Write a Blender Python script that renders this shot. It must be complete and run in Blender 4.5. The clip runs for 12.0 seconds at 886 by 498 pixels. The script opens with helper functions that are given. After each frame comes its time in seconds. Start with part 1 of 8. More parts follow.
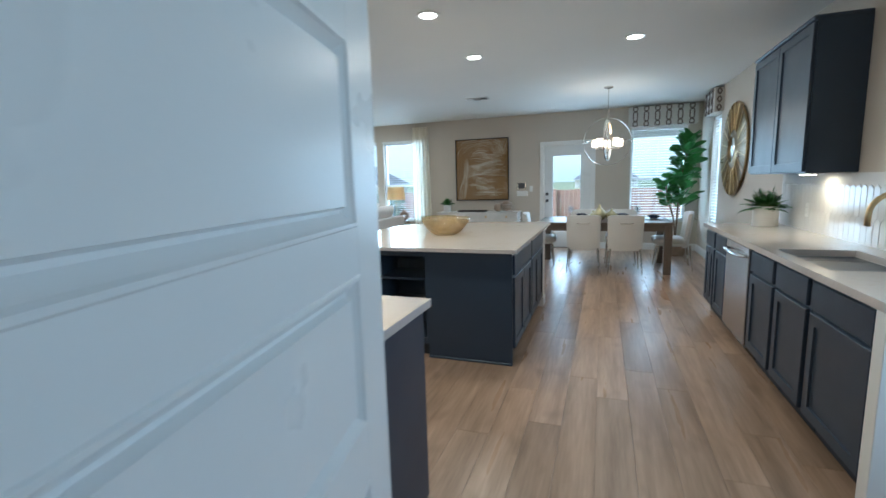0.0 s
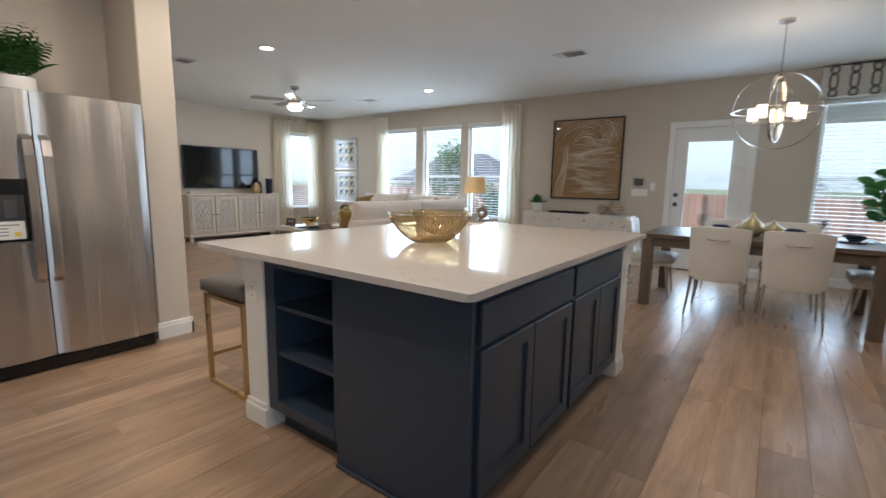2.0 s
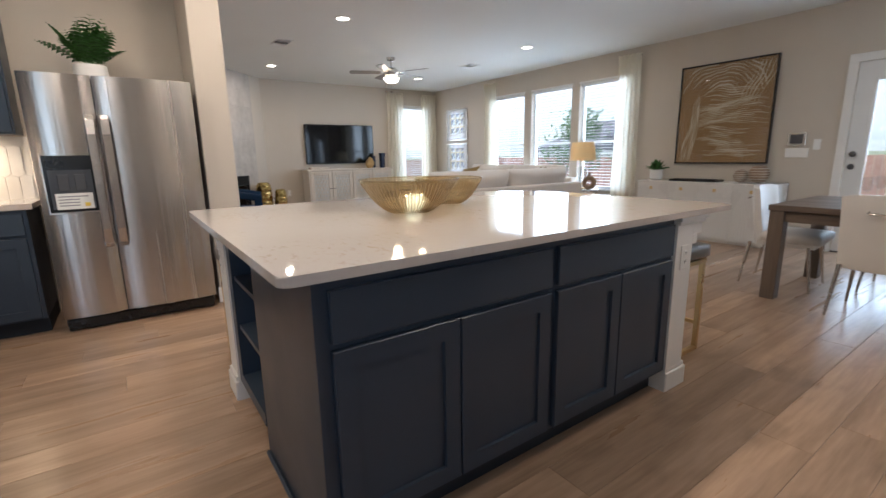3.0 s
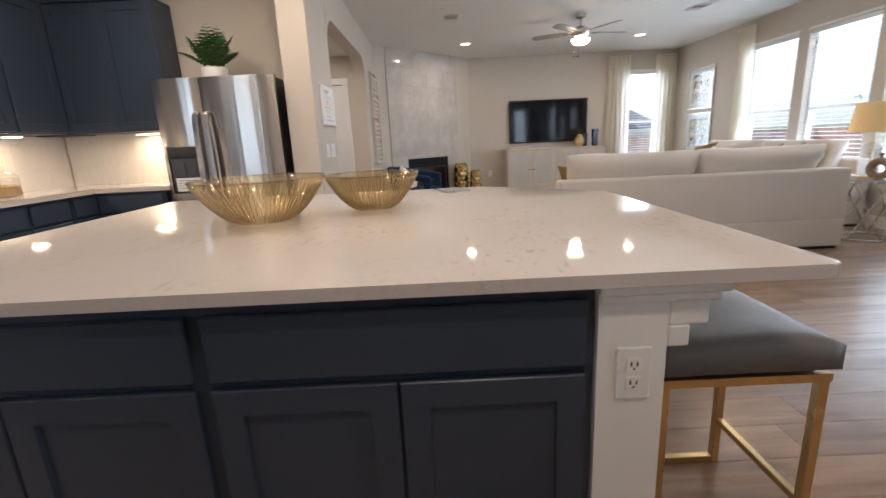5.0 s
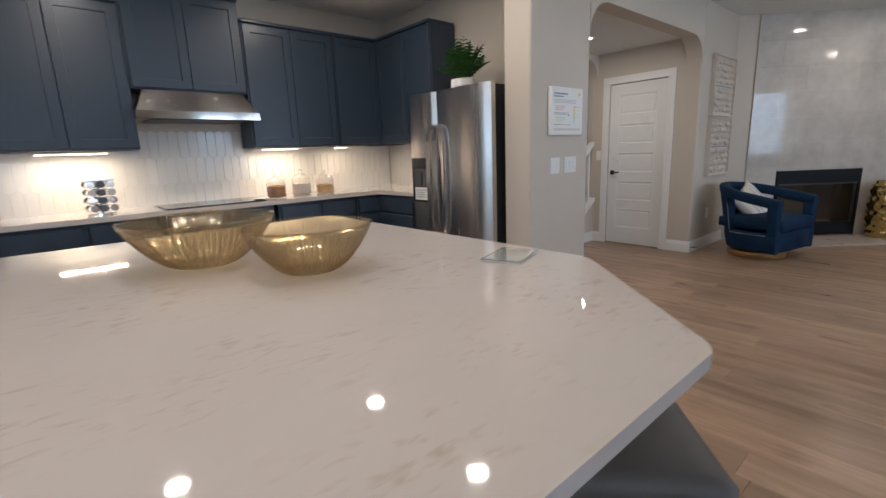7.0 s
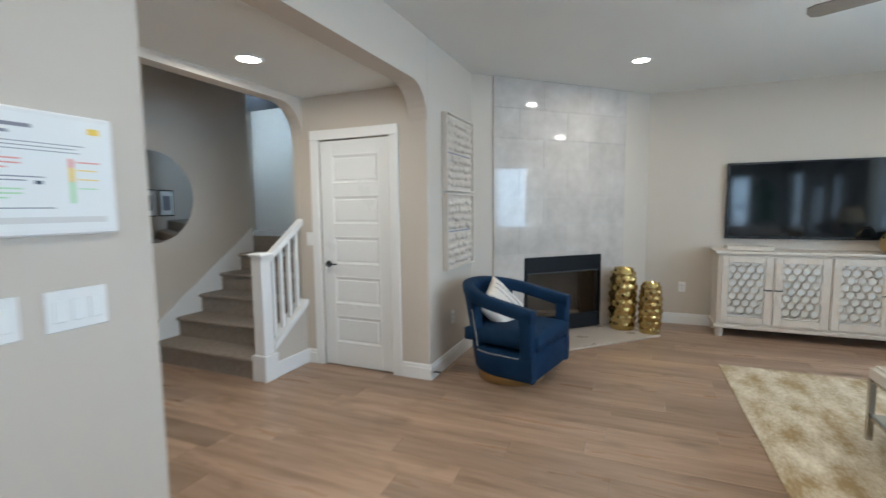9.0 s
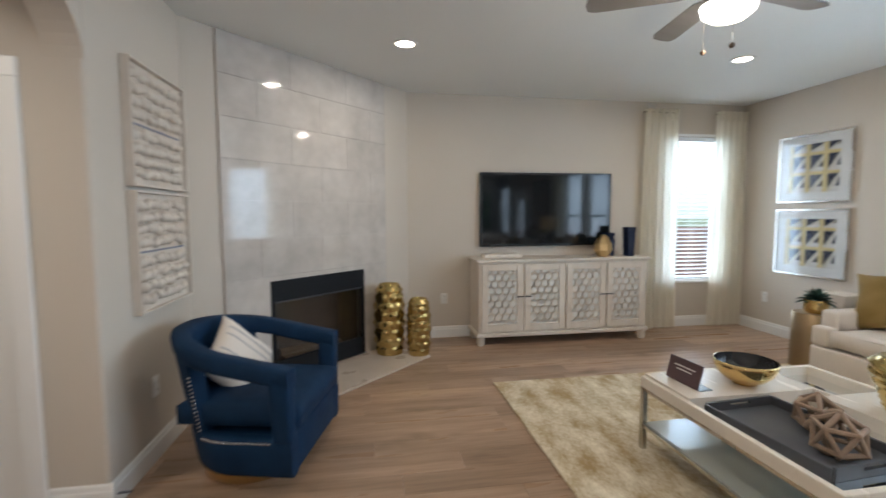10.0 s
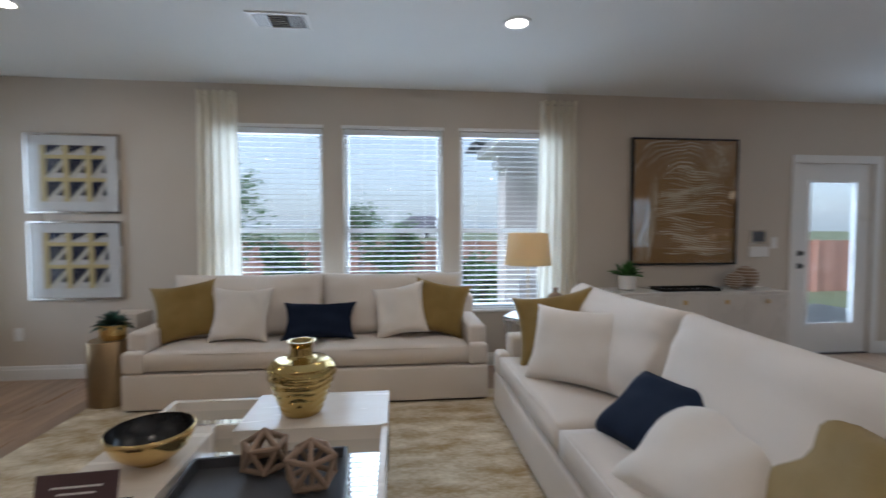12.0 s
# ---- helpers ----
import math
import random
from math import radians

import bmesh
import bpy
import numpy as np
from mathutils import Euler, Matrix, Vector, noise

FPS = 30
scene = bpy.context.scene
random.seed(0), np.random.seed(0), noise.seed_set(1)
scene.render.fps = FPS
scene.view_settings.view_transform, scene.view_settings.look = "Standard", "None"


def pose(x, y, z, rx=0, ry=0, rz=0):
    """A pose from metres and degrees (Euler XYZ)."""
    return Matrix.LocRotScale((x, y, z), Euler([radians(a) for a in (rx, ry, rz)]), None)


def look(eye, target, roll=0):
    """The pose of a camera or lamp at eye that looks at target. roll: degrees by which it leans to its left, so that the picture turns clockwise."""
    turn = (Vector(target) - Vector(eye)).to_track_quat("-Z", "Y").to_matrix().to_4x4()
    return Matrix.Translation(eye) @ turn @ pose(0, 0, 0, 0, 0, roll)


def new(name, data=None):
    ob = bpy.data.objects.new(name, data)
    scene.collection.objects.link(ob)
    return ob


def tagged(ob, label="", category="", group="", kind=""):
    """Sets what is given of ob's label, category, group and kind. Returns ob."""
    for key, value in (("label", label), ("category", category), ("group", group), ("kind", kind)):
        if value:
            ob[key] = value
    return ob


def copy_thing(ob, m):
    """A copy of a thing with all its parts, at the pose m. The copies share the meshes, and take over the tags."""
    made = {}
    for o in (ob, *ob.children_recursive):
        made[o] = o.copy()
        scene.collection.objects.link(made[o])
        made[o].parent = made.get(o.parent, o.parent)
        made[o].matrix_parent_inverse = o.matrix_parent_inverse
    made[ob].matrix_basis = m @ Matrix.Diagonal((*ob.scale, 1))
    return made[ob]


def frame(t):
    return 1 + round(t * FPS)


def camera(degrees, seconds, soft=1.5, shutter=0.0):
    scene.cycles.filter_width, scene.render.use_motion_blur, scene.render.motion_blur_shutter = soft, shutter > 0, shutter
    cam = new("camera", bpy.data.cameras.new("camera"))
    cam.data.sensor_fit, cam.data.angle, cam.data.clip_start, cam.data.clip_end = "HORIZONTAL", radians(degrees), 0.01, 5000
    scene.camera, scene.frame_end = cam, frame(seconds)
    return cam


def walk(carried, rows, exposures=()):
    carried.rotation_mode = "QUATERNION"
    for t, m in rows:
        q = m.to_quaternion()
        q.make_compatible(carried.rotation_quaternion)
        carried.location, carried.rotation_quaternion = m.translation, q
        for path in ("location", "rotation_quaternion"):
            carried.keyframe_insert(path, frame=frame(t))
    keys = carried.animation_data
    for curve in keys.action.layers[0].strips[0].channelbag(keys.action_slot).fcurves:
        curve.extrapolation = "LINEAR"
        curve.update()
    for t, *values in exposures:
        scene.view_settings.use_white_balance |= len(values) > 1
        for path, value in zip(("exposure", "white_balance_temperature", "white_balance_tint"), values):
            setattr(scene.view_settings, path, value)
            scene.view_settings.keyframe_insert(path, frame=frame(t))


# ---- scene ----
cam = camera(89.4, 12.0, shutter=0.3)
PATH = [
    (0, (0.289, 0.436, 1.408), (-0.38, 2.298, 1.116), -1.6),
    (0.5, (0.328, 0.973, 1.4), (-0.24, 2.874, 1.147), -0.0),
    (1, (0.291, 1.536, 1.369), (-0.377, 3.403, 1.113), 0.6),
    (1.5, (0.273, 2.029, 1.323), (-0.598, 3.812, 1.067), 1.3),
    (2, (0.418, 2.497, 1.248), (-0.758, 4.088, 0.953), 1.0),
    (2.5, (0.6, 2.92, 1.204), (-0.811, 4.289, 0.838), 0.1),
    (3, (0.728, 3.347, 1.182), (-0.877, 4.469, 0.773), -1.0),
    (3.2, (0.755, 3.49, 1.189), (-0.913, 4.507, 0.759), -1.5),
    (5, (0.529, 5.104, 1.18), (-1.415, 5.107, 0.708), -2.7),
    (5.5, (0.279, 5.506, 1.199), (-1.62, 5.107, 0.714), -2.7),
    (6, (0.004, 5.879, 1.213), (-1.739, 5.022, 0.734), -2.2),
    (6.5, (-0.346, 6.123, 1.253), (-1.77, 4.793, 0.806), -1.7),
    (6.7, (-0.492, 6.13, 1.256), (-1.772, 4.656, 0.82), -2.1),
    (8.3, (-2.248, 5.886, 1.336), (-3.751, 4.59, 1.085), -0.9),
    (8.5, (-2.472, 5.832, 1.371), (-4.085, 4.669, 1.154), -0.7),
    (9, (-3.037, 5.62, 1.418), (-4.872, 4.845, 1.236), -0.6),
    (9.5, (-3.545, 5.452, 1.411), (-5.52, 5.184, 1.241), -0.4),
    (10, (-4.023, 5.366, 1.411), (-5.991, 5.686, 1.257), -0.2),
    (10.5, (-4.451, 5.353, 1.409), (-6.188, 6.335, 1.275), -0.0),
    (11, (-4.781, 5.438, 1.412), (-6.054, 6.976, 1.292), 0.0),
    (11.5, (-5.064, 5.574, 1.402), (-5.639, 7.487, 1.309), 0.1),
    (12, (-5.191, 5.57, 1.383), (-4.983, 7.557, 1.294), -0.0),
]
# seconds, stops, kelvin, tint
EXPOSURES = [
    (0, 1.72, 5000, 0), (0.5, 1.55, 5250, 5), (1, 1.5, 5350, 5), (1.5, 1.5, 5450, 7), (2, 1.5, 5700, 10), (3, 1.6, 5780, 13), (5, 1.58, 6000, 15), (6, 1.38, 6450, 19), (6.7, 1.15, 5800, 15),
    (8.3, 1.85, 5100, 1), (9, 1.93, 5200, 4), (9.5, 1.84, 5650, 8), (10, 1.68, 5700, 9), (10.5, 1.45, 5700, 11), (11.5, 1.05, 5500, 12), (12, 0.9, 5560, 13)]
walk(cam, [(t, look(eye, target, roll)) for t, eye, target, roll in PATH], EXPOSURES)

# ---- world, sun and large lights ----
world = bpy.data.worlds.new("sky")
scene.world = world
world.use_nodes = True
wn = world.node_tree.nodes
sky = wn.new("ShaderNodeTexSky")
sky.sky_type, sky.sun_disc = "NISHITA", False
sky.sun_elevation, sky.sun_rotation = radians(48), radians(246)
sky.air_density, sky.dust_density, sky.ozone_density = 1.0, 3.0, 1.0
cloud = wn.new("ShaderNodeMix")
cloud.data_type = "RGBA"
cloud.inputs["Factor"].default_value, cloud.inputs["B"].default_value = 0.55, (4.35, 5.05, 5.25, 1)
world.node_tree.links.new(sky.outputs[0], cloud.inputs["A"])
world.node_tree.links.new(cloud.outputs["Result"], wn["Background"].inputs[0])
wn["Background"].inputs[1].default_value = 0.125
sun = new("sun", bpy.data.lights.new("sun", "SUN"))
sun.data.energy, sun.data.angle, sun.data.color = 1.5, radians(20), (1.0, 0.97, 0.94)
sun.matrix_world = look((-9, -4, 11), (0, 0, 0))

CEIL = 2.743
PN = 4.115   # north face of the partition between kitchen, passage and living room
NORTH, WEST, EAST = 10.0, -9.03, 1.97
WARM = (1.0, 0.82, 0.61)
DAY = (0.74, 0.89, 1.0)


def area_lamp(name, eye, target, sx, sy, watts, colour, spread=180):
    lamp = new(name, bpy.data.lights.new(name, "AREA"))
    lamp.data.shape, lamp.data.size, lamp.data.size_y = "RECTANGLE", sx, sy
    lamp.data.energy, lamp.data.color, lamp.data.spread = watts, colour, radians(spread)
    lamp.matrix_world = look(eye, target)
    return lamp


def point_lamp(name, place, watts, colour, radius=0.04):
    lamp = new(name, bpy.data.lights.new(name, "POINT"))
    lamp.data.energy, lamp.data.color, lamp.data.shadow_soft_size = watts, colour, radius
    lamp.location = place
    return lamp


# daylight in the window openings: (centre, inward way, width, height, watts)
for c, way, w, h, e in (
    ((-6.37, 10.16, 1.46), (0, -1, 0), 0.9, 1.7, 17), ((-5.215, 10.16, 1.46), (0, -1, 0), 0.9, 1.7, 17),
    ((-4.075, 10.16, 1.46), (0, -1, 0), 0.9, 1.7, 17), ((-0.45, 10.16, 1.1), (0, -1, 0), 0.6, 1.5, 9),
    # the last one on this row is fill light from an added, unseen window
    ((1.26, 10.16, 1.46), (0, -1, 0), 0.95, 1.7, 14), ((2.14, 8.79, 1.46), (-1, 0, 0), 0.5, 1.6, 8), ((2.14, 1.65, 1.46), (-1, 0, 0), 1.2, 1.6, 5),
    ((-9.2, 9.3, 1.46), (1, 0, 0), 0.75, 1.7, 12)):
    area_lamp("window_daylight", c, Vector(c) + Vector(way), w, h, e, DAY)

# ---- helpers of this scene ----


def part(name, bm, material, parent=None, label="", smooth=False, kind=""):
    me = bpy.data.meshes.new(name)
    bmesh.ops.recalc_face_normals(bm, faces=bm.faces[:])
    bm.to_mesh(me)
    bm.free()
    if smooth:
        for p in me.polygons:
            p.use_smooth = True
        if smooth is not True:
            me.set_sharp_from_angle(angle=radians(smooth))
    me.materials.append(material)
    ob = new(name, me)
    ob.parent = parent
    return tagged(ob, label, kind=kind)


def share(name, ob, place, parent=None, turn=0):
    o = new(name, ob.data)
    o.parent = parent
    o.matrix_basis = pose(*place, 0, 0, turn)
    return o


def thing(name, label, category, x=0, y=0, z=0, turn=0, group="", kind=""):
    e = new(name)
    e.empty_display_size = 0.1
    e.matrix_basis = pose(x, y, z, 0, 0, turn)
    return tagged(e, label, category, group, kind)


def box(bm, x0, y0, z0, x1, y1, z1, bevel=0.0, seg=1):
    m = Matrix.LocRotScale(((x0 + x1) / 2, (y0 + y1) / 2, (z0 + z1) / 2), None, (abs(x1 - x0), abs(y1 - y0), abs(z1 - z0)))
    vs = bmesh.ops.create_cube(bm, size=1, matrix=m)["verts"]
    if bevel:
        es = list({e for v in vs for e in v.link_edges})
        bmesh.ops.bevel(bm, geom=es, offset=bevel, segments=seg, affect="EDGES", profile=0.5)
    return bm


def boxes(*dims, bevel=0.0, seg=1):
    bm = bmesh.new()
    for d in dims:
        box(bm, *d, bevel=bevel, seg=seg)
    return bm


def rod(bm, a, b, r0, r1=None, seg=12):
    a, b = Vector(a), Vector(b)
    d = b - a
    m = Matrix.Translation((a + b) / 2) @ d.to_track_quat("Z", "Y").to_matrix().to_4x4()
    bmesh.ops.create_cone(bm, cap_ends=True, segments=seg, radius1=r0, radius2=r0 if r1 is None else r1, depth=d.length, matrix=m)
    return bm


def rods(*lines, r=0.01, seg=10):
    bm = bmesh.new()
    for a, b in lines:
        rod(bm, a, b, r, seg=seg)
    return bm


def bar(bm, a, b, w, h):
    """A square bar from a to b."""
    a, b = Vector(a), Vector(b)
    d = b - a
    up = Vector((0, 0, 1)) if abs(d.normalized().z) < 0.9 else Vector((1, 0, 0))
    x = d.normalized().cross(up).normalized()
    y = x.cross(d.normalized())
    ring = [[bm.verts.new(p + x * sx * w / 2 + y * sy * h / 2) for sx, sy in ((-1, -1), (1, -1), (1, 1), (-1, 1))] for p in (a, b)]
    for i in range(4):
        bm.faces.new((ring[0][i], ring[0][(i + 1) % 4], ring[1][(i + 1) % 4], ring[1][i]))
    bm.faces.new(ring[0][::-1])
    bm.faces.new(ring[1])
    return bm


def lathe(profile, seg=32, centre=(0, 0, 0), bm=None, wobble=None):
    """Turns (radius, height) pairs round the upright axis; wobble(angle, height) scales the radius."""
    bm = bm or bmesh.new()
    rings = []
    for r, h in profile:
        if r < 1e-5:
            rings.append([bm.verts.new((centre[0], centre[1], centre[2] + h))])
        else:
            ring = []
            for i in range(seg):
                a = 2 * math.pi * i / seg
                k = r * (wobble(a, h) if wobble else 1)
                ring.append(bm.verts.new((centre[0] + k * math.cos(a), centre[1] + k * math.sin(a), centre[2] + h)))
            rings.append(ring)
    for p, q in zip(rings, rings[1:]):
        for i in range(seg):
            j = (i + 1) % seg
            if len(p) == 1 and len(q) > 1:
                bm.faces.new((p[0], q[j], q[i]))
            elif len(q) == 1 and len(p) > 1:
                bm.faces.new((p[i], p[j], q[0]))
            elif len(p) > 1:
                bm.faces.new((p[i], p[j], q[j], q[i]))
    return bm


def tube(pts, r, seg=8, bm=None, closed=False):
    bm = bm or bmesh.new()
    pts = [Vector(p) for p in pts]
    n = len(pts)
    rings = []
    x = None
    for i, p in enumerate(pts):
        if closed:
            d = pts[(i + 1) % n] - pts[i - 1]
        else:
            d = pts[min(i + 1, n - 1)] - pts[max(i - 1, 0)]
        d.normalize()
        if x is None:
            x = d.orthogonal().normalized()
        x = (x - d * x.dot(d)).normalized()
        y = d.cross(x)
        rings.append([bm.verts.new(p + (x * math.cos(a) + y * math.sin(a)) * r) for a in (2 * math.pi * k / seg for k in range(seg))])
    for a, b in zip(rings, rings[1:] + rings[:1] if closed else rings[1:]):
        for k in range(seg):
            bm.faces.new((a[k], a[(k + 1) % seg], b[(k + 1) % seg], b[k]))
    if not closed:
        bm.faces.new(rings[0][::-1])
        bm.faces.new(rings[-1])
    return bm


def prism(outline, z0, z1, bevel=0.0, seg=2, bm=None):
    """A slab with the outline given as (x, y) points."""
    bm = bm or bmesh.new()
    lo = [bm.verts.new((x, y, z0)) for x, y in outline]
    hi = [bm.verts.new((x, y, z1)) for x, y in outline]
    fs = [bm.faces.new(lo[::-1]), bm.faces.new(hi)]
    for i in range(len(lo)):
        j = (i + 1) % len(lo)
        fs.append(bm.faces.new((lo[i], lo[j], hi[j], hi[i])))
    if bevel:
        es = list({e for f in fs[:2] for e in f.edges})
        bmesh.ops.bevel(bm, geom=es, offset=bevel, segments=seg, affect="EDGES", profile=0.5)
    return bm


def round_rect(x0, y0, x1, y1, r, n=4):
    pts = []
    for cx, cy, a0 in ((x1 - r, y0 + r, -90), (x1 - r, y1 - r, 0), (x0 + r, y1 - r, 90), (x0 + r, y0 + r, 180)):
        for i in range(n + 1):
            a = radians(a0 + 90 * i / n)
            pts.append((cx + r * math.cos(a), cy + r * math.sin(a)))
    return pts


def cushion(w, d, h, n=10, pinch=0.12, edge=0.25, seed=0, bm=None, knife=0.0, lumps=0.006):
    """A stuffed pad, lying flat about the origin: w by d, h thick in the middle; knife > 0 pulls the corners out to points."""
    bm = bm or bmesh.new()
    rows = []
    for side in (1, -1):
        grid = []
        for i in range(n + 1):
            line = []
            for j in range(n + 1):
                u, v = 2 * i / n - 1, 2 * j / n - 1
                u, v = math.copysign(abs(u) ** 0.75, u), math.copysign(abs(v) ** 0.75, v)
                k = max(0.0, (1 - abs(u) ** 4) * (1 - abs(v) ** 4)) ** 0.42
                k = edge + (1 - edge) * k
                sx = 1 - pinch * (1 - abs(v) ** 2) * abs(u) ** 3 * (1 if knife else 0.3)
                sy = 1 - pinch * (1 - abs(u) ** 2) * abs(v) ** 3 * (1 if knife else 0.3)
                lump = lumps * noise.noise((u * 1.7 + seed * 3.1, v * 1.7 + seed, side * 2.0))
                line.append((u * w / 2 * sx, v * d / 2 * sy, side * (h / 2 * k + (lump if k > edge else 0))))
            grid.append(line)
        rows.append(grid)
    top = [[bm.verts.new(p) for p in line] for line in rows[0]]
    bot = [[bm.verts.new(p) for p in line] for line in rows[1]]
    for g, flip in ((top, False), (bot, True)):
        for i in range(n):
            for j in range(n):
                f = (g[i][j], g[i + 1][j], g[i + 1][j + 1], g[i][j + 1])
                bm.faces.new(f[::-1] if flip else f)
    rim = [(i, 0) for i in range(n)] + [(n, j) for j in range(n)] + [(i, n) for i in range(n, 0, -1)] + [(0, j) for j in range(n, 0, -1)]
    for (a, b), (c, d2) in zip(rim, rim[1:] + rim[:1]):
        bm.faces.new((top[a][b], bot[a][b], bot[c][d2], top[c][d2]))
    return bm


def moved(bm, m):
    bmesh.ops.transform(bm, matrix=m, verts=bm.verts[:])
    return bm


# ---- materials ----


def shade(name, colour, rough=0.5, metal=0.0, second=None, scale=4.0, fine=60.0, mix=0.5, bump=0.0, rough_var=0.1, stretch=(1, 1, 1),
          coat=0.0, spec=0.5, sheen=0.0, island=0.0, obj=0.0, translucent=0.0, trans=0.0, ior=1.45):
    """A surface with broad and fine variation between two colours, relief and uneven gloss."""
    m = bpy.data.materials.new(name)
    m.use_nodes = True
    nt = m.node_tree
    n, l = nt.nodes, nt.links
    p = n["Principled BSDF"]
    second = second or tuple(c * 0.82 for c in colour)
    co = n.new("ShaderNodeTexCoord")
    mp = n.new("ShaderNodeMapping")
    mp.inputs["Scale"].default_value = stretch
    l.new(co.outputs["Object"], mp.inputs[0])
    big, small = n.new("ShaderNodeTexNoise"), n.new("ShaderNodeTexNoise")
    big.inputs["Scale"].default_value, small.inputs["Scale"].default_value = scale, fine
    big.inputs["Detail"].default_value, small.inputs["Detail"].default_value = 4, 3
    for t in (big, small):
        l.new(mp.outputs[0], t.inputs["Vector"])
    add = n.new("ShaderNodeMath")
    add.operation = "MULTIPLY_ADD"
    add.inputs[1].default_value = 0.45
    l.new(small.outputs["Fac"], add.inputs[0])
    l.new(big.outputs["Fac"], add.inputs[2])
    ramp = n.new("ShaderNodeMapRange")
    ramp.inputs["From Min"].default_value, ramp.inputs["From Max"].default_value = 0.45, 1.0
    ramp.inputs["To Max"].default_value = mix
    l.new(add.outputs[0], ramp.inputs["Value"])
    mx = n.new("ShaderNodeMix")
    mx.data_type = "RGBA"
    mx.inputs["A"].default_value, mx.inputs["B"].default_value = (*colour, 1), (*second, 1)
    l.new(ramp.outputs[0], mx.inputs["Factor"])
    out = mx.outputs["Result"]
    if island or obj:
        if island:
            src = n.new("ShaderNodeNewGeometry").outputs["Random Per Island"]
        else:
            src = n.new("ShaderNodeObjectInfo").outputs["Random"]
        mr = n.new("ShaderNodeMapRange")
        mr.inputs["To Min"].default_value, mr.inputs["To Max"].default_value = 1 - (island or obj), 1 + (island or obj)
        l.new(src, mr.inputs["Value"])
        hsv = n.new("ShaderNodeHueSaturation")
        l.new(mr.outputs[0], hsv.inputs["Value"])
        l.new(out, hsv.inputs["Color"])
        out = hsv.outputs[0]
    l.new(out, p.inputs["Base Color"])
    rr = n.new("ShaderNodeMapRange")
    rr.inputs["To Min"].default_value, rr.inputs["To Max"].default_value = max(0, rough - rough_var), min(1, rough + rough_var)
    l.new(big.outputs["Fac"], rr.inputs["Value"])
    l.new(rr.outputs[0], p.inputs["Roughness"])
    p.inputs["Metallic"].default_value = metal
    p.inputs["Specular IOR Level"].default_value = spec
    p.inputs["Coat Weight"].default_value = coat
    p.inputs["Coat Roughness"].default_value = 0.1
    p.inputs["Sheen Weight"].default_value = sheen
    p.inputs["Transmission Weight"].default_value = trans
    p.inputs["IOR"].default_value = ior
    if bump:
        b = n.new("ShaderNodeBump")
        b.inputs["Strength"].default_value, b.inputs["Distance"].default_value = 1.0, bump
        l.new(small.outputs["Fac"], b.inputs["Height"])
        l.new(b.outputs[0], p.inputs["Normal"])
    if translucent:
        tl = n.new("ShaderNodeBsdfTranslucent")
        l.new(out, tl.inputs["Color"])
        ms = n.new("ShaderNodeMixShader")
        ms.inputs[0].default_value = translucent
        l.new(p.outputs[0], ms.inputs[1])
        l.new(tl.outputs[0], ms.inputs[2])
        l.new(ms.outputs[0], n["Material Output"].inputs[0])
    return m


def glow(name, colour, strength):
    m = bpy.data.materials.new(name)
    m.use_nodes = True
    p = m.node_tree.nodes["Principled BSDF"]
    p.inputs["Base Color"].default_value = (*colour, 1)
    p.inputs["Emission Color"].default_value = (*colour, 1)
    p.inputs["Emission Strength"].default_value = strength
    return m


def pane(name, colour=(1, 1, 1), rough=0.0, clear=0.9, weight=1.0):
    """Thin flat glass: clear with a gloss that grows at a slant."""
    m = bpy.data.materials.new(name)
    m.use_nodes = True
    n, l = m.node_tree.nodes, m.node_tree.links
    n.remove(n["Principled BSDF"])
    tr, gl, ms, fr = n.new("ShaderNodeBsdfTransparent"), n.new("ShaderNodeBsdfGlossy"), n.new("ShaderNodeMixShader"), n.new("ShaderNodeLayerWeight")
    tr.inputs[0].default_value = (*(c * clear for c in colour), 1)
    gl.inputs["Roughness"].default_value = rough
    po, ma = n.new("ShaderNodeMath"), n.new("ShaderNodeMath")
    po.operation, po.inputs[1].default_value = "POWER", 5.0
    ma.operation, ma.inputs[1].default_value, ma.inputs[2].default_value = "MULTIPLY_ADD", 0.85 * weight, 0.045 * weight
    l.new(fr.outputs["Facing"], po.inputs[0])
    l.new(po.outputs[0], ma.inputs[0])
    l.new(ma.outputs[0], ms.inputs[0])
    l.new(tr.outputs[0], ms.inputs[1])
    l.new(gl.outputs[0], ms.inputs[2])
    l.new(ms.outputs[0], n["Material Output"].inputs[0])
    return m


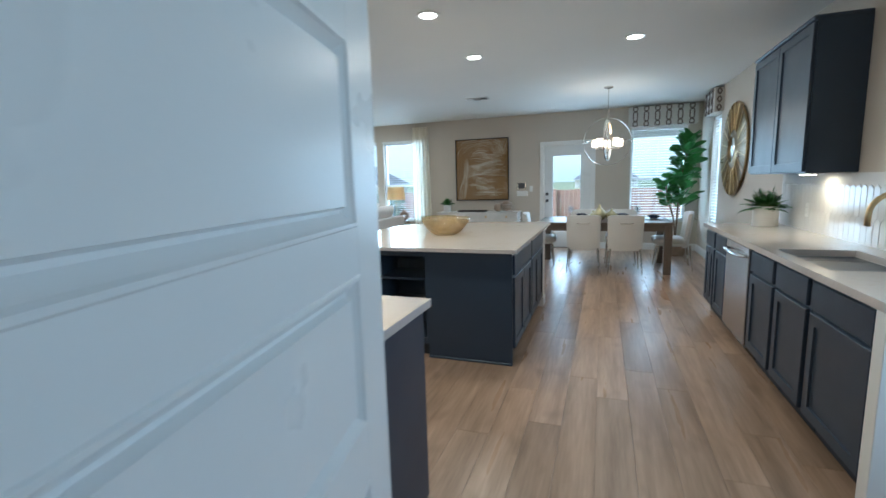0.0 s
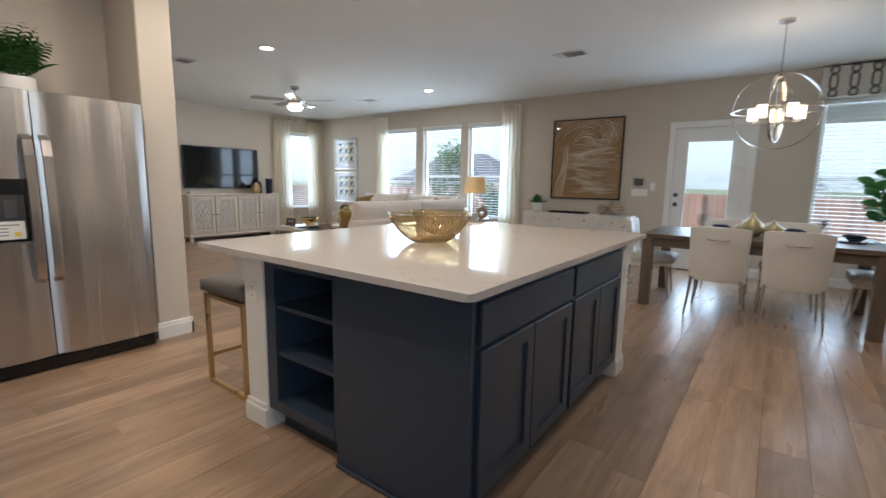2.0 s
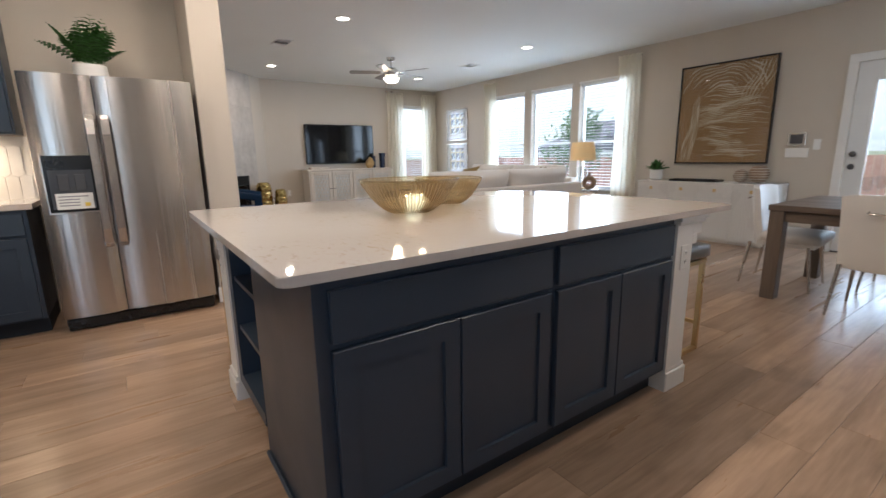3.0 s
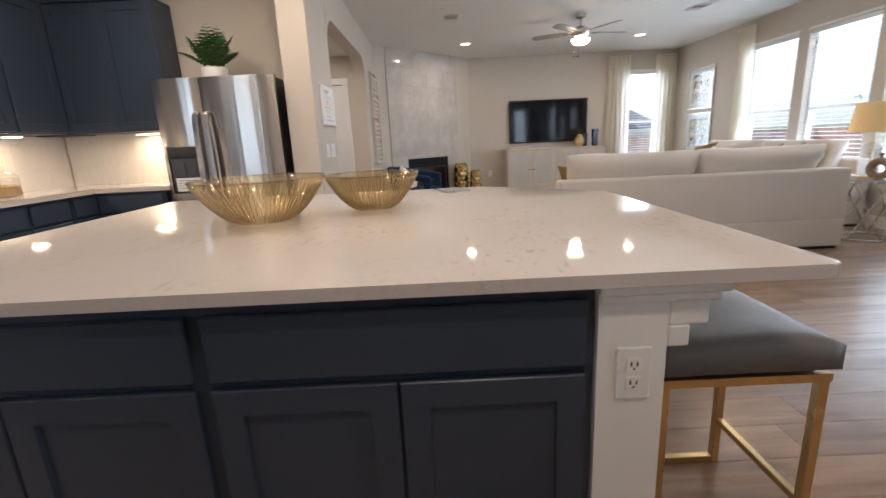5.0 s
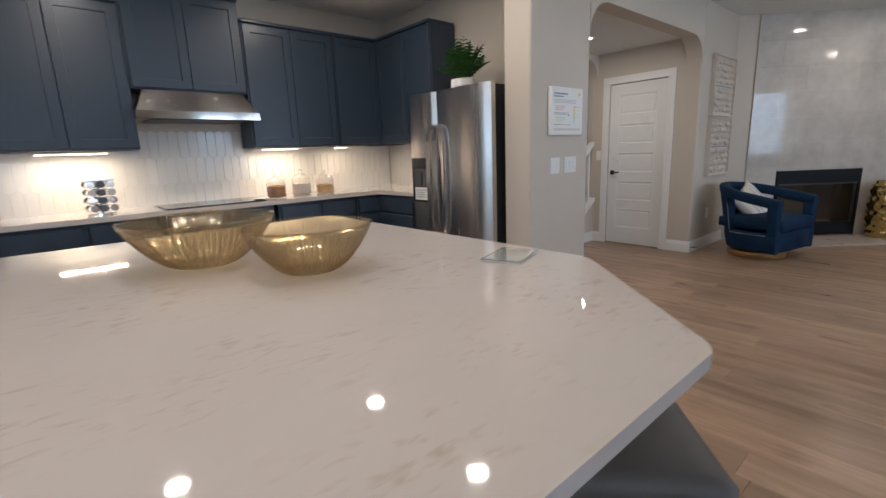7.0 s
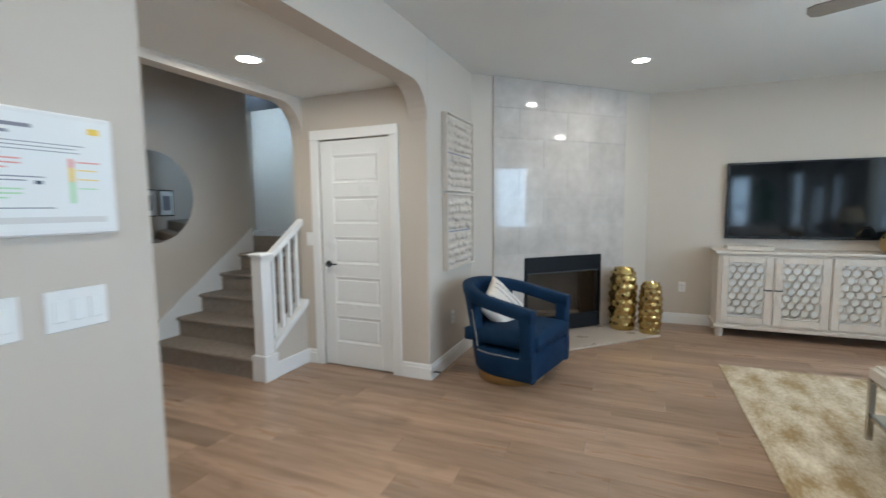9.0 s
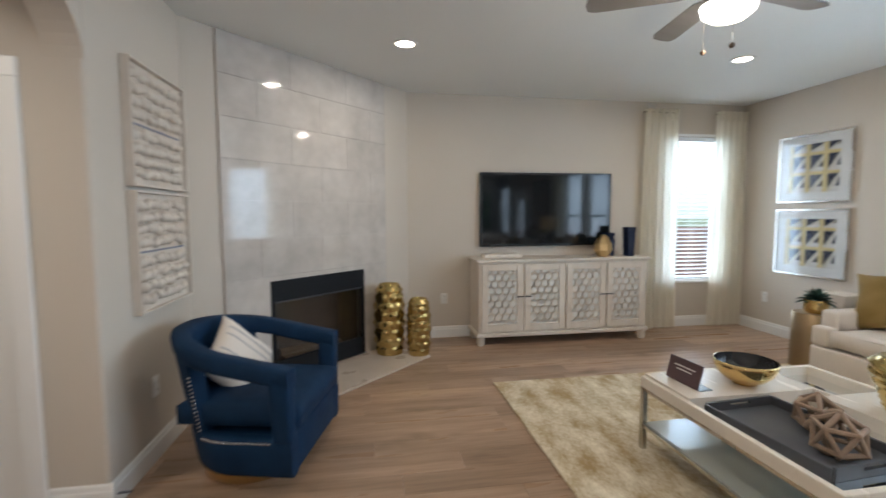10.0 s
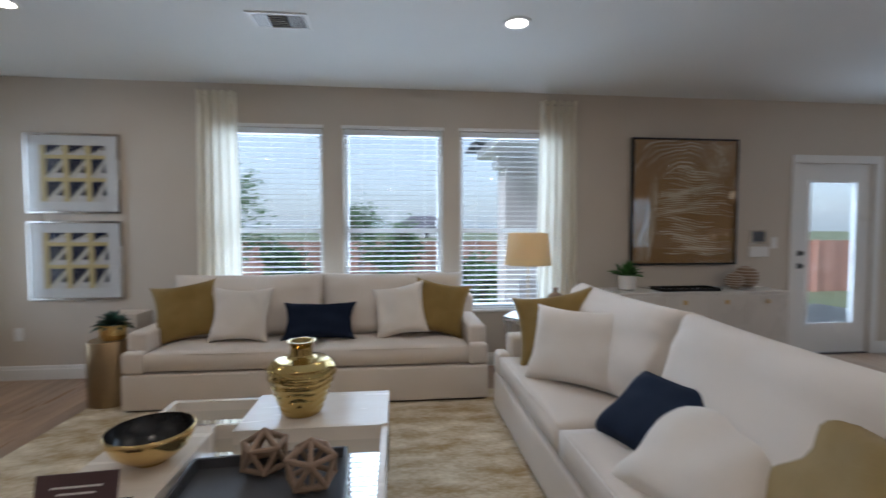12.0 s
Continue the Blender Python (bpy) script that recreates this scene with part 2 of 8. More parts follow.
def quartz_top():
    """White quartz with short grey-brown flecks that drift one way."""
    m = shade("quartz", (0.57, 0.525, 0.495), 0.045, second=(0.525, 0.475, 0.44), scale=3, fine=30, mix=0.5, rough_var=0.015)
    n, l = m.node_tree.nodes, m.node_tree.links
    p = n["Principled BSDF"]
    co = n.new("ShaderNodeTexCoord")
    mp = n.new("ShaderNodeMapping")
    mp.inputs["Scale"].default_value, mp.inputs["Rotation"].default_value = (9, 20, 9), (0, 0, radians(35))
    l.new(co.outputs["Object"], mp.inputs[0])
    v = n.new("ShaderNodeTexNoise")
    v.inputs["Scale"].default_value, v.inputs["Detail"].default_value, v.inputs["Distortion"].default_value = 2.6, 4, 0.5
    l.new(mp.outputs[0], v.inputs["Vector"])
    big = n.new("ShaderNodeTexNoise")
    big.inputs["Scale"].default_value = 2.2
    l.new(co.outputs["Object"], big.inputs["Vector"])
    r1, r2 = n.new("ShaderNodeMapRange"), n.new("ShaderNodeMapRange")
    r1.inputs["From Min"].default_value, r1.inputs["From Max"].default_value = 0.56, 0.76
    r2.inputs["From Min"].default_value, r2.inputs["From Max"].default_value = 0.44, 0.60
    l.new(v.outputs["Fac"], r1.inputs["Value"])
    l.new(big.outputs["Fac"], r2.inputs["Value"])
    mu = n.new("ShaderNodeMath")
    mu.operation = "MULTIPLY"
    l.new(r1.outputs[0], mu.inputs[0])
    l.new(r2.outputs[0], mu.inputs[1])
    mx = n.new("ShaderNodeMix")
    mx.data_type = "RGBA"
    mx.inputs["B"].default_value = (0.45, 0.36, 0.29, 1)
    l.new(mu.outputs[0], mx.inputs["Factor"])
    l.new(p.inputs["Base Color"].links[0].from_socket, mx.inputs["A"])
    l.new(mx.outputs["Result"], p.inputs["Base Color"])
    return m


def amber_glass():
    """Thin ribbed glass: clear amber with a faint milky body."""
    m = pane("amber_glass", (0.96, 0.90, 0.76), 0.06, 0.97, 1.4)
    n, l = m.node_tree.nodes, m.node_tree.links
    body, ms, mp, co, tx = n.new("ShaderNodeBsdfPrincipled"), n.new("ShaderNodeMixShader"), n.new("ShaderNodeMapRange"), n.new("ShaderNodeTexCoord"), n.new("ShaderNodeTexNoise")
    body.inputs["Base Color"].default_value = (0.47, 0.37, 0.22, 1)
    body.inputs["Roughness"].default_value, body.inputs["Metallic"].default_value = 0.22, 0.5
    tx.inputs["Scale"].default_value = 9
    l.new(co.outputs["Object"], tx.inputs["Vector"])
    mp.inputs["To Min"].default_value, mp.inputs["To Max"].default_value = 0.03, 0.13
    l.new(tx.outputs["Fac"], mp.inputs["Value"])
    l.new(mp.outputs[0], ms.inputs[0])
    l.new(n["Material Output"].inputs[0].links[0].from_socket, ms.inputs[1])
    l.new(body.outputs[0], ms.inputs[2])
    l.new(ms.outputs[0], n["Material Output"].inputs[0])
    return m


def oak(name, c0, c1, rough=0.3, obj=0.0, island=0.0, along="y", knots=True):
    """Wood with long grain, broad tone drift and a few dark knots."""
    st = {"y": (9, 0.7, 9), "x": (0.7, 9, 9), "z": (9, 9, 0.7)}[along]
    m = shade(name, c0, rough, second=c1, scale=1.3, fine=7, mix=1.0, bump=0.0005, stretch=st, obj=obj, island=island, rough_var=0.08)
    n, l = m.node_tree.nodes, m.node_tree.links
    if obj or island:
        g = n.new("ShaderNodeNewGeometry")
        rnd = g.outputs["Random Per Island"] if island else n.new("ShaderNodeObjectInfo").outputs["Random"]
        sc = n.new("ShaderNodeVectorMath")
        sc.operation = "SCALE"
        sc.inputs[0].default_value = (13, 57, 31)
        l.new(rnd, sc.inputs["Scale"])
        ad = n.new("ShaderNodeVectorMath")
        l.new(g.outputs["Position"], ad.inputs[0])
        l.new(sc.outputs[0], ad.inputs[1])
        mp0 = next(q for q in n if q.type == "MAPPING")
        l.new(ad.outputs[0], mp0.inputs[0])
    p = n["Principled BSDF"]
    if knots:
        co = n.new("ShaderNodeTexCoord")
        ge = n.new("ShaderNodeNewGeometry")
        k = n.new("ShaderNodeTexNoise")
        k.inputs["Scale"].default_value, k.inputs["Detail"].default_value = 3.2, 2
        mp = n.new("ShaderNodeMapping")
        mp.inputs["Scale"].default_value = (1.6, 0.8, 1)
        l.new(ge.outputs["Position"], mp.inputs[0])
        l.new(mp.outputs[0], k.inputs["Vector"])
        r = n.new("ShaderNodeMapRange")
        r.inputs["From Min"].default_value, r.inputs["From Max"].default_value, r.inputs["To Max"].default_value = 0.58, 0.78, 0.55
        l.new(k.outputs["Fac"], r.inputs["Value"])
        mx = n.new("ShaderNodeMix")
        mx.data_type = "RGBA"
        mx.inputs["B"].default_value = (*(c * 0.5 for c in c1), 1)
        l.new(r.outputs[0], mx.inputs["Factor"])
        l.new(p.inputs["Base Color"].links[0].from_socket, mx.inputs["A"])
        l.new(mx.outputs["Result"], p.inputs["Base Color"])
    return m


WALL = shade("wall_paint", (0.58, 0.52, 0.445), 0.75, second=(0.545, 0.487, 0.413), scale=1.5, fine=260, mix=0.6, bump=0.0006)
CEILING = shade("ceiling_paint", (0.77, 0.775, 0.755), 0.85, second=(0.73, 0.735, 0.715), scale=1.2, fine=220, mix=0.6, bump=0.0008)
TRIM = shade("white_trim", (0.80, 0.79, 0.77), 0.35, second=(0.76, 0.75, 0.73), scale=3, fine=40, mix=0.5)
DOORWHITE = shade("white_door_paint", (0.78, 0.78, 0.77), 0.3, second=(0.74, 0.74, 0.73), scale=3, fine=90, mix=0.5, bump=0.0003)
NAVY = shade("navy_paint", (0.036, 0.052, 0.079), 0.34, second=(0.030, 0.044, 0.067), scale=3, fine=120, mix=0.7, bump=0.0002)
# darker navy than the cabinet fronts, for the toe kicks only
NAVYKICK = shade("navy_toe_kick", (0.014, 0.022, 0.034), 0.55, second=(0.010, 0.016, 0.026), scale=3, fine=80)
QUARTZ = quartz_top()
STEEL = shade("brushed_steel", (0.60, 0.575, 0.555), 0.25, 1.0, second=(0.47, 0.44, 0.42), scale=2.2, fine=1.3, stretch=(5.5, 5.5, 0.06), rough_var=0.07, mix=0.5, bump=0.006)
STEEL.node_tree.nodes["Principled BSDF"].inputs["Anisotropic"].default_value = 0.78
STEEL.node_tree.nodes["Principled BSDF"].inputs["Anisotropic Rotation"].default_value = 0.25
tangent = STEEL.node_tree.nodes.new("ShaderNodeTangent")
tangent.direction_type, tangent.axis = "RADIAL", "Z"
STEEL.node_tree.links.new(tangent.outputs[0], STEEL.node_tree.nodes["Principled BSDF"].inputs["Tangent"])
DARKSTEEL = shade("dark_steel", (0.10, 0.10, 0.105), 0.4, 0.8, scale=3, fine=40)
CHROME = shade("chrome", (0.82, 0.82, 0.82), 0.08, 1.0, scale=3, fine=20, rough_var=0.04)
NICKEL = shade("brushed_nickel", (0.60, 0.57, 0.53), 0.25, 1.0, scale=4, fine=60)
GOLD = shade("polished_gold", (0.78, 0.58, 0.26), 0.16, 1.0, second=(0.68, 0.48, 0.18), scale=8, fine=60, rough_var=0.07)
BRUSHGOLD = shade("brushed_gold", (0.70, 0.52, 0.27), 0.3, 1.0, second=(0.60, 0.43, 0.20), scale=6, fine=80)
GOLDGLASS = amber_glass()
ANTIQUE = shade("antique_gold", (0.34, 0.24, 0.12), 0.3, 1.0, second=(0.22, 0.15, 0.07), scale=8, fine=60)
BRASSRIB = shade("brass_rib", (0.44, 0.34, 0.22), 0.3, 1.0, second=(0.34, 0.26, 0.16), scale=6, fine=80)
VASEGOLD = shade("hammered_gold", (0.56, 0.42, 0.17), 0.12, 1.0, second=(0.42, 0.30, 0.10), scale=8, fine=60, rough_var=0.05)
BLACK = shade("black_enamel", (0.012, 0.012, 0.013), 0.25, scale=4, fine=60)
SCREEN = shade("dark_screen", (0.006, 0.008, 0.010), 0.06, second=(0.005, 0.006, 0.008), scale=1, fine=4, rough_var=0.02)
BRICKDARK = shade("sooty_firebox", (0.10, 0.075, 0.055), 0.8, second=(0.035, 0.03, 0.026), scale=5, fine=50, bump=0.002)
SOFA = shade("cream_linen", (0.72, 0.645, 0.57), 0.9, second=(0.66, 0.585, 0.51), scale=3, fine=420, mix=0.7, bump=0.0009, sheen=0.3)
PILLOW = shade("ivory_linen", (0.76, 0.70, 0.63), 0.9, second=(0.69, 0.62, 0.55), scale=5, fine=420, mix=0.7, bump=0.0009, sheen=0.3)
MUSTARD = shade("mustard_velvet", (0.29, 0.19, 0.05), 0.75, second=(0.19, 0.12, 0.025), scale=7, fine=240, mix=0.8, bump=0.0008, sheen=0.15)
BLUEVELVET = shade("navy_velvet", (0.005, 0.029, 0.078), 0.7, second=(0.003, 0.017, 0.048), scale=6, fine=260, mix=0.9, bump=0.0006, spec=0.25)
NAVYCLOTH = shade("navy_cloth", (0.011, 0.019, 0.042), 0.85, second=(0.007, 0.012, 0.028), scale=6, fine=320, mix=0.8, bump=0.0008, spec=0.2)
GREYLEATHER = shade("grey_leather", (0.15, 0.135, 0.125), 0.42, second=(0.12, 0.11, 0.10), scale=5, fine=180, mix=0.7, bump=0.0006)
CHAIRCLOTH = shade("white_leather", (0.72, 0.69, 0.65), 0.5, second=(0.66, 0.63, 0.59), scale=5, fine=200, mix=0.6, bump=0.0005)
SHEER = shade("sheer_curtain", (0.87, 0.82, 0.71), 0.9, second=(0.81, 0.76, 0.65), scale=4, fine=500, mix=0.5, translucent=0.55)
BLIND = shade("white_blind", (0.78, 0.78, 0.77), 0.5, second=(0.74, 0.74, 0.73), scale=2, fine=40, translucent=0.2)
VALANCE = shade("valance_cloth", (0.62, 0.60, 0.56), 0.9, second=(0.55, 0.53, 0.49), scale=5, fine=300, bump=0.0006)
VALPRINT = shade("valance_print", (0.16, 0.13, 0.12), 0.9, second=(0.22, 0.18, 0.16), scale=12, fine=300)
WHITEWOOD = shade("whitewashed_wood", (0.67, 0.605, 0.53), 0.55, second=(0.56, 0.485, 0.40), scale=3, fine=26, mix=0.8, stretch=(3, 3, 0.6), bump=0.0006)
LACQUER = shade("white_lacquer", (0.74, 0.72, 0.69), 0.28, second=(0.70, 0.68, 0.65), scale=3, fine=50)
TABLEWHITE = shade("pale_table_wood", (0.74, 0.68, 0.60), 0.25, second=(0.66, 0.59, 0.50), scale=2, fine=14, stretch=(1, 8, 1), mix=0.7)
MIRROR = shade("mirror", (0.86, 0.87, 0.87), 0.02, 1.0, second=(0.84, 0.85, 0.85), scale=1, fine=8, rough_var=0.015)
CLEAR = pane("window_glass")
FROST = shade("frosted_shelf_glass", (0.62, 0.66, 0.62), 0.12, second=(0.58, 0.62, 0.58), scale=2, fine=30, trans=0.35)
STEMWARE = pane("thin_glass", weight=1.3, clear=0.96)
GLASSWARE = shade("clear_glass", (0.95, 0.96, 0.96), 0.02, second=(0.93, 0.94, 0.94), scale=2, fine=10, trans=0.96, rough_var=0.01)
DARKWOOD = oak("grey_brown_wood", (0.16, 0.12, 0.09), (0.085, 0.06, 0.045), 0.4, along="x", knots=False)
LEGWOOD = oak("grey_brown_leg_wood", (0.17, 0.13, 0.10), (0.09, 0.065, 0.05), 0.42, along="z", knots=False)
FLOOR = oak("oak_plank", (0.46, 0.315, 0.215), (0.235, 0.152, 0.095), 0.30, obj=0.18)
FLOORREST = oak("oak_plank_rest", (0.46, 0.315, 0.215), (0.235, 0.152, 0.095), 0.30, island=0.18)
SUBFLOOR = shade("plank_joint", (0.16, 0.11, 0.075), 0.8)
TILE = shade("grey_marble_tile", (0.63, 0.585, 0.54), 0.06, second=(0.44, 0.405, 0.365), scale=2.6, fine=9, mix=1.0, rough_var=0.03, obj=0.05)
GROUT = shade("grout", (0.60, 0.575, 0.54), 0.8)
WHITEGROUT = shade("white_grout", (0.76, 0.75, 0.73), 0.7)
BACKSPLASH = shade("white_glazed_tile", (0.74, 0.73, 0.71), 0.12, second=(0.71, 0.70, 0.68), scale=4, fine=14, bump=0.0004, obj=0.015)
STONE = shade("hearth_stone", (0.56, 0.48, 0.40), 0.3, second=(0.46, 0.39, 0.32), scale=4, fine=40, mix=0.8)
CARPET = shade("stair_carpet", (0.36, 0.31, 0.26), 0.95, second=(0.26, 0.22, 0.18), scale=30, fine=300, mix=0.9, bump=0.003)
RUG = shade("gold_rug", (0.80, 0.73, 0.58), 0.9, second=(0.36, 0.255, 0.12), scale=3.4, fine=34, mix=1.2, bump=0.002, stretch=(1.0, 2.0, 1.0))
LEAF = shade("fig_leaf", (0.075, 0.21, 0.050), 0.36, second=(0.036, 0.12, 0.028), scale=9, fine=40, mix=0.9, island=0.35, translucent=0.15)
FERN = shade("fern_leaf", (0.075, 0.20, 0.045), 0.5, second=(0.038, 0.115, 0.026), scale=9, fine=40, mix=0.9, island=0.4, translucent=0.15)
SUCCULENT = shade("succulent_leaf", (0.03, 0.07, 0.05), 0.5, second=(0.015, 0.04, 0.03), scale=9, fine=40, island=0.3)
BARK = shade("bark", (0.16, 0.11, 0.07), 0.9, second=(0.09, 0.06, 0.04), scale=9, fine=60, bump=0.002)
CERAMIC = shade("white_ceramic", (0.74, 0.72, 0.69), 0.35, second=(0.70, 0.68, 0.65), scale=4, fine=40)
NAVYGLAZE = shade("navy_glaze", (0.012, 0.018, 0.045), 0.2, second=(0.02, 0.028, 0.065), scale=6, fine=40)
SAGE = shade("pale_gold_glaze", (0.48, 0.42, 0.24), 0.2, 0.4, second=(0.40, 0.35, 0.2), scale=4, fine=30)
RAWWOOD = shade("driftwood", (0.34, 0.24, 0.17), 0.7, second=(0.22, 0.15, 0.10), scale=12, fine=90, mix=0.9, bump=0.001)
GREYTRAY = shade("grey_tray", (0.075, 0.077, 0.085), 0.5, second=(0.055, 0.057, 0.065), scale=5, fine=120, bump=0.0004)
PLUM = shade("plum_card", (0.10, 0.062, 0.066), 0.45, second=(0.085, 0.05, 0.055), scale=3, fine=60)
PAPER = shade("white_paper", (0.82, 0.82, 0.80), 0.6, second=(0.79, 0.79, 0.77), scale=3, fine=60)
INK = shade("grey_ink", (0.26, 0.26, 0.30), 0.7)
RED = shade("red_ink", (0.78, 0.36, 0.32), 0.7)
GREEN = shade("green_ink", (0.52, 0.74, 0.45), 0.7)
YELLOW = shade("yellow_ink", (0.85, 0.62, 0.10), 0.7)
ARTGOLD = shade("gold_marbled_paint", (0.42, 0.25, 0.095), 0.45, 0.1, second=(0.29, 0.16, 0.05), scale=3, fine=40, bump=0.001)
ARTLINE = shade("pale_gold_line", (0.84, 0.75, 0.56), 0.4, 0.05, scale=6, fine=60)
DRUMGOLD = shade("aged_drum_gold", (0.36, 0.26, 0.15), 0.38, 1.0, second=(0.28, 0.20, 0.11), scale=5, fine=40)
FIREBLACK = shade("fireplace_black", (0.007, 0.008, 0.010), 0.5, second=(0.005, 0.006, 0.008), scale=3, fine=60, spec=0.25)
OLDMIRROR = shade("antique_mirror", (0.86, 0.85, 0.82), 0.14, 0.25, second=(0.76, 0.74, 0.69), scale=9, fine=60, rough_var=0.12)
FANGLOW = glow("lit_fan_bowl", (1.0, 0.90, 0.74), 2.2)
PRINTGOLD = shade("pale_gold_ink", (0.72, 0.58, 0.27), 0.5, second=(0.62, 0.50, 0.22), scale=6, fine=60)
PRINTSAND = shade("sand_ink", (0.70, 0.66, 0.56), 0.6, second=(0.64, 0.58, 0.46), scale=6, fine=60)
LAMPSHADE = shade("linen_lampshade", (0.80, 0.66, 0.44), 0.9, second=(0.74, 0.60, 0.38), scale=3, fine=240, translucent=0.5)
ROOF = shade("grey_roof_shingle", (0.17, 0.17, 0.19), 0.9, second=(0.12, 0.12, 0.14), scale=3, fine=40)
SIDING = shade("pale_house_stone", (0.70, 0.68, 0.65), 0.85, second=(0.60, 0.58, 0.56), scale=2, fine=14, bump=0.004)
FENCE = shade("cedar_fence", (0.53, 0.32, 0.25), 0.85, second=(0.45, 0.25, 0.19), scale=2, fine=40, mix=0.8, stretch=(4, 4, 0.5), island=0.2)
GRASS = shade("lawn", (0.15, 0.19, 0.10), 0.95, second=(0.21, 0.22, 0.14), scale=0.6, fine=30, mix=0.9, bump=0.01)
CONCRETE = shade("patio_concrete", (0.42, 0.41, 0.39), 0.9, second=(0.36, 0.35, 0.33), scale=1.5, fine=40)
TREELEAF = shade("tree_leaf", (0.13, 0.22, 0.10), 0.8, second=(0.08, 0.15, 0.06), scale=2, fine=20, island=0.4, translucent=0.4)
CANGLOW = glow("lit_diffuser", (1.0, 0.86, 0.68), 5)
STRIPGLOW = glow("lit_strip", (1.0, 0.76, 0.48), 5)
SHADEGLOW = glow("lit_frosted_shade", (1.0, 0.80, 0.54), 1.0)

# ---- structure ----


def wall(name, bm, label="greige painted plaster wall"):
    return tagged(part(name, bm, WALL), label, "wall", kind="structure")


def wall_run(axis, at0, at1, lo, hi, openings, top=CEIL):
    """A wall along x or y between the faces at0 and at1, with openings (lo, hi, sill, head)."""
    bm = bmesh.new()

    def put(a, b, z0, z1):
        if b - a > 1e-4 and z1 - z0 > 1e-4:
            if axis == "x":
                box(bm, a, at0, z0, b, at1, z1)
            else:
                box(bm, at0, a, z0, at1, b, z1)
    edge = lo
    for a, b, z0, z1 in sorted(openings):
        put(edge, a, 0, top)
        put(a, b, 0, z0)
        put(a, b, z1, top)
        edge = b
    put(edge, hi, 0, top)
    return bm


NWINS = [(-6.86, -5.89), (-5.70, -4.73), (-4.56, -3.59)]
SILL, HEAD = 0.57, 2.35
DWIN = (0.77, 1.75)
EWIN = (8.53, 9.05)
WWIN = (8.92, 9.72)
BDOOR = (-0.875, 0.045, 0.0, 2.095)
wall("wall_north", wall_run("x", NORTH, NORTH + 0.16, WEST - 0.16, EAST + 0.16, [(a, b, SILL, HEAD) for a, b in NWINS] + [BDOOR, (*DWIN, SILL, HEAD)]))
wall("wall_west", wall_run("y", WEST - 0.16, WEST, 4.35, NORTH, [(*WWIN, SILL, HEAD)]))
# the southern opening is an unseen addition, made for fill light
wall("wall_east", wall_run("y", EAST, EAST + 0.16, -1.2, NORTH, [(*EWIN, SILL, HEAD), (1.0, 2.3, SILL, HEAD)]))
# kitchen wall behind the range, alcove of the entry door, vestibule behind
wall("wall_south_kitchen", boxes((-4.04, 1.43, 0, -0.43, 1.55, CEIL)))
wall("wall_alcove_west", boxes((-0.55, 0.36, 0, -0.43, 1.43, CEIL)))
wall("wall_entry", wall_run("x", 0.24, 0.36, -0.55, EAST, [(-0.10, 1.0, 0, 2.06)]))
wall("wall_vestibule", boxes((-0.67, -1.2, 0, -0.55, 0.36, CEIL), (-0.55, -1.2, 0, EAST, -1.08, CEIL)))
wall("wall_kitchen_west", boxes((-4.04, 1.55, 0, -3.92, 3.88, CEIL)))
wall("wall_fridge_side", boxes((-4.06, 3.88, 0, -3.33, PN, CEIL), bevel=0.012, seg=2))


def arch_header(x0, x1, y0, y1, head, r, top):
    """The wall above an opening with rounded upper corners."""
    pts = [(x0, head - r)]
    pts += [(x0 + r + r * math.cos(radians(180 - 90 * i / 8)), head - r + r * math.sin(radians(90 * i / 8))) for i in range(1, 9)]
    pts += [(x1 - r + r * math.cos(radians(90 - 90 * i / 8)), head - r + r * math.sin(radians(90 - 90 * i / 8))) for i in range(9)]
    bm = bmesh.new()
    cols = [[bm.verts.new(p) for p in ((x, y0, z), (x, y1, z), (x, y1, top), (x, y0, top))] for x, z in pts]
    for a, b in zip(cols, cols[1:]):
        for k in range(4):
            bm.faces.new((a[k], a[(k + 1) % 4], b[(k + 1) % 4], b[k]))
    bm.faces.new(cols[0])
    bm.faces.new(cols[-1][::-1])
    return bm


HALLW = -6.31
wall("wall_arch", arch_header(HALLW, -4.06, 3.95, PN, 2.37, 0.26, CEIL), "greige wall above a wide opening with rounded corners")
wall("wall_panels", prism([(-7.62, 3.96), (HALLW, 3.96)] + [(HALLW - 0.02 + 0.02 * math.cos(radians(a)), PN - 0.02 + 0.02 * math.sin(radians(a))) for a in range(0, 91, 15)] + [(-7.62, PN)], 0, CEIL))
# passage wall with the closet door, running south from the arch
wall("wall_passage", wall_run("y", HALLW - 0.12, HALLW, 2.83, 3.96, [(3.055, 3.77, 0, 2.02)]))
wall("wall_closet", boxes((-7.3, 2.83, 0, -7.2, 3.96, CEIL), (-7.2, 2.83, 0, HALLW - 0.12, 2.90, CEIL)))
wall("wall_stair_arch", arch_header(HALLW, -4.04, 2.76, 2.88, 2.34, 0.26, 5.2), "greige wall above the stair opening with rounded corners")
wall("wall_stair_south", boxes((-7.05, 1.35, 0, -4.04, 1.47, 5.2)))
wall("wall_landing_south", boxes((-8.2, 0.25, 0, -6.95, 0.37, 5.2)))
wall("wall_landing_east", boxes((-7.05, 0.37, 0, -6.95, 1.35, 5.2)))
wall("wall_stair_west", boxes((-8.32, 0.25, 0, -8.2, 2.88, 5.2), (-8.2, 2.76, 0, HALLW, 2.828, 5.2)))
wall("wall_stair_east", boxes((-4.16, 1.55, 0, -4.042, 2.76, 5.2)))
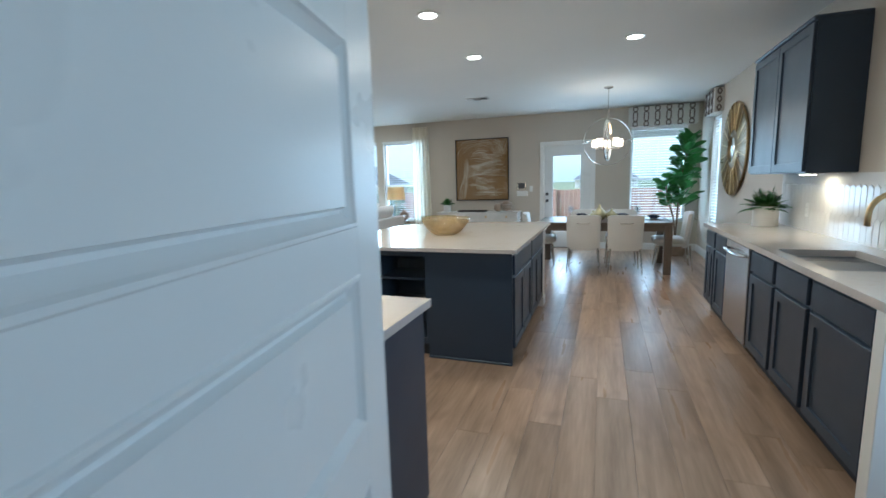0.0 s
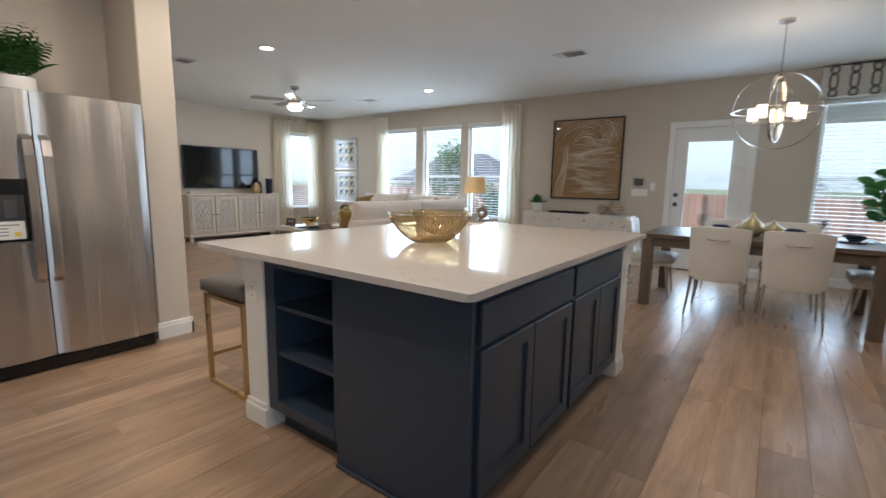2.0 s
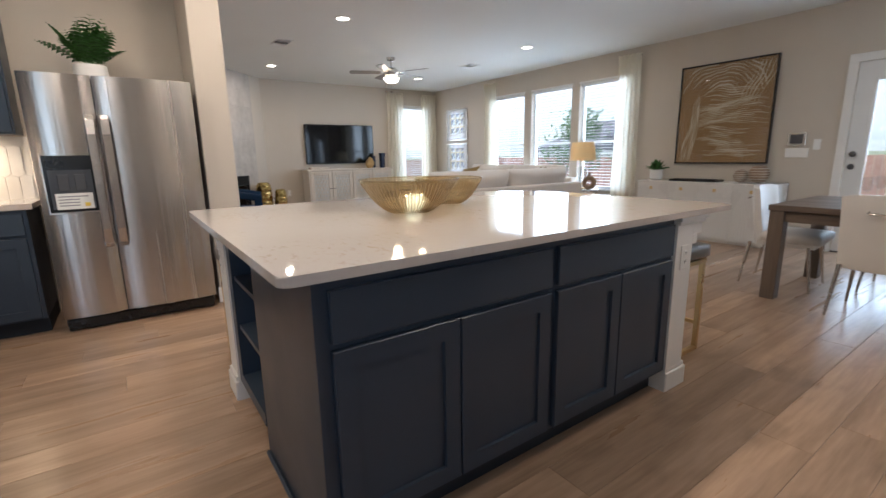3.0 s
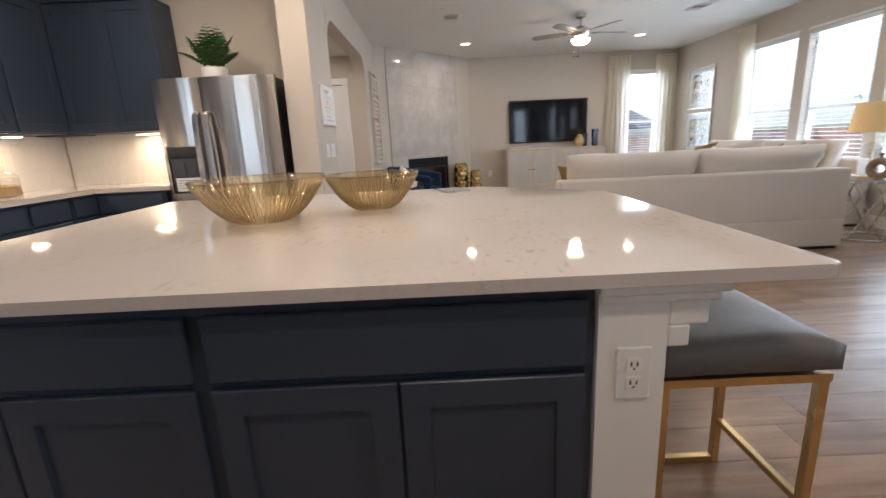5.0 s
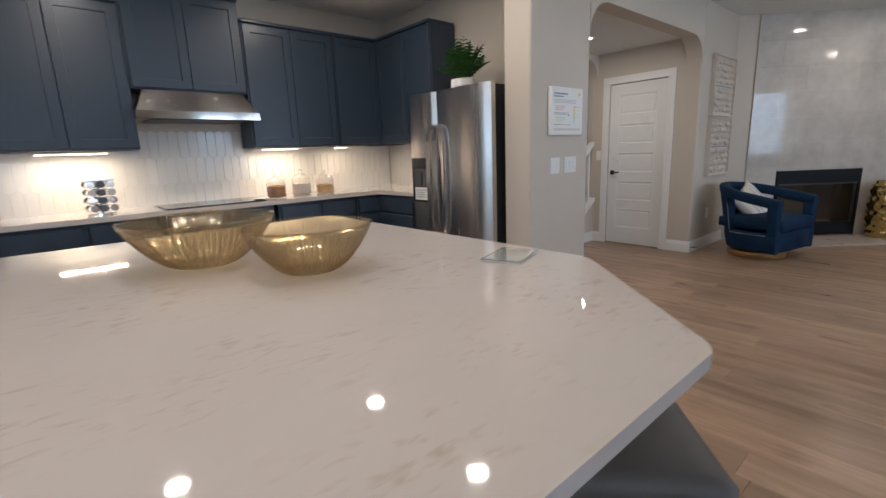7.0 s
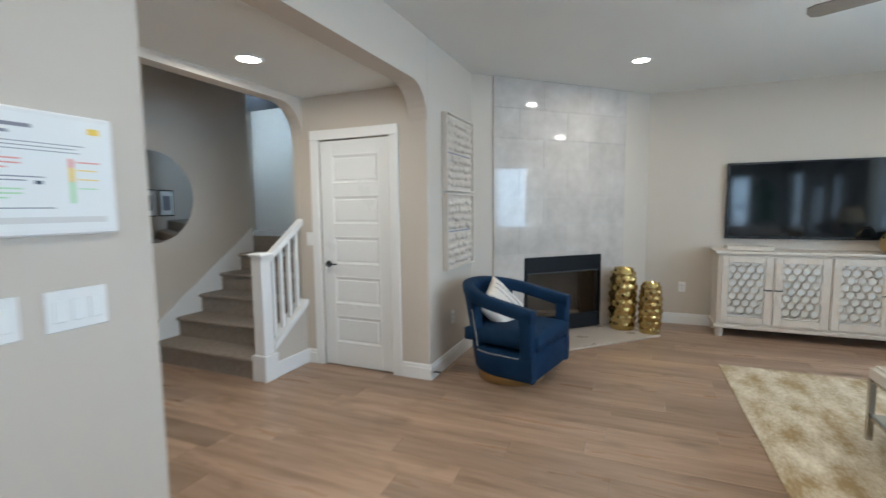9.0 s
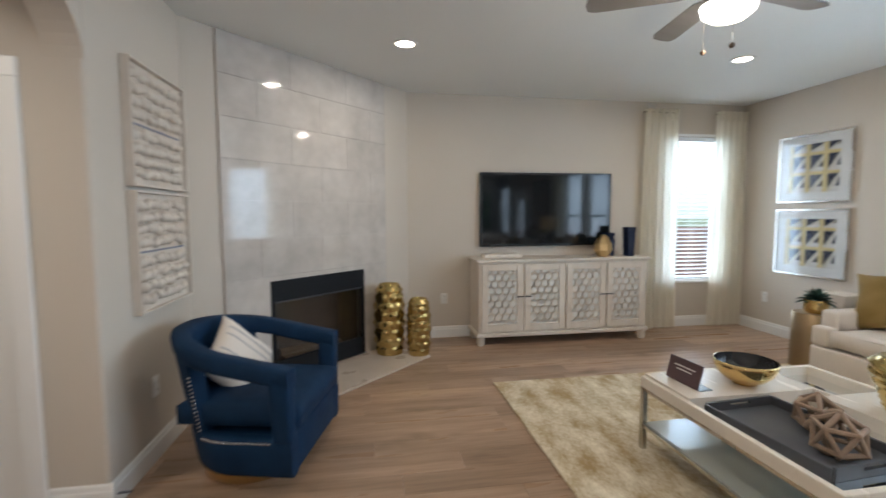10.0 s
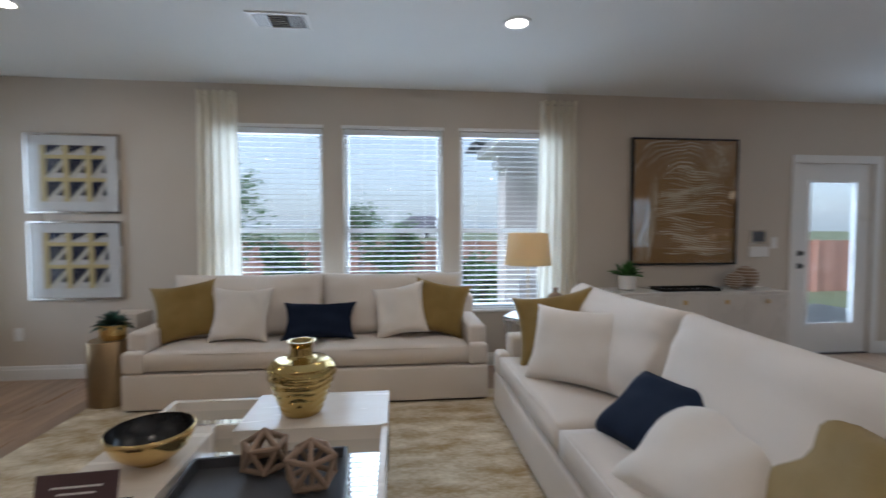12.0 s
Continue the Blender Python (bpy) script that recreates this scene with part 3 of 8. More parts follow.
# slanted chimney breast across the corner
DA, DB = Vector((-7.36, PN, 0)), Vector((WEST, 5.78, 0))
dd = (DB - DA).normalized()
dn = Vector((dd.y, -dd.x, 0))
if dn.dot(Vector((1, 1, 0))) < 0:
    dn = -dn
BREAST = Matrix(((dd.x, dn.x, 0, DA.x), (dd.y, dn.y, 0, DA.y), (0, 0, 1, 0), (0, 0, 0, 1)))
BLEN = (DB - DA).length
FB0, FB1, FBT = 0.623, 1.653, 0.87
bm = boxes((0, -0.08, 0, FB0, 0, CEIL), (FB1, -0.08, 0, BLEN, 0, CEIL), (FB0, -0.08, FBT, FB1, 0, CEIL))
wall("wall_chimney_breast", moved(bm, BREAST), "greige slanted corner chimney breast")

part_floor = tagged(part("floor", boxes((WEST - 0.3, -1.2, -0.12, EAST + 0.16, NORTH + 0.16, -0.012)), SUBFLOOR),
                    "brown oak plank floor with knots and low gloss", "floor", kind="structure")
tagged(part("ceiling", boxes((WEST - 0.3, 2.88, CEIL, EAST + 0.16, NORTH + 0.16, CEIL + 0.12), (-4.04, -1.2, CEIL, EAST + 0.16, 2.88, CEIL + 0.12)), CEILING),
       "flat off-white painted ceiling", "ceiling", kind="structure")
tagged(part("ceiling_passage", boxes((HALLW, 2.88, 2.40, -4.04, 3.95, 2.46)), CEILING), "low off-white ceiling of the passage", "ceiling", kind="structure")
tagged(part("ceiling_stair", boxes((-8.32, 1.35, 5.2, -4.04, 2.88, 5.3)), CEILING), "off-white ceiling over the stairwell", "ceiling", kind="structure")


def baseboard(pts, h=0.13, t=0.016):
    """White skirting along a line of floor points; the room lies to the left of the way."""
    for a, b in zip(pts, pts[1:]):
        a, b = Vector((*a, 0)), Vector((*b, 0))
        d = (b - a).normalized()
        s = Vector((-d.y, d.x, 0))
        bm = bmesh.new()
        prof = [(0.001, 0), (t, 0), (t, h - 0.035), (t * 0.75, h - 0.03), (t * 0.6, h - 0.008), (t * 0.3, h), (0.001, h)]
        ra = [bm.verts.new(a + s * u + Vector((0, 0, v))) for u, v in prof]
        rb = [bm.verts.new(b + s * u + Vector((0, 0, v))) for u, v in prof]
        for i in range(len(prof)):
            j = (i + 1) % len(prof)
            bm.faces.new((ra[i], ra[j], rb[j], rb[i]))
        bm.faces.new(ra)
        bm.faces.new(rb[::-1])
        tagged(part("baseboard", bm, TRIM), "white painted skirting board", "baseboard", kind="structure")


baseboard([(EAST, 5.83), (EAST, NORTH), (0.13, NORTH)])
baseboard([(-1.03, NORTH), (WEST, NORTH), (WEST, 5.78)])
baseboard([(-7.36, PN), (HALLW - 0.004, PN)])
baseboard([(HALLW, PN + 0.016), (HALLW, 3.857)])
baseboard([(HALLW, 2.968), (HALLW, 2.885)])
baseboard([(-4.06, 2.9), (-4.06, PN + 0.016)])
baseboard([(-4.076, PN), (-3.314, PN)])
baseboard([(-3.33, PN + 0.016), (-3.33, 3.87)])
baseboard([(-0.43, 1.55), (-0.43, 0.37)])


def window(name, axis, a, b, face, out, label):
    """A white single-hung window in a wall opening; face is the wall's room side, out the way outdoors (+1 or -1)."""
    w = thing(name, label, "window", kind="structure")

    def put(pname, dims, mat, bevel=0.004, lab=""):
        bm = bmesh.new()
        for u0, d0, z0, u1, d1, z1 in dims:
            p, q = face + out * d0, face + out * d1
            if axis == "x":
                box(bm, u0, min(p, q), z0, u1, max(p, q), z1, bevel)
            else:
                box(bm, min(p, q), u0, z0, max(p, q), u1, z1, bevel)
        return part(pname, bm, mat, w, lab)
    f = 0.045
    put("window_frame", [(a, 0.085, SILL, a + f, 0.145, HEAD), (b - f, 0.085, SILL, b, 0.145, HEAD), (a + f, 0.085, HEAD - f, b - f, 0.145, HEAD), (a + f, 0.085, SILL, b - f, 0.145, SILL + f)], TRIM)
    put("meeting_rail", [(a + f, 0.09, 1.345, b - f, 0.14, 1.39)], TRIM)
    put("window_sill", [(a - 0.03, -0.025, SILL - 0.022, b + 0.03, 0.085, SILL + 0.004)], TRIM)
    put("head_casing", [(a - 0.012, -0.012, HEAD - 0.002, b + 0.012, 0.0, HEAD + 0.03)], TRIM, 0.003)
    for z0, z1, d in ((SILL + f, 1.345, 0.112), (1.39, HEAD - f, 0.122)):
        g = put("pane", [(a + f, d, z0, b - f, d + 0.004, z1)], CLEAR, 0)
        g.visible_shadow = False
    return w


def blind(axis, a, b, face, out, tilt, bottom=SILL + 0.02, step=0.046):
    """A white slatted blind hung in a window opening."""
    bl = thing("window_blind", "white horizontal slatted blind lowered over a window", "blind", group="window blinds")
    bm = bmesh.new()
    mid = face + out * 0.045
    if axis == "x":
        box(bm, a + 0.008, mid - 0.026, HEAD - 0.055, b - 0.008, mid + 0.026, HEAD - 0.003, 0.004)
    else:
        box(bm, mid - 0.026, a + 0.008, HEAD - 0.055, mid + 0.026, b - 0.008, HEAD - 0.003, 0.004)
    part("headrail", bm, BLIND, bl)
    first = None
    z = HEAD - 0.085
    while z > bottom:
        place = ((a + b) / 2, mid, z) if axis == "x" else (mid, (a + b) / 2, z)
        if first is None:
            bm = boxes((-(b - a) / 2 + 0.012, -0.021, -0.0016, (b - a) / 2 - 0.012, 0.021, 0.0016))
            moved(bm, pose(0, 0, 0, tilt * out, 0, 0))
            first = part("slat", bm, BLIND, bl)
            first.matrix_basis = pose(*place, 0, 0, 0 if axis == "x" else -90)
        else:
            share("slat", first, place, bl, 0 if axis == "x" else -90)
        z -= step
    for k in (0.18, 0.5, 0.82):
        u = a + (b - a) * k
        for o in (-0.025, 0.025):
            p = (u, mid + o) if axis == "x" else (mid + o, u)
            part("cord", rods(((*p, bottom - 0.005), (*p, HEAD - 0.05)), r=0.001, seg=5), BLIND, bl)
    bm = bmesh.new()
    if axis == "x":
        box(bm, a + 0.012, mid - 0.024, bottom - 0.02, b - 0.012, mid + 0.024, bottom - 0.004, 0.003)
    else:
        box(bm, mid - 0.024, a + 0.012, bottom - 0.02, mid + 0.024, b - 0.012, bottom - 0.004, 0.003)
    part("bottom_rail", bm, BLIND, bl)
    return bl


for i, (a, b) in enumerate(NWINS):
    window("window_%d" % (i + 1), "x", a, b, NORTH, 1, "white single-hung living room window over the sofa")
    blind("x", a, b, NORTH, 1, 4, step=0.05)
window("window_4", "x", *DWIN, NORTH, 1, "white single-hung dining window under a printed valance")
blind("x", *DWIN, NORTH, 1, 8, step=0.05)
window("window_5", "y", *EWIN, EAST, 1, "white single-hung side window under a printed valance")
blind("y", *EWIN, EAST, 1, 10, step=0.05)
# out of view; added so that cool light reaches the open entry door
window("window_7", "y", 1.0, 2.3, EAST, 1, "white single-hung window added out of view to light the kitchen entry")
window("window_6", "y", *WWIN, WEST, -1, "white single-hung side window between sheer curtains")
blind("y", *WWIN, WEST, -1, 4, step=0.05)


def casing(name, axis, a, b, head, face, out, w=0.075, t=0.018, parent=None):
    """Door casing on one wall face; out is the way into the room."""
    bm = bmesh.new()
    for u0, z0, u1, z1 in ((a - w, 0, a, head), (b, 0, b + w, head), (a - w, head, b + w, head + w)):
        p, q = face, face + out * t
        if axis == "x":
            box(bm, u0, min(p, q), z0, u1, max(p, q), z1, 0.004)
        else:
            box(bm, min(p, q), u0, z0, max(p, q), u1, z1, 0.004)
    return part(name, bm, TRIM, parent)


def panel_leaf(w, h, t, rows, stile=0.115, rail=0.10, depth=0.008, zs=None, mould=1.0):
    """A moulded door leaf with stacked recessed panels on both faces, hinge side at x = 0, in the plane y = 0."""
    bm = bmesh.new()
    if zs is None:
        ph = (h - 0.12 - 0.20 - rail * (rows - 1)) / rows
        zs = [(0.20 + i * (ph + rail), 0.20 + i * (ph + rail) + ph) for i in range(rows)]
    box(bm, 0, -t / 2, 0, stile, t / 2, h, 0.002)
    box(bm, w - stile, -t / 2, 0, w, t / 2, h, 0.002)
    edge = 0.0
    for z, z1 in zs + [(None, None)]:
        top = h if z is None else z
        box(bm, stile, -t / 2, edge, w - stile, t / 2, top)
        if z is not None:
            edge, ph = z1, z1 - z
            lip = depth * 0.16
            # recessed field with sloped moulding on each face
            for s in (-1, 1):
                y0, y1 = s * t / 2, s * (t / 2 - depth)
                o = [(stile, z), (w - stile, z), (w - stile, z + ph), (stile, z + ph)]
                for k, (ins, yy) in enumerate(((0.0, y0), (0.003 * mould, y0 + s * lip), (0.009 * mould, y0 + s * lip), (0.013 * mould, y0 - s * lip), (0.028 * mould, y1), (0.034 * mould, y1), (0.040 * mould, y0 - s * 0.004))):
                    ring = [bm.verts.new((x + (ins if i in (0, 3) else -ins), yy, q + (ins if i in (0, 1) else -ins))) for i, (x, q) in enumerate(o)]
                    if k:
                        for i in range(4):
                            bm.faces.new((last[i], last[(i + 1) % 4], ring[(i + 1) % 4], ring[i]))
                    last = ring
                bm.faces.new(last)
    return bm


def lever(parent, x, z, y, way, mat):
    bm = lathe([(0.0, 0), (0.030, 0), (0.030, 0.006), (0.012, 0.010), (0.010, 0.045), (0.0, 0.046)], 16)
    moved(bm, pose(x, y, z, -90 if way > 0 else 90))
    bm2 = tube([(x, y + way * 0.04, z), (x + 0.05, y + way * 0.044, z), (x + 0.11, y + way * 0.042, z - 0.004)], 0.008, 8, bm)
    return part("door_handle", bm2, mat, parent, "dark bronze lever handle", smooth=40)


# glazed back door
bd = thing("door_1", "white back door with one tall glass pane", "door", kind="structure")
a, b, _, h = BDOOR
bm = boxes((a, NORTH + 0.03, 0, a + 0.15, NORTH + 0.075, h), (b - 0.17, NORTH + 0.03, 0, b, NORTH + 0.075, h),
           (a + 0.15, NORTH + 0.03, 0, b - 0.17, NORTH + 0.075, 0.32), (a + 0.15, NORTH + 0.03, h - 0.18, b - 0.17, NORTH + 0.075, h))
part("door_leaf", bm, DOORWHITE, bd)
part("glazing_bead", boxes((a + 0.15, NORTH + 0.018, 0.32, a + 0.178, NORTH + 0.03, h - 0.18), (b - 0.198, NORTH + 0.018, 0.32, b - 0.17, NORTH + 0.03, h - 0.18),
                           (a + 0.178, NORTH + 0.018, 0.32, b - 0.198, NORTH + 0.03, 0.348), (a + 0.178, NORTH + 0.018, h - 0.208, b - 0.198, NORTH + 0.03, h - 0.18), bevel=0.004), DOORWHITE, bd)
g = part("pane", boxes((a + 0.15, NORTH + 0.05, 0.32, b - 0.17, NORTH + 0.056, h - 0.18)), CLEAR, bd)
g.visible_shadow = False
casing("door_casing", "x", a, b, h, NORTH, -1, 0.085, parent=bd)
part("threshold", boxes((a, NORTH, -0.01, b, NORTH + 0.16, 0.012)), DARKSTEEL, bd)
for z in (0.98, 1.12):
    bm = lathe([(0, 0), (0.032, 0), (0.032, 0.012), (0.02, 0.02), (0.024, 0.05), (0.0, 0.055)], 16)
    part("door_knob" if z < 1 else "deadbolt", moved(bm, pose(a + 0.06, NORTH + 0.03, z, 90)), DARKSTEEL, bd, "dark bronze knob", smooth=40)

# closet door in the passage, closed
cd = thing("door_2", "white five-panel closet door, closed", "door", kind="structure")
leaf = part("door_leaf", panel_leaf(0.705, 2.0, 0.036, 5), DOORWHITE, cd)
leaf.matrix_basis = pose(HALLW - 0.03, 3.766, 0.012, 0, 0, -90)
casing("door_casing", "y", 3.055, 3.77, 2.02, HALLW, 1, 0.085, parent=cd)
h0 = lever(cd, 0, 0, 0, 1, BLACK)
h0.matrix_basis = pose(HALLW - 0.012, 3.12, 0.93, 0, 0, -90) @ pose(0, 0, 0, 0, 180, 0) @ pose(0, 0, 0, 0, 0, 0)
# entry door, standing open against the alcove
ed = thing("door_3", "white panelled entry door, standing open", "door", kind="structure")
leaf = part("door_leaf", panel_leaf(1.08, 2.03, 0.044, 0, stile=0.165, depth=0.021, zs=[(0.20, 0.705), (0.842, 1.20), (1.305, 1.70)], mould=1.2), DOORWHITE, ed)
leaf.matrix_basis = pose(-0.067, 0.393, 0.012, 0, 0, 101)
casing("door_casing", "x", -0.10, 1.0, 2.06, 0.36, 1, 0.02, parent=ed)

# ---- kitchen ----


def shaker(bm, u0, z0, u1, z1, y, t=0.02, frame_w=0.06):
    """One shaker door front, proud of the plane y towards -y, with a recessed field."""
    def ring(ins, d):
        return [bm.verts.new((x, y - d, z)) for x, z in ((u0 + ins, z0 + ins), (u1 - ins, z0 + ins), (u1 - ins, z1 - ins), (u0 + ins, z1 - ins))]
    rows = [ring(0, 0), ring(0, t - 0.003), ring(0.003, t), ring(frame_w, t), ring(frame_w + 0.002, t * 0.45)]
    bm.faces.new(rows[0])
    for a, b in zip(rows, rows[1:]):
        for i in range(4):
            bm.faces.new((a[i], a[(i + 1) % 4], b[(i + 1) % 4], b[i]))
    bm.faces.new(rows[-1])
    return bm


def slab_front(bm, u0, z0, u1, z1, y, t=0.02):
    return box(bm, u0, y - t, z0, u1, y, z1, 0.003)


def base_unit(w, doors, drawers, m, depth=0.58, label="navy base cabinet with shaker doors and plain drawer fronts", group="", kick=True):
    """A base cabinet facing -y with its left front corner at the origin."""
    c = thing("base_cabinet", label, "cabinet", group=group)
    c.matrix_basis = m
    part("body", boxes((0, 0, 0.11, w, depth, 0.872)), NAVY, c)
    if kick:
        part("toe_kick", boxes((0, 0.06, 0, w, depth, 0.11)), NAVYKICK, c)
    g = 0.008
    dw = w / max(1, drawers)
    for i in range(drawers):
        part("drawer_front", slab_front(bmesh.new(), i * dw + 0.022, 0.705, (i + 1) * dw - 0.022, 0.852, -0.001), NAVY, c)
    dw = (w - 0.044 + g) / max(1, doors)
    for i in range(doors):
        part("door", shaker(bmesh.new(), 0.022 + i * dw, 0.125, 0.022 + (i + 1) * dw - g, 0.685 if drawers else 0.852, -0.001), NAVY, c)
    return c


def wall_unit(w, doors, m, z0=1.38, z1=2.43, depth=0.30):
    c = thing("wall_cabinet", "navy wall cabinet with shaker doors and crown strip", "cabinet", group="navy wall cabinets")
    c.matrix_basis = m
    part("body", boxes((0, 0, z0, w, depth, z1)), NAVY, c)
    part("crown", boxes((-0.003, -0.028, z1, w + 0.003, depth, z1 + 0.028), bevel=0.006), NAVY, c)
    dw = (w - 0.02) / doors
    for i in range(doors):
        part("door", shaker(bmesh.new(), 0.012 + i * dw, z0 + 0.012, 0.008 + (i + 1) * dw, z1 - 0.012, -0.001, frame_w=0.065), NAVY, c)
    return c


# island
ISX0, ISX1, ISY0, ISY1 = -2.025, -0.293, 3.603, 5.885
top = [(ISX1, ISY0), (ISX1, ISY1), (-1.565, ISY1), (ISX0, 5.36), (ISX0, ISY0)]


def rounded(pts, r=0.03, n=4):
    out = []
    for i, p in enumerate(pts):
        p, a, b = Vector(p), Vector(pts[i - 1]), Vector(pts[(i + 1) % len(pts)])
        u, v = (a - p).normalized(), (b - p).normalized()
        for k in range(n + 1):
            s = k / n
            q = (p + u * r) * (1 - s) ** 2 + p * 2 * s * (1 - s) + (p + v * r) * s ** 2
            out.append((q.x, q.y))
    return out


tagged(part("island_worktop", prism(rounded(top), 0.886, 0.914, 0.004), QUARTZ), "white quartz island worktop with brown flecks and one cut corner", "worktop")
isl = thing("kitchen_island", "navy kitchen island with white knee walls and open end shelves", "island")
NV0, NV1 = -1.53, -0.345   # navy carcass west and east face
SF, NF = 3.70, 5.415        # south and north face
part("body", boxes((-1.02, SF + 0.004, 0.11, NV1, NF, 0.884), (NV0, SF + 0.36, 0.11, -1.02, NF, 0.884)), NAVY, isl)
part("end_panel", boxes((-1.02, SF - 0.012, 0.0, NV1 + 0.006, SF + 0.004, 0.884)), NAVY, isl)
part("shoe_moulding", boxes((-1.02, SF - 0.026, 0.0, NV1 + 0.008, SF - 0.012, 0.02), bevel=0.005), NAVY, isl)
part("toe_kick", boxes((-0.95, SF + 0.02, 0, NV1 - 0.06, NF, 0.11), (NV0 + 0.03, SF + 0.05, 0, -0.95, NF, 0.11)), NAVYKICK, isl)
for d in ((NV0, SF - 0.012, 0.11, NV0 + 0.075, SF + 0.36, 0.884), (-1.04, SF - 0.008, 0.11, -1.0205, SF + 0.36, 0.884),
          (NV0 + 0.075, SF - 0.012, 0.835, -1.04, SF + 0.36, 0.884), (NV0 + 0.075, SF - 0.012, 0.11, -1.04, SF + 0.36, 0.165)):
    part("case_board", boxes(d), NAVY, isl)
for z in (0.40, 0.635):
    part("shelf", boxes((NV0 + 0.075, SF, z, -1.04, SF + 0.36, z + 0.02)), NAVY, isl)
E0 = SF + 0.03
for a, b in ((E0, 4.565), (4.60, NF - 0.02)):
    bm = slab_front(bmesh.new(), a, 0.705, b, 0.852, -NV1 - 0.001)
    part("drawer_front", moved(bm, pose(0, 0, 0, 0, 0, 90)), NAVY, isl)
    mid = (a + b) / 2
    for p, q in ((a, mid - 0.003), (mid + 0.003, b)):
        bm = shaker(bmesh.new(), p, 0.125, q, 0.685, -NV1 - 0.001)
        part("door", moved(bm, pose(0, 0, 0, 0, 0, 90)), NAVY, isl)
# white knee walls round the north and west sides
part("knee_wall", boxes((-1.45, NF + 0.002, 0, -0.325, NF + 0.147, 0.884)), TRIM, isl, "white painted knee wall")
part("knee_wall", boxes((-1.70, SF - 0.02, 0, NV0 - 0.002, 5.15, 0.884)), TRIM, isl, "white painted knee wall")


def post_cap(u0, u1, v0, v1):
    return boxes((u0 - 0.018, v0 - 0.018, 0, u1 + 0.018, v1 + 0.018, 0.10), (u0 - 0.011, v0 - 0.011, 0.10, u1 + 0.011, v1 + 0.011, 0.125), bevel=0.004)


part("plinth", post_cap(-0.50, -0.335, NF + 0.02, NF + 0.165), TRIM, isl)
part("plinth", post_cap(-1.70, -1.55, SF - 0.02, SF + 0.14), TRIM, isl)
for dims in (((-0.420, NF + 0.147, 0.739, -0.325, NF + 0.194, 0.788), (-0.420, NF + 0.147, 0.788, -0.325, NF + 0.231, 0.842), (-0.44, NF + 0.005, 0.842, -0.317, NF + 0.250, 0.862), (-0.445, NF, 0.862, -0.308, NF + 0.264, 0.885)),
             ((-1.747, SF - 0.02, 0.739, -1.70, SF + 0.07, 0.788), (-1.784, SF - 0.02, 0.788, -1.70, SF + 0.07, 0.842), (-1.803, SF - 0.028, 0.842, -1.56, SF + 0.08, 0.862), (-1.817, SF - 0.037, 0.862, -1.55, SF + 0.085, 0.885))):
    part("corbel", boxes(*dims, bevel=0.004), TRIM, isl)


def outlet(m, kind="outlet", label="white wall outlet plate"):
    """A plate in the plane x-z facing -y."""
    o = thing("wall_outlet" if kind == "outlet" else "light_switch", label, "outlet" if kind == "outlet" else "switch")
    o.matrix_basis = m
    if kind == "outlet":
        part("plate", boxes((-0.037, -0.006, -0.06, 0.037, 0, 0.06), bevel=0.003), TRIM, o)
        for dz in (-0.021, 0.021):
            part("socket", boxes((-0.016, -0.008, dz - 0.014, 0.016, -0.006, dz + 0.014), bevel=0.0008), PAPER, o)
            part("slot", boxes((-0.008, -0.0086, dz - 0.003, -0.005, -0.008, dz + 0.007), (0.005, -0.0086, dz - 0.003, 0.008, -0.008, dz + 0.007), (-0.002, -0.0086, dz - 0.011, 0.002, -0.008, dz - 0.007)), BLACK, o)
    else:
        n = kind
        w = 0.046 * n + 0.024
        part("plate", boxes((-w / 2, -0.006, -0.06, w / 2, 0, 0.06), bevel=0.003), TRIM, o)
        for i in range(n):
            c = (i - (n - 1) / 2) * 0.046
            part("rocker", boxes((c - 0.016, -0.010, -0.033, c + 0.016, -0.006, 0.033), bevel=0.002), PAPER, o)
    return o


outlet(pose(-0.325, 5.493, 0.685, 0, 0, 90))
outlet(pose(-1.62, SF - 0.02, 0.70), label="white outlet plate on the island's white post")


def stool(x, y, turn):
    s = thing("bar_stool", "backless bar stool with grey padded seat on a gold sled frame", "stool", x, y, 0, turn, "bar stools at the island")
    w, d = 0.43, 0.455
    bm = cushion(w, d, 0.105, 12, pinch=0.02, edge=0.62, lumps=0.003)
    part("seat", moved(bm, pose(0, 0, 0.617)), GREYLEATHER, s, smooth=True)
    part("seat_frame", boxes((-w / 2 + 0.01, -d / 2 + 0.01, 0.545, w / 2 - 0.01, d / 2 - 0.01, 0.568)), BRUSHGOLD, s)
    k = 0.026
    for sx in (-1, 1):
        for sy in (-1, 1):
            cx, cy = sx * (w / 2 - 0.025), sy * (d / 2 - 0.025)
            part("leg", boxes((cx - k / 2, cy - k / 2, 0, cx + k / 2, cy + k / 2, 0.546), bevel=0.002), BRUSHGOLD, s)
    for sx in (-1, 1):
        cx = sx * (w / 2 - 0.025)
        part("runner", boxes((cx - k / 2, -d / 2 + 0.038, 0.0, cx + k / 2, d / 2 - 0.038, k), bevel=0.002), BRUSHGOLD, s)
    part("footrest", boxes((-w / 2 + 0.038, d / 2 - 0.036, 0.16, w / 2 - 0.038, d / 2 - 0.014, 0.182), bevel=0.002), BRUSHGOLD, s)
    return s


st = stool(-0.68, 5.852, 0)
copy_thing(st, pose(-1.60, 5.62, 0, 0, 0, 42))
copy_thing(st, pose(-2.09, 3.96, 0, 0, 0, 90))


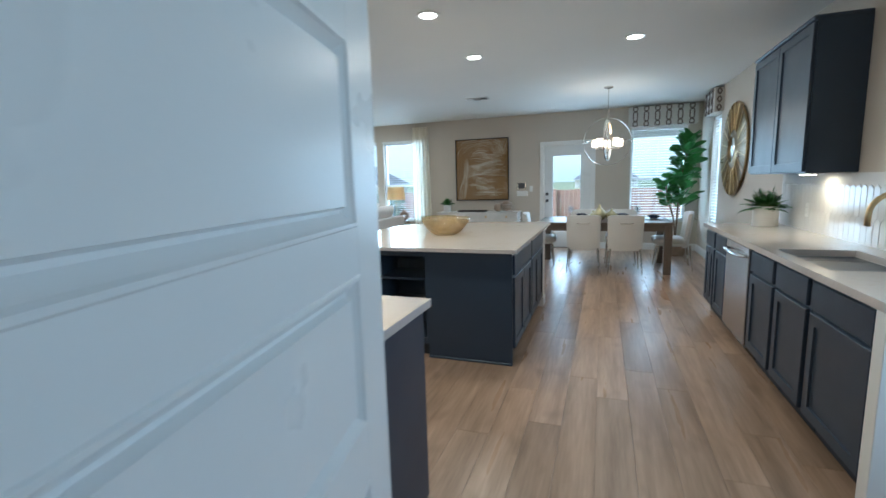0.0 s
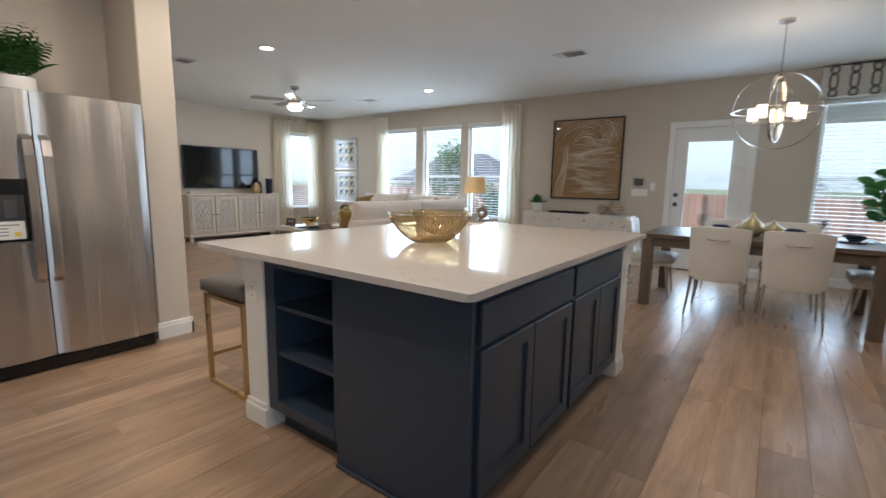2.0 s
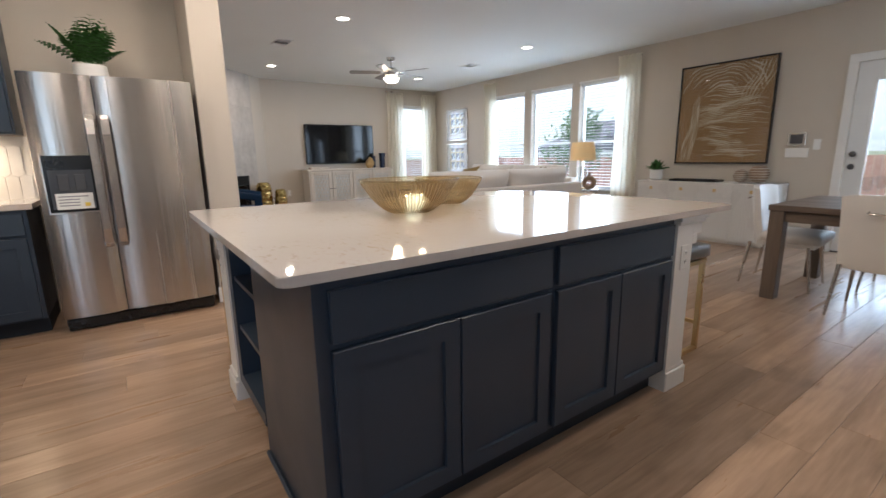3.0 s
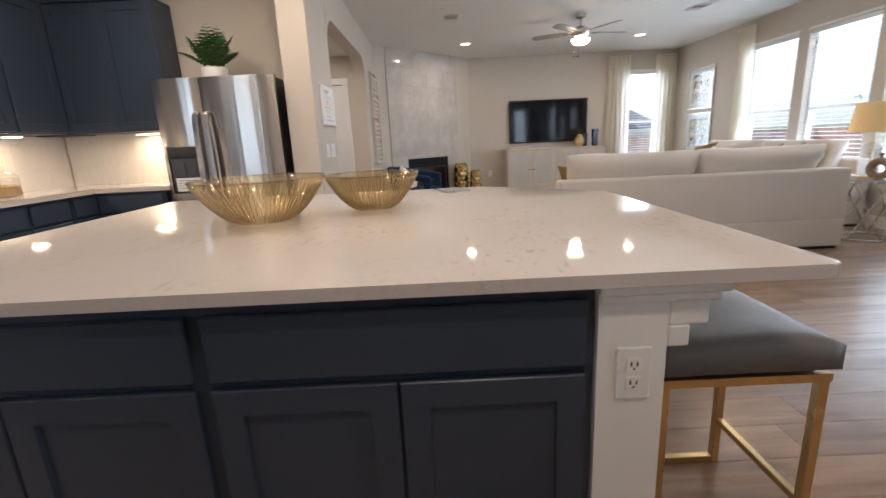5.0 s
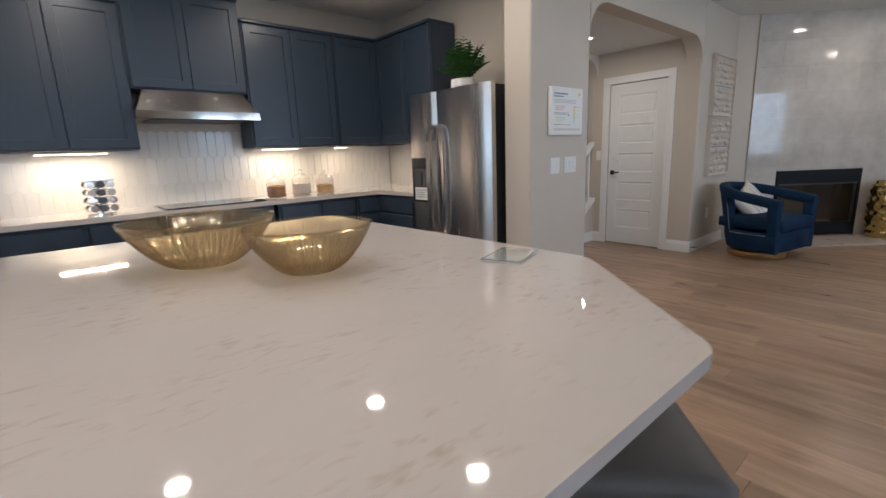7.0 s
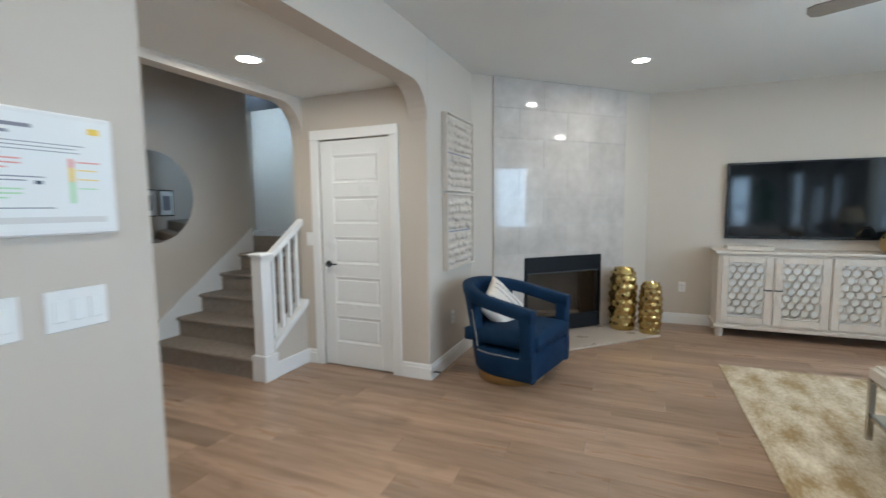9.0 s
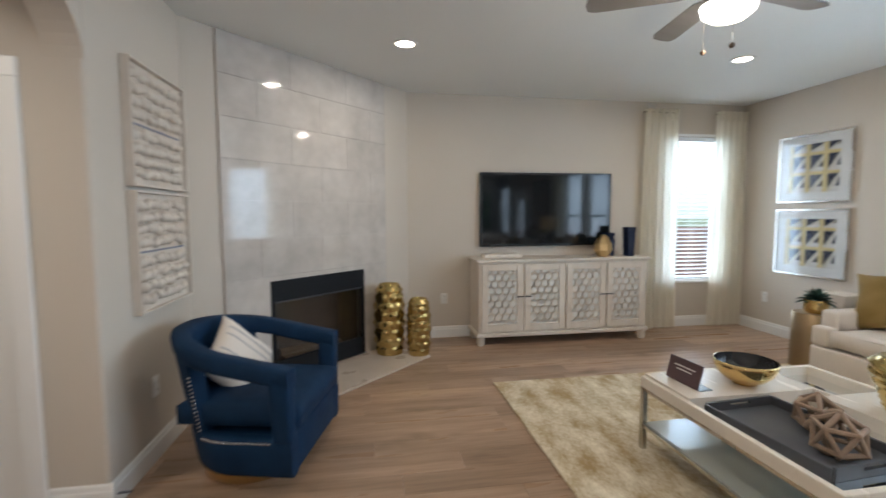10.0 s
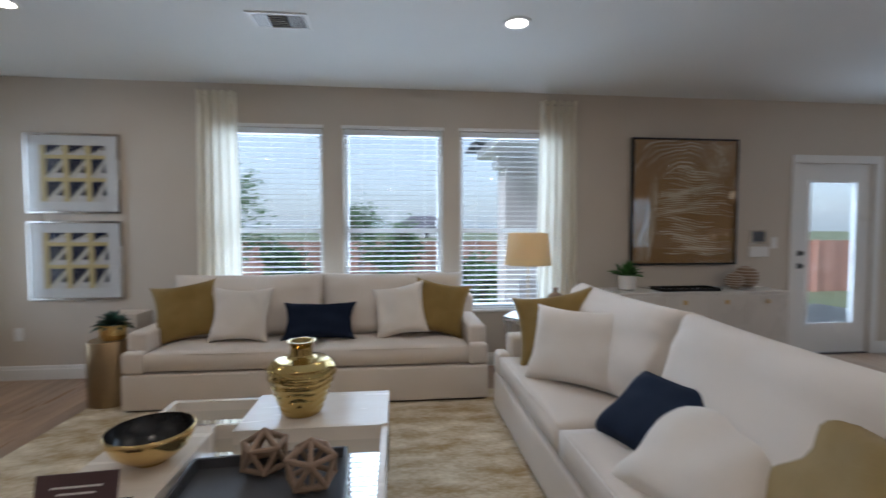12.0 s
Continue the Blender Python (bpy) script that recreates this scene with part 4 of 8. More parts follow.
def glass_bowl(x, y, z, r, h):
    b = thing("glass_bowl", "ribbed translucent amber glass bowl on the island", "bowl", x, y, z, group="amber bowls on the island")
    n = 16
    outer = [(r * (0.28 + 0.72 * (i / n) ** 0.72), 0.002 + h * (i / n) ** 1.35) for i in range(n + 1)]
    inner = [(max(q - 0.004, 0), p + 0.003 if i else 0.012) for i, (q, p) in enumerate(outer)]
    rib = lambda a, z: 1 + 0.012 * math.sin(46 * a + 1.2 * math.sin(3 * a)) * min(1, z / (h * 0.3))
    bm = lathe([(0, 0.002)] + outer + [(q, min(p, h + 0.002)) for q, p in inner[::-1]] + [(0, 0.012)], 184, wobble=rib)
    part("shell", bm, GOLDGLASS, b, smooth=True)
    bm = bmesh.new()
    for i in range(76):
        a = 2 * math.pi * (i + 0.35 * random.random()) / 76
        tube([(q * 1.015 * math.cos(a), q * 1.015 * math.sin(a), p) for q, p in outer[1::2]], 0.0013, 4, bm)
    part("ribs", bm, BRASSRIB, b, "fine gold ribs", smooth=True, kind="stuff")
    part("rim", tube([(r * 0.996 * math.cos(a), r * 0.996 * math.sin(a), h + 0.002) for a in (2 * math.pi * i / 64 for i in range(64))], 0.0032, 6, closed=True), GOLDGLASS, b, "rounded glass rim", smooth=True)


glass_bowl(-1.12, 4.45, 0.914, 0.235, 0.16)
glass_bowl(-1.33, 4.83, 0.914, 0.19, 0.145)
tr = thing("leaflet_stand", "small clear stand with a printed card lying on the island", "card", -1.87, 5.17, 0.914, 20)
part("card", boxes((-0.09, -0.06, 0.001, 0.09, 0.06, 0.006)), PAPER, tr)
part("cover", boxes((-0.095, -0.065, 0.0065, 0.095, 0.065, 0.009)), GLASSWARE, tr)

# south run: range wall
BY = 1.55
S_FRONT = 2.165
base_unit(0.90, 2, 2, pose(-0.45, S_FRONT, 0, 0, 0, 180), 0.60, group="navy base cabinets")
base_unit(0.82, 2, 1, pose(-1.40, S_FRONT, 0, 0, 0, 180), 0.60, group="navy base cabinets")
base_unit(0.78, 2, 2, pose(-2.26, S_FRONT, 0, 0, 0, 180), 0.60, group="navy base cabinets")
base_unit(0.44, 1, 1, pose(-3.05, S_FRONT, 0, 0, 0, 180), 0.60, group="navy base cabinets")
base_unit(0.60, 1, 1, pose(-3.32, S_FRONT + 0.015, 0, 0, 0, 90), 0.58, group="navy base cabinets")
tagged(part("worktop_range", prism(rounded([(-0.405, 1.552), (-0.405, 2.20), (-3.29, 2.20), (-3.29, 2.82), (-3.918, 2.82), (-3.918, 1.552)], 0.006, 2), 0.876, 0.914, 0.004), QUARTZ),
       "white quartz worktop running along the range wall", "worktop")
tagged(part("side_panel", boxes((-0.45, 1.56, 0, -0.432, 2.165, 0.874)), NAVY), "navy end panel of the base cabinets", "panel")
UY = 1.862
wall_unit(0.86, 2, pose(-0.49, UY, 0, 0, 0, 180))
wall_unit(0.86, 2, pose(-1.355, UY, 0, 0, 0, 180), 1.835, 2.58, 0.30)
wall_unit(0.86, 2, pose(-2.222, UY, 0, 0, 0, 180))
wall_unit(0.50, 1, pose(-3.09, UY, 0, 0, 0, 180))
wall_unit(0.90, 2, pose(-3.60, UY + 0.01, 0, 0, 0, 90))
tagged(part("corner_filler", boxes((-3.915, 1.56, 1.37, -3.602, UY, 2.43)), NAVY), "navy corner filler between wall cabinets", "panel")

hood = thing("range_hood", "stainless steel under-cabinet range hood", "hood")
bm = bmesh.new()
sec = [(1.57, 1.828), (1.895, 1.828), (2.03, 1.665), (2.03, 1.605), (1.57, 1.605)]
va = [bm.verts.new((-2.235 if z < 1.7 else -2.16, y, z)) for y, z in sec]
vb = [bm.verts.new((-1.345 if z < 1.7 else -1.42, y, z)) for y, z in sec]
for i in range(5):
    bm.faces.new((va[i], va[(i + 1) % 5], vb[(i + 1) % 5], vb[i]))
bm.faces.new(va)
bm.faces.new(vb[::-1])
part("canopy", bm, STEEL, hood)
part("lip", boxes((-2.245, 2.03, 1.60, -1.335, 2.045, 1.662), bevel=0.003), CHROME, hood)
part("filter", boxes((-2.15, 1.62, 1.598, -1.43, 1.98, 1.604)), DARKSTEEL, hood)

cook = thing("cooktop", "black glass electric cooktop set in the worktop", "cooktop", -1.79, 1.90, 0.914)
part("glass", boxes((-0.38, -0.25, 0.0015, 0.38, 0.25, 0.008), bevel=0.002), SCREEN, cook)
for x, y, r in ((-0.2, -0.11, 0.09), (0.2, -0.11, 0.07), (-0.2, 0.12, 0.07), (0.2, 0.12, 0.1)):
    part("ring", lathe([(r - 0.002, 0.0082), (r, 0.0082), (r, 0.0088), (r - 0.002, 0.0088)], 32, (x, y, 0)), GREYTRAY, cook)

# under-cabinet lights
for x, w in ((-0.93, 0.42), (-2.50, 0.34), (-3.15, 0.13)):
    u = thing("cabinet_light", "lit strip light under a wall cabinet", "light", x, 1.76, 1.37, group="under-cabinet lights")
    part("housing", boxes((-w / 2 - 0.01, -0.025, -0.012, w / 2 + 0.01, 0.025, -0.002)), TRIM, u)
    part("diffuser", boxes((-w / 2, -0.02, -0.016, w / 2, 0.02, -0.012)), STRIPGLOW, u)
    area_lamp("strip_light", (x, 1.76, 1.35), (x, 1.76, 0), w, 0.04, 1.7 * w / 0.4, (1.0, 0.72, 0.42))
u = thing("cabinet_light", "lit strip light under a wall cabinet", "light", -3.75, 2.45, 1.37, 90, group="under-cabinet lights")
part("housing", boxes((-0.1, -0.025, -0.012, 0.1, 0.025, -0.002)), TRIM, u)
part("diffuser", boxes((-0.09, -0.02, -0.016, 0.09, 0.02, -0.012)), STRIPGLOW, u)
area_lamp("strip_light", (-3.75, 2.45, 1.35), (-3.75, 2.45, 0), 0.18, 0.04, 1.3, (1.0, 0.72, 0.42))

# spice rack, jars, spoon rest
sr = thing("spice_rack", "chrome revolving spice rack with round lids", "rack", -1.03, 1.92, 0.914, 12)
part("base", lathe([(0, 0), (0.09, 0), (0.09, 0.012), (0, 0.012)], 24), CHROME, sr)
part("top", boxes((-0.10, -0.07, 0.245, 0.10, 0.07, 0.255), bevel=0.003), CHROME, sr)
part("post", rods(((0, 0, 0.01), (0, 0, 0.25)), r=0.01), CHROME, sr)
for side in (-1, 1):
    for i in (-1, 0, 1):
        for k in range(4):
            bm = lathe([(0, 0), (0.024, 0), (0.026, 0.006), (0.026, 0.045), (0, 0.045)], 14)
            part("jar", moved(bm, pose(i * 0.062, side * 0.075, 0.045 + k * 0.058, -90 * side, 0, 0) @ pose(0, 0, -0.04)), CHROME if i else DARKSTEEL, sr, smooth=40)
for x, y, r, h, fill, c, lab in ((-2.37, 1.88, 0.085, 0.13, 0.11, (0.30, 0.13, 0.045), "brown cereal"), (-2.63, 1.86, 0.085, 0.15, 0.12, (0.62, 0.57, 0.48), "white flour"), (-2.88, 1.86, 0.085, 0.13, 0.09, (0.50, 0.33, 0.14), "pale oats")):
    j = thing("storage_jar", "clear glass jar with a domed lid, part full of " + lab, "jar", x, y, 0.914, group="storage jars")
    prof = [(0, 0.0), (r, 0.0), (r + 0.004, 0.01), (r + 0.004, h), (r - 0.004, h + 0.012), (r - 0.006, h + 0.012), (r, h), (r, 0.01), (0, 0.008)]
    part("glass", lathe(prof, 28), STEMWARE, j, smooth=40)
    part("contents", lathe([(0, 0.010), (r - 0.003, 0.010), (r - 0.003, fill - 0.01), (r * 0.5, fill), (0, fill + 0.004)], 28), shade(lab.replace(" ", "_"), c, 0.9, scale=30, fine=160, bump=0.003), j, smooth=40)
    part("lid", lathe([(r, h + 0.013), (r * 0.95, h + 0.03), (r * 0.5, h + 0.055), (0.012, h + 0.062), (0.010, h + 0.07), (0.022, h + 0.085), (0.0, h + 0.10)], 24), STEMWARE, j, smooth=40)
sp = thing("spoon_rest", "small steel spoon rest beside the cooktop", "dish", -2.18, 2.02, 0.914)
part("dish", lathe([(0, 0.004), (0.05, 0.004), (0.075, 0.018), (0.078, 0.018), (0.052, 0.001), (0, 0.001)], 24), CHROME, sp, smooth=True)

# refrigerator
fr = thing("refrigerator", "stainless side-by-side refrigerator with a water dispenser", "refrigerator")
FX, F0, F1, FM = -3.21, 2.87, 3.84, 3.245
part("cabinet", boxes((-3.90, F0 + 0.01, 0.03, FX - 0.07, F1 - 0.01, 1.735)), DARKSTEEL, fr)
part("grille", boxes((-3.3, F0 + 0.02, 0.01, FX - 0.03, F1 - 0.02, 0.085), bevel=0.004), BLACK, fr)


def curved_door(y0, y1, z0, z1, t=0.07, bulge=0.018):
    bm = bmesh.new()
    n = 10
    front, back = [], []
    for i in range(n + 1):
        s = i / n
        y = y0 + (y1 - y0) * s
        x = FX - bulge * (2 * s - 1) ** 2 - (0.008 if i in (0, n) else 0)
        front.append([bm.verts.new((x, y, z)) for z in (z0, z1)])
        back.append([bm.verts.new((FX - t, y, z)) for z in (z0, z1)])
    for g, fl in ((front, 1), (back, 0)):
        for p, q in zip(g, g[1:]):
            bm.faces.new((p[0], q[0], q[1], p[1]))
    for p, q, r, s in zip(front, front[1:], back, back[1:]):
        bm.faces.new((p[0], q[0], s[0], r[0]))
        bm.faces.new((p[1], q[1], s[1], r[1]))
    for i in (0, n):
        bm.faces.new((front[i][0], front[i][1], back[i][1], back[i][0]))
    return bm


part("door", curved_door(F0, FM - 0.003, 0.10, 1.748), STEEL, fr, "freezer door with dispenser", smooth=30)
part("door", curved_door(FM + 0.003, F1, 0.10, 1.748), STEEL, fr, smooth=30)
for y in (FM - 0.042, FM + 0.042):
    bm = bmesh.new()
    pts = [(FX - 0.01, 0.59), (FX + 0.035, 0.62), (FX + 0.052, 0.72), (FX + 0.058, 1.03), (FX + 0.052, 1.36), (FX + 0.035, 1.455), (FX - 0.01, 1.485)]
    for (xa, za), (xb, zb) in zip(pts, pts[1:]):
        bar(bm, (xa, y, za), (xb, y, zb), 0.046, 0.016)
    part("handle", bm, STEEL, fr, "flat bowed steel handle")
part("dispenser", boxes((FX - 0.015, F0 + 0.045, 0.85, FX + 0.004, F0 + 0.315, 1.225), bevel=0.004), BLACK, fr, "black dispenser panel")
part("dispenser_frame", boxes((FX + 0.002, F0 + 0.04, 0.838, FX + 0.012, F0 + 0.32, 0.85), (FX + 0.002, F0 + 0.04, 0.85, FX + 0.008, F0 + 0.047, 1.228), (FX + 0.002, F0 + 0.313, 0.85, FX + 0.008, F0 + 0.32, 1.228)), STEEL, fr)
part("dispenser_niche", boxes((FX + 0.004, F0 + 0.065, 0.87, FX + 0.006, F0 + 0.295, 1.13)), DARKSTEEL, fr)
for a in (0.11, 0.20):
    part("paddle", boxes((FX + 0.006, F0 + a, 0.99, FX + 0.016, F0 + a + 0.06, 1.10), bevel=0.003), GREYTRAY, fr)
part("note_card", boxes((FX + 0.012, F0 + 0.085, 0.868, FX + 0.015, F0 + 0.285, 0.975)), PAPER, fr, "white printed card in the dispenser")
for k in range(4):
    part("print_bar", boxes((FX + 0.0152, F0 + 0.10, 0.95 - k * 0.02, FX + 0.0158, F0 + (0.21 if k else 0.26), 0.957 - k * 0.02)), INK, fr)
part("print_spot", boxes((FX + 0.0152, F0 + 0.235, 0.885, FX + 0.0158, F0 + 0.265, 0.91)), YELLOW, fr)


def blade(bm, base, tip, w, droop, seg=6, up=Vector((0, 0, 1))):
    """One folded leaf blade from base to tip."""
    base, tip = Vector(base), Vector(tip)
    d = tip - base
    side = d.cross(up)
    side = side.normalized() if side.length > 1e-6 else Vector((1, 0, 0))
    rows = []
    for i in range(seg + 1):
        s = i / seg
        c = base + d * s + Vector((0, 0, -droop * s * s))
        k = w * math.sin(math.pi * min(1, 0.12 + 0.88 * s)) ** 0.7 if i < seg else 0.0005
        lift = Vector((0, 0, k * 0.35))
        rows.append((bm.verts.new(c - side * k / 2 + lift), bm.verts.new(c), bm.verts.new(c + side * k / 2 + lift)))
    for a, b in zip(rows, rows[1:]):
        bm.faces.new((a[0], b[0], b[1], a[1]))
        bm.faces.new((a[1], b[1], b[2], a[2]))


def fern(parent, n, length, z, seed, spread=1.0, mat=FERN, width=0.03, upright=0.5, frond=False):
    rnd = random.Random(seed)
    bm = bmesh.new()
    for i in range(n):
        a = 2 * math.pi * i * 0.381966
        s = (i + 0.5) / n
        el = radians(85 - 75 * s * spread + rnd.uniform(-8, 8))
        ln = length * rnd.uniform(0.75, 1.1)
        d = Vector((math.cos(a) * math.cos(el), math.sin(a) * math.cos(el), math.sin(el)))
        base = Vector((math.cos(a) * 0.015, math.sin(a) * 0.015, z))
        droop = ln * 0.35 * math.cos(el)
        if frond:
            m = 11
            for k in range(2, m + 1):
                t = k / m
                c = base + d * ln * t + Vector((0, 0, -droop * t * t))
                side = d.cross(Vector((0, 0, 1))).normalized()
                lw = ln * 0.26 * math.sin(math.pi * (0.15 + 0.8 * t))
                for sg in (-1, 1):
                    blade(bm, c, c + side * sg * lw + d * lw * 0.45, lw * 0.36, lw * 0.25, 3)
            blade(bm, base, base + d * ln, 0.006, droop, 5)
        else:
            blade(bm, base, base + d * ln, width, droop, 6)
    part("fronds", bm, mat, parent, smooth=True)


pl = thing("fern_plant", "bushy green fern in a white pot on top of the refrigerator", "plant", -3.53, 3.25, 1.737)
part("pot", lathe([(0, 0), (0.085, 0), (0.105, 0.02), (0.10, 0.12), (0.092, 0.12), (0.09, 0.10), (0, 0.10)], 28), CERAMIC, pl, smooth=40)
fern(pl, 24, 0.37, 0.10, 3, 0.55, FERN, frond=True)

# east run: sink wall
EF = 1.345
units = [(5.39, 5.79, 2, 1), (3.765, 4.265, 1, 1), (3.25, 3.755, 1, 1), (2.62, 3.24, 1, 1)]
for a, b, n, k in units:
    base_unit(b - a, n, k, pose(EF, b, 0, 0, 0, -90), 0.58, group="navy base cabinets")
base_unit(0.43, 1, 1, pose(EF, 5.38, 0, 0, 0, -90), 0.58, group="navy base cabinets")
dwm = thing("dishwasher", "stainless steel dishwasher with a bar handle", "dishwasher")
part("body", boxes((EF + 0.02, 4.287, 0.10, EF + 0.57, 4.935, 0.872)), DARKSTEEL, dwm)
part("front", boxes((EF - 0.025, 4.287, 0.11, EF + 0.019, 4.935, 0.865), bevel=0.006), STEEL, dwm)
bm = tube([(EF - 0.02, 4.36, 0.79), (EF - 0.06, 4.38, 0.79), (EF - 0.072, 4.49, 0.785), (EF - 0.072, 4.73, 0.785), (EF - 0.06, 4.84, 0.79), (EF - 0.02, 4.86, 0.79)], 0.013, 10)
part("handle", bm, CHROME, dwm, smooth=True)
part("toe_kick", boxes((EF + 0.06, 4.287, 0, EF + 0.5, 4.935, 0.10)), BLACK, dwm)
tagged(part("white_end_panel", boxes((EF - 0.03, 2.54, 0, EAST - 0.004, 2.618, 0.875), bevel=0.003), TRIM), "white painted end panel beside the base cabinets", "panel")
SX0, SX1, SY0, SY1 = 1.385, 1.80, 3.20, 3.94
bm = bmesh.new()
for d in ((1.30, 2.53, SX0, 5.82), (SX1, 2.53, EAST - 0.002, 5.82), (SX0, 2.53, SX1, SY0), (SX0, SY1, SX1, 5.82)):
    box(bm, d[0], d[1], 0.876, d[2], d[3], 0.914)
bmesh.ops.remove_doubles(bm, verts=bm.verts[:], dist=1e-5)
tagged(part("worktop_sink", bm, QUARTZ), "white quartz worktop with an undermount sink", "worktop")
sk = thing("kitchen_sink", "white undermount kitchen sink", "sink")
part("basin", boxes((SX0, SY0, 0.67, SX1, SY1, 0.69), (SX0 - 0.012, SY0, 0.67, SX0, SY1, 0.876), (SX1, SY0, 0.67, SX1 + 0.012, SY1, 0.876), (SX0, SY0 - 0.012, 0.67, SX1, SY0, 0.876), (SX0, SY1, 0.67, SX1, SY1 + 0.012, 0.876)), CERAMIC, sk)
part("drain", lathe([(0, 0.691), (0.04, 0.691), (0.045, 0.694), (0, 0.695)], 20, (1.60, 3.57, 0)), CHROME, sk)
fa = thing("kitchen_faucet", "brushed gold gooseneck faucet", "faucet", 1.87, 3.46, 0.914)
pts = [(0, 0, 0.0), (0, 0, 0.2)] + [(-0.12 + 0.12 * math.cos(a), 0, 0.26 + 0.12 * math.sin(a)) for a in (radians(180 * i / 12) for i in range(13))] + [(-0.24, 0, 0.20)]
part("spout", tube(pts, 0.014, 12), BRUSHGOLD, fa, smooth=True)
part("base", lathe([(0, 0), (0.028, 0), (0.028, 0.03), (0.018, 0.04), (0, 0.04)], 20), BRUSHGOLD, fa, smooth=40)
part("lever", rods(((0.0, 0.0, 0.06), (0.0, 0.075, 0.085)), r=0.007), BRUSHGOLD, fa)
wall_unit(1.31, 2, pose(1.66, 5.71, 0, 0, 0, -90), 1.405, 2.455, 0.306)
u = thing("cabinet_light", "lit strip light under a wall cabinet", "light", 1.80, 4.75, 1.405, 90, group="under-cabinet lights")
part("housing", boxes((-0.12, -0.025, -0.012, 0.12, 0.025, -0.002)), TRIM, u)
part("diffuser", boxes((-0.11, -0.02, -0.016, 0.11, 0.02, -0.012)), STRIPGLOW, u)
area_lamp("strip_light", (1.80, 4.75, 1.385), (1.80, 4.75, 0), 0.2, 0.04, 0.55, (1.0, 0.72, 0.42))
pl = thing("counter_fern", "leafy green fern in a white pot on the worktop", "plant", 1.76, 5.52, 0.914)
part("pot", lathe([(0, 0), (0.10, 0), (0.106, 0.008), (0.108, 0.19), (0.10, 0.19), (0.097, 0.16), (0, 0.16)], 28), CERAMIC, pl, smooth=40)
fern(pl, 40, 0.23, 0.16, 8, 0.98, FERN, frond=True)
outlet(pose(EAST - 0.010, 5.15, 1.09, 0, 0, -90))

# ---- living room ----


def sofa(name, w, m, seats=2, depth=0.90, group="cream sofas"):
    """A slipcovered sofa facing -y; the origin is the middle of its front at the floor."""
    s = thing("sofa", "cream linen sofa with loose seat and back cushions", "sofa", group=group)
    s.matrix_basis = m
    part("base", boxes((-w / 2, 0.03, 0.03, w / 2, depth, 0.30), bevel=0.02, seg=3), SOFA, s, smooth=40)
    part("plinth", boxes((-w / 2 + 0.03, 0.06, 0, w / 2 - 0.03, depth - 0.03, 0.03)), BLACK, s)
    part("backrest", boxes((-w / 2, depth - 0.17, 0.28, w / 2, depth, 0.765), bevel=0.03, seg=3), SOFA, s, smooth=40)
    for sx in (-1, 1):
        a, b = sorted((sx * w / 2, sx * (w / 2 - 0.15)))
        part("armrest", boxes((a, 0.12, 0.28, b, depth - 0.12, 0.60), bevel=0.03, seg=3), SOFA, s, smooth=40)
    iw = (w - 0.0) / seats
    for i in range(seats):
        c = -w / 2 + (i + 0.5) * iw
        ends = 0.155
        l = c - iw / 2 + (ends if i == 0 else 0.004)
        r = c + iw / 2 - (ends if i == seats - 1 else 0.004)
        bm = cushion(r - l, 0.66, 0.17, 12, pinch=0.02, edge=0.72, seed=i, lumps=0.004)
        seat = part("seat_cushion", moved(bm, pose((l + r) / 2, 0.37, 0.385)), SOFA, s, smooth=True)
        part("piping", tube([(l + 0.02, 0.05, 0.443), ((l + r) / 2, 0.042, 0.446), (r - 0.02, 0.05, 0.443)], 0.006, 6), SOFA, seat, smooth=True)
        bm = cushion(r - l + 0.08, 0.56, 0.30, 24, pinch=0.055, edge=0.07, seed=i + 7, lumps=0.035, knife=1)
        for v in bm.verts:
            fold = 0.010 * noise.noise((v.co.x * 9 + v.co.y * 5, v.co.y * 11, i * 3.0)) * min(1.0, abs(v.co.z) / 0.05)
            v.co.z += math.copysign(fold, v.co.z)
        part("back_cushion", moved(bm, pose((l + r) / 2, depth - 0.29, 0.715, 71, 0, 1.5 * (1 - 2 * (i % 2)))), SOFA, s, smooth=True)
    for sx in (-1, 1):
        a, b = sorted((sx * w / 2, sx * (w / 2 - 0.16)))
        part("seat_wing", boxes((a, 0.03, 0.30, b, 0.125, 0.47), bevel=0.03, seg=3), SOFA, s, smooth=40)
    return s


sofa("sofa", 2.76, pose(-5.84, 9.02, 0))
sofa("sofa", 2.70, pose(-4.48, 7.555, 0, 0, 0, -90))


def pillow(x, y, z, w, h, t, mat, label, lean=72, turn=0, roll=0, seed=0):
    p = thing("throw_pillow", label, "pillow", group="throw pillows")
    p.matrix_basis = pose(x, y, z, 0, 0, turn) @ pose(0, 0, 0, lean, 0, 0) @ pose(0, 0, 0, 0, 0, roll)
    part("cover", cushion(w, h, t, 16, pinch=0.14, edge=0.06, seed=seed, knife=1, lumps=0.022), mat, p, smooth=True)


MU, IV, NB = "mustard velvet throw pillow leaning on the sofa", "ivory linen throw pillow leaning on the sofa", "navy lumbar pillow leaning on the sofa"
pillow(-6.92, 9.47, 0.70, 0.52, 0.50, 0.15, MUSTARD, MU, 70, 10, 9, 1)
pillow(-6.46, 9.38, 0.68, 0.48, 0.46, 0.15, PILLOW, IV, 68, -4, 0, 2)
pillow(-5.83, 9.36, 0.62, 0.60, 0.32, 0.13, NAVYCLOTH, NB, 66, 0, 0, 3)
pillow(-5.16, 9.40, 0.69, 0.46, 0.46, 0.15, PILLOW, IV, 68, -16, 12, 4)
pillow(-4.82, 9.43, 0.70, 0.50, 0.48, 0.15, MUSTARD, MU, 70, -10, -9, 5)
pillow(-4.12, 8.47, 0.715, 0.56, 0.50, 0.16, MUSTARD, MU, 70, -30, 12, 6)
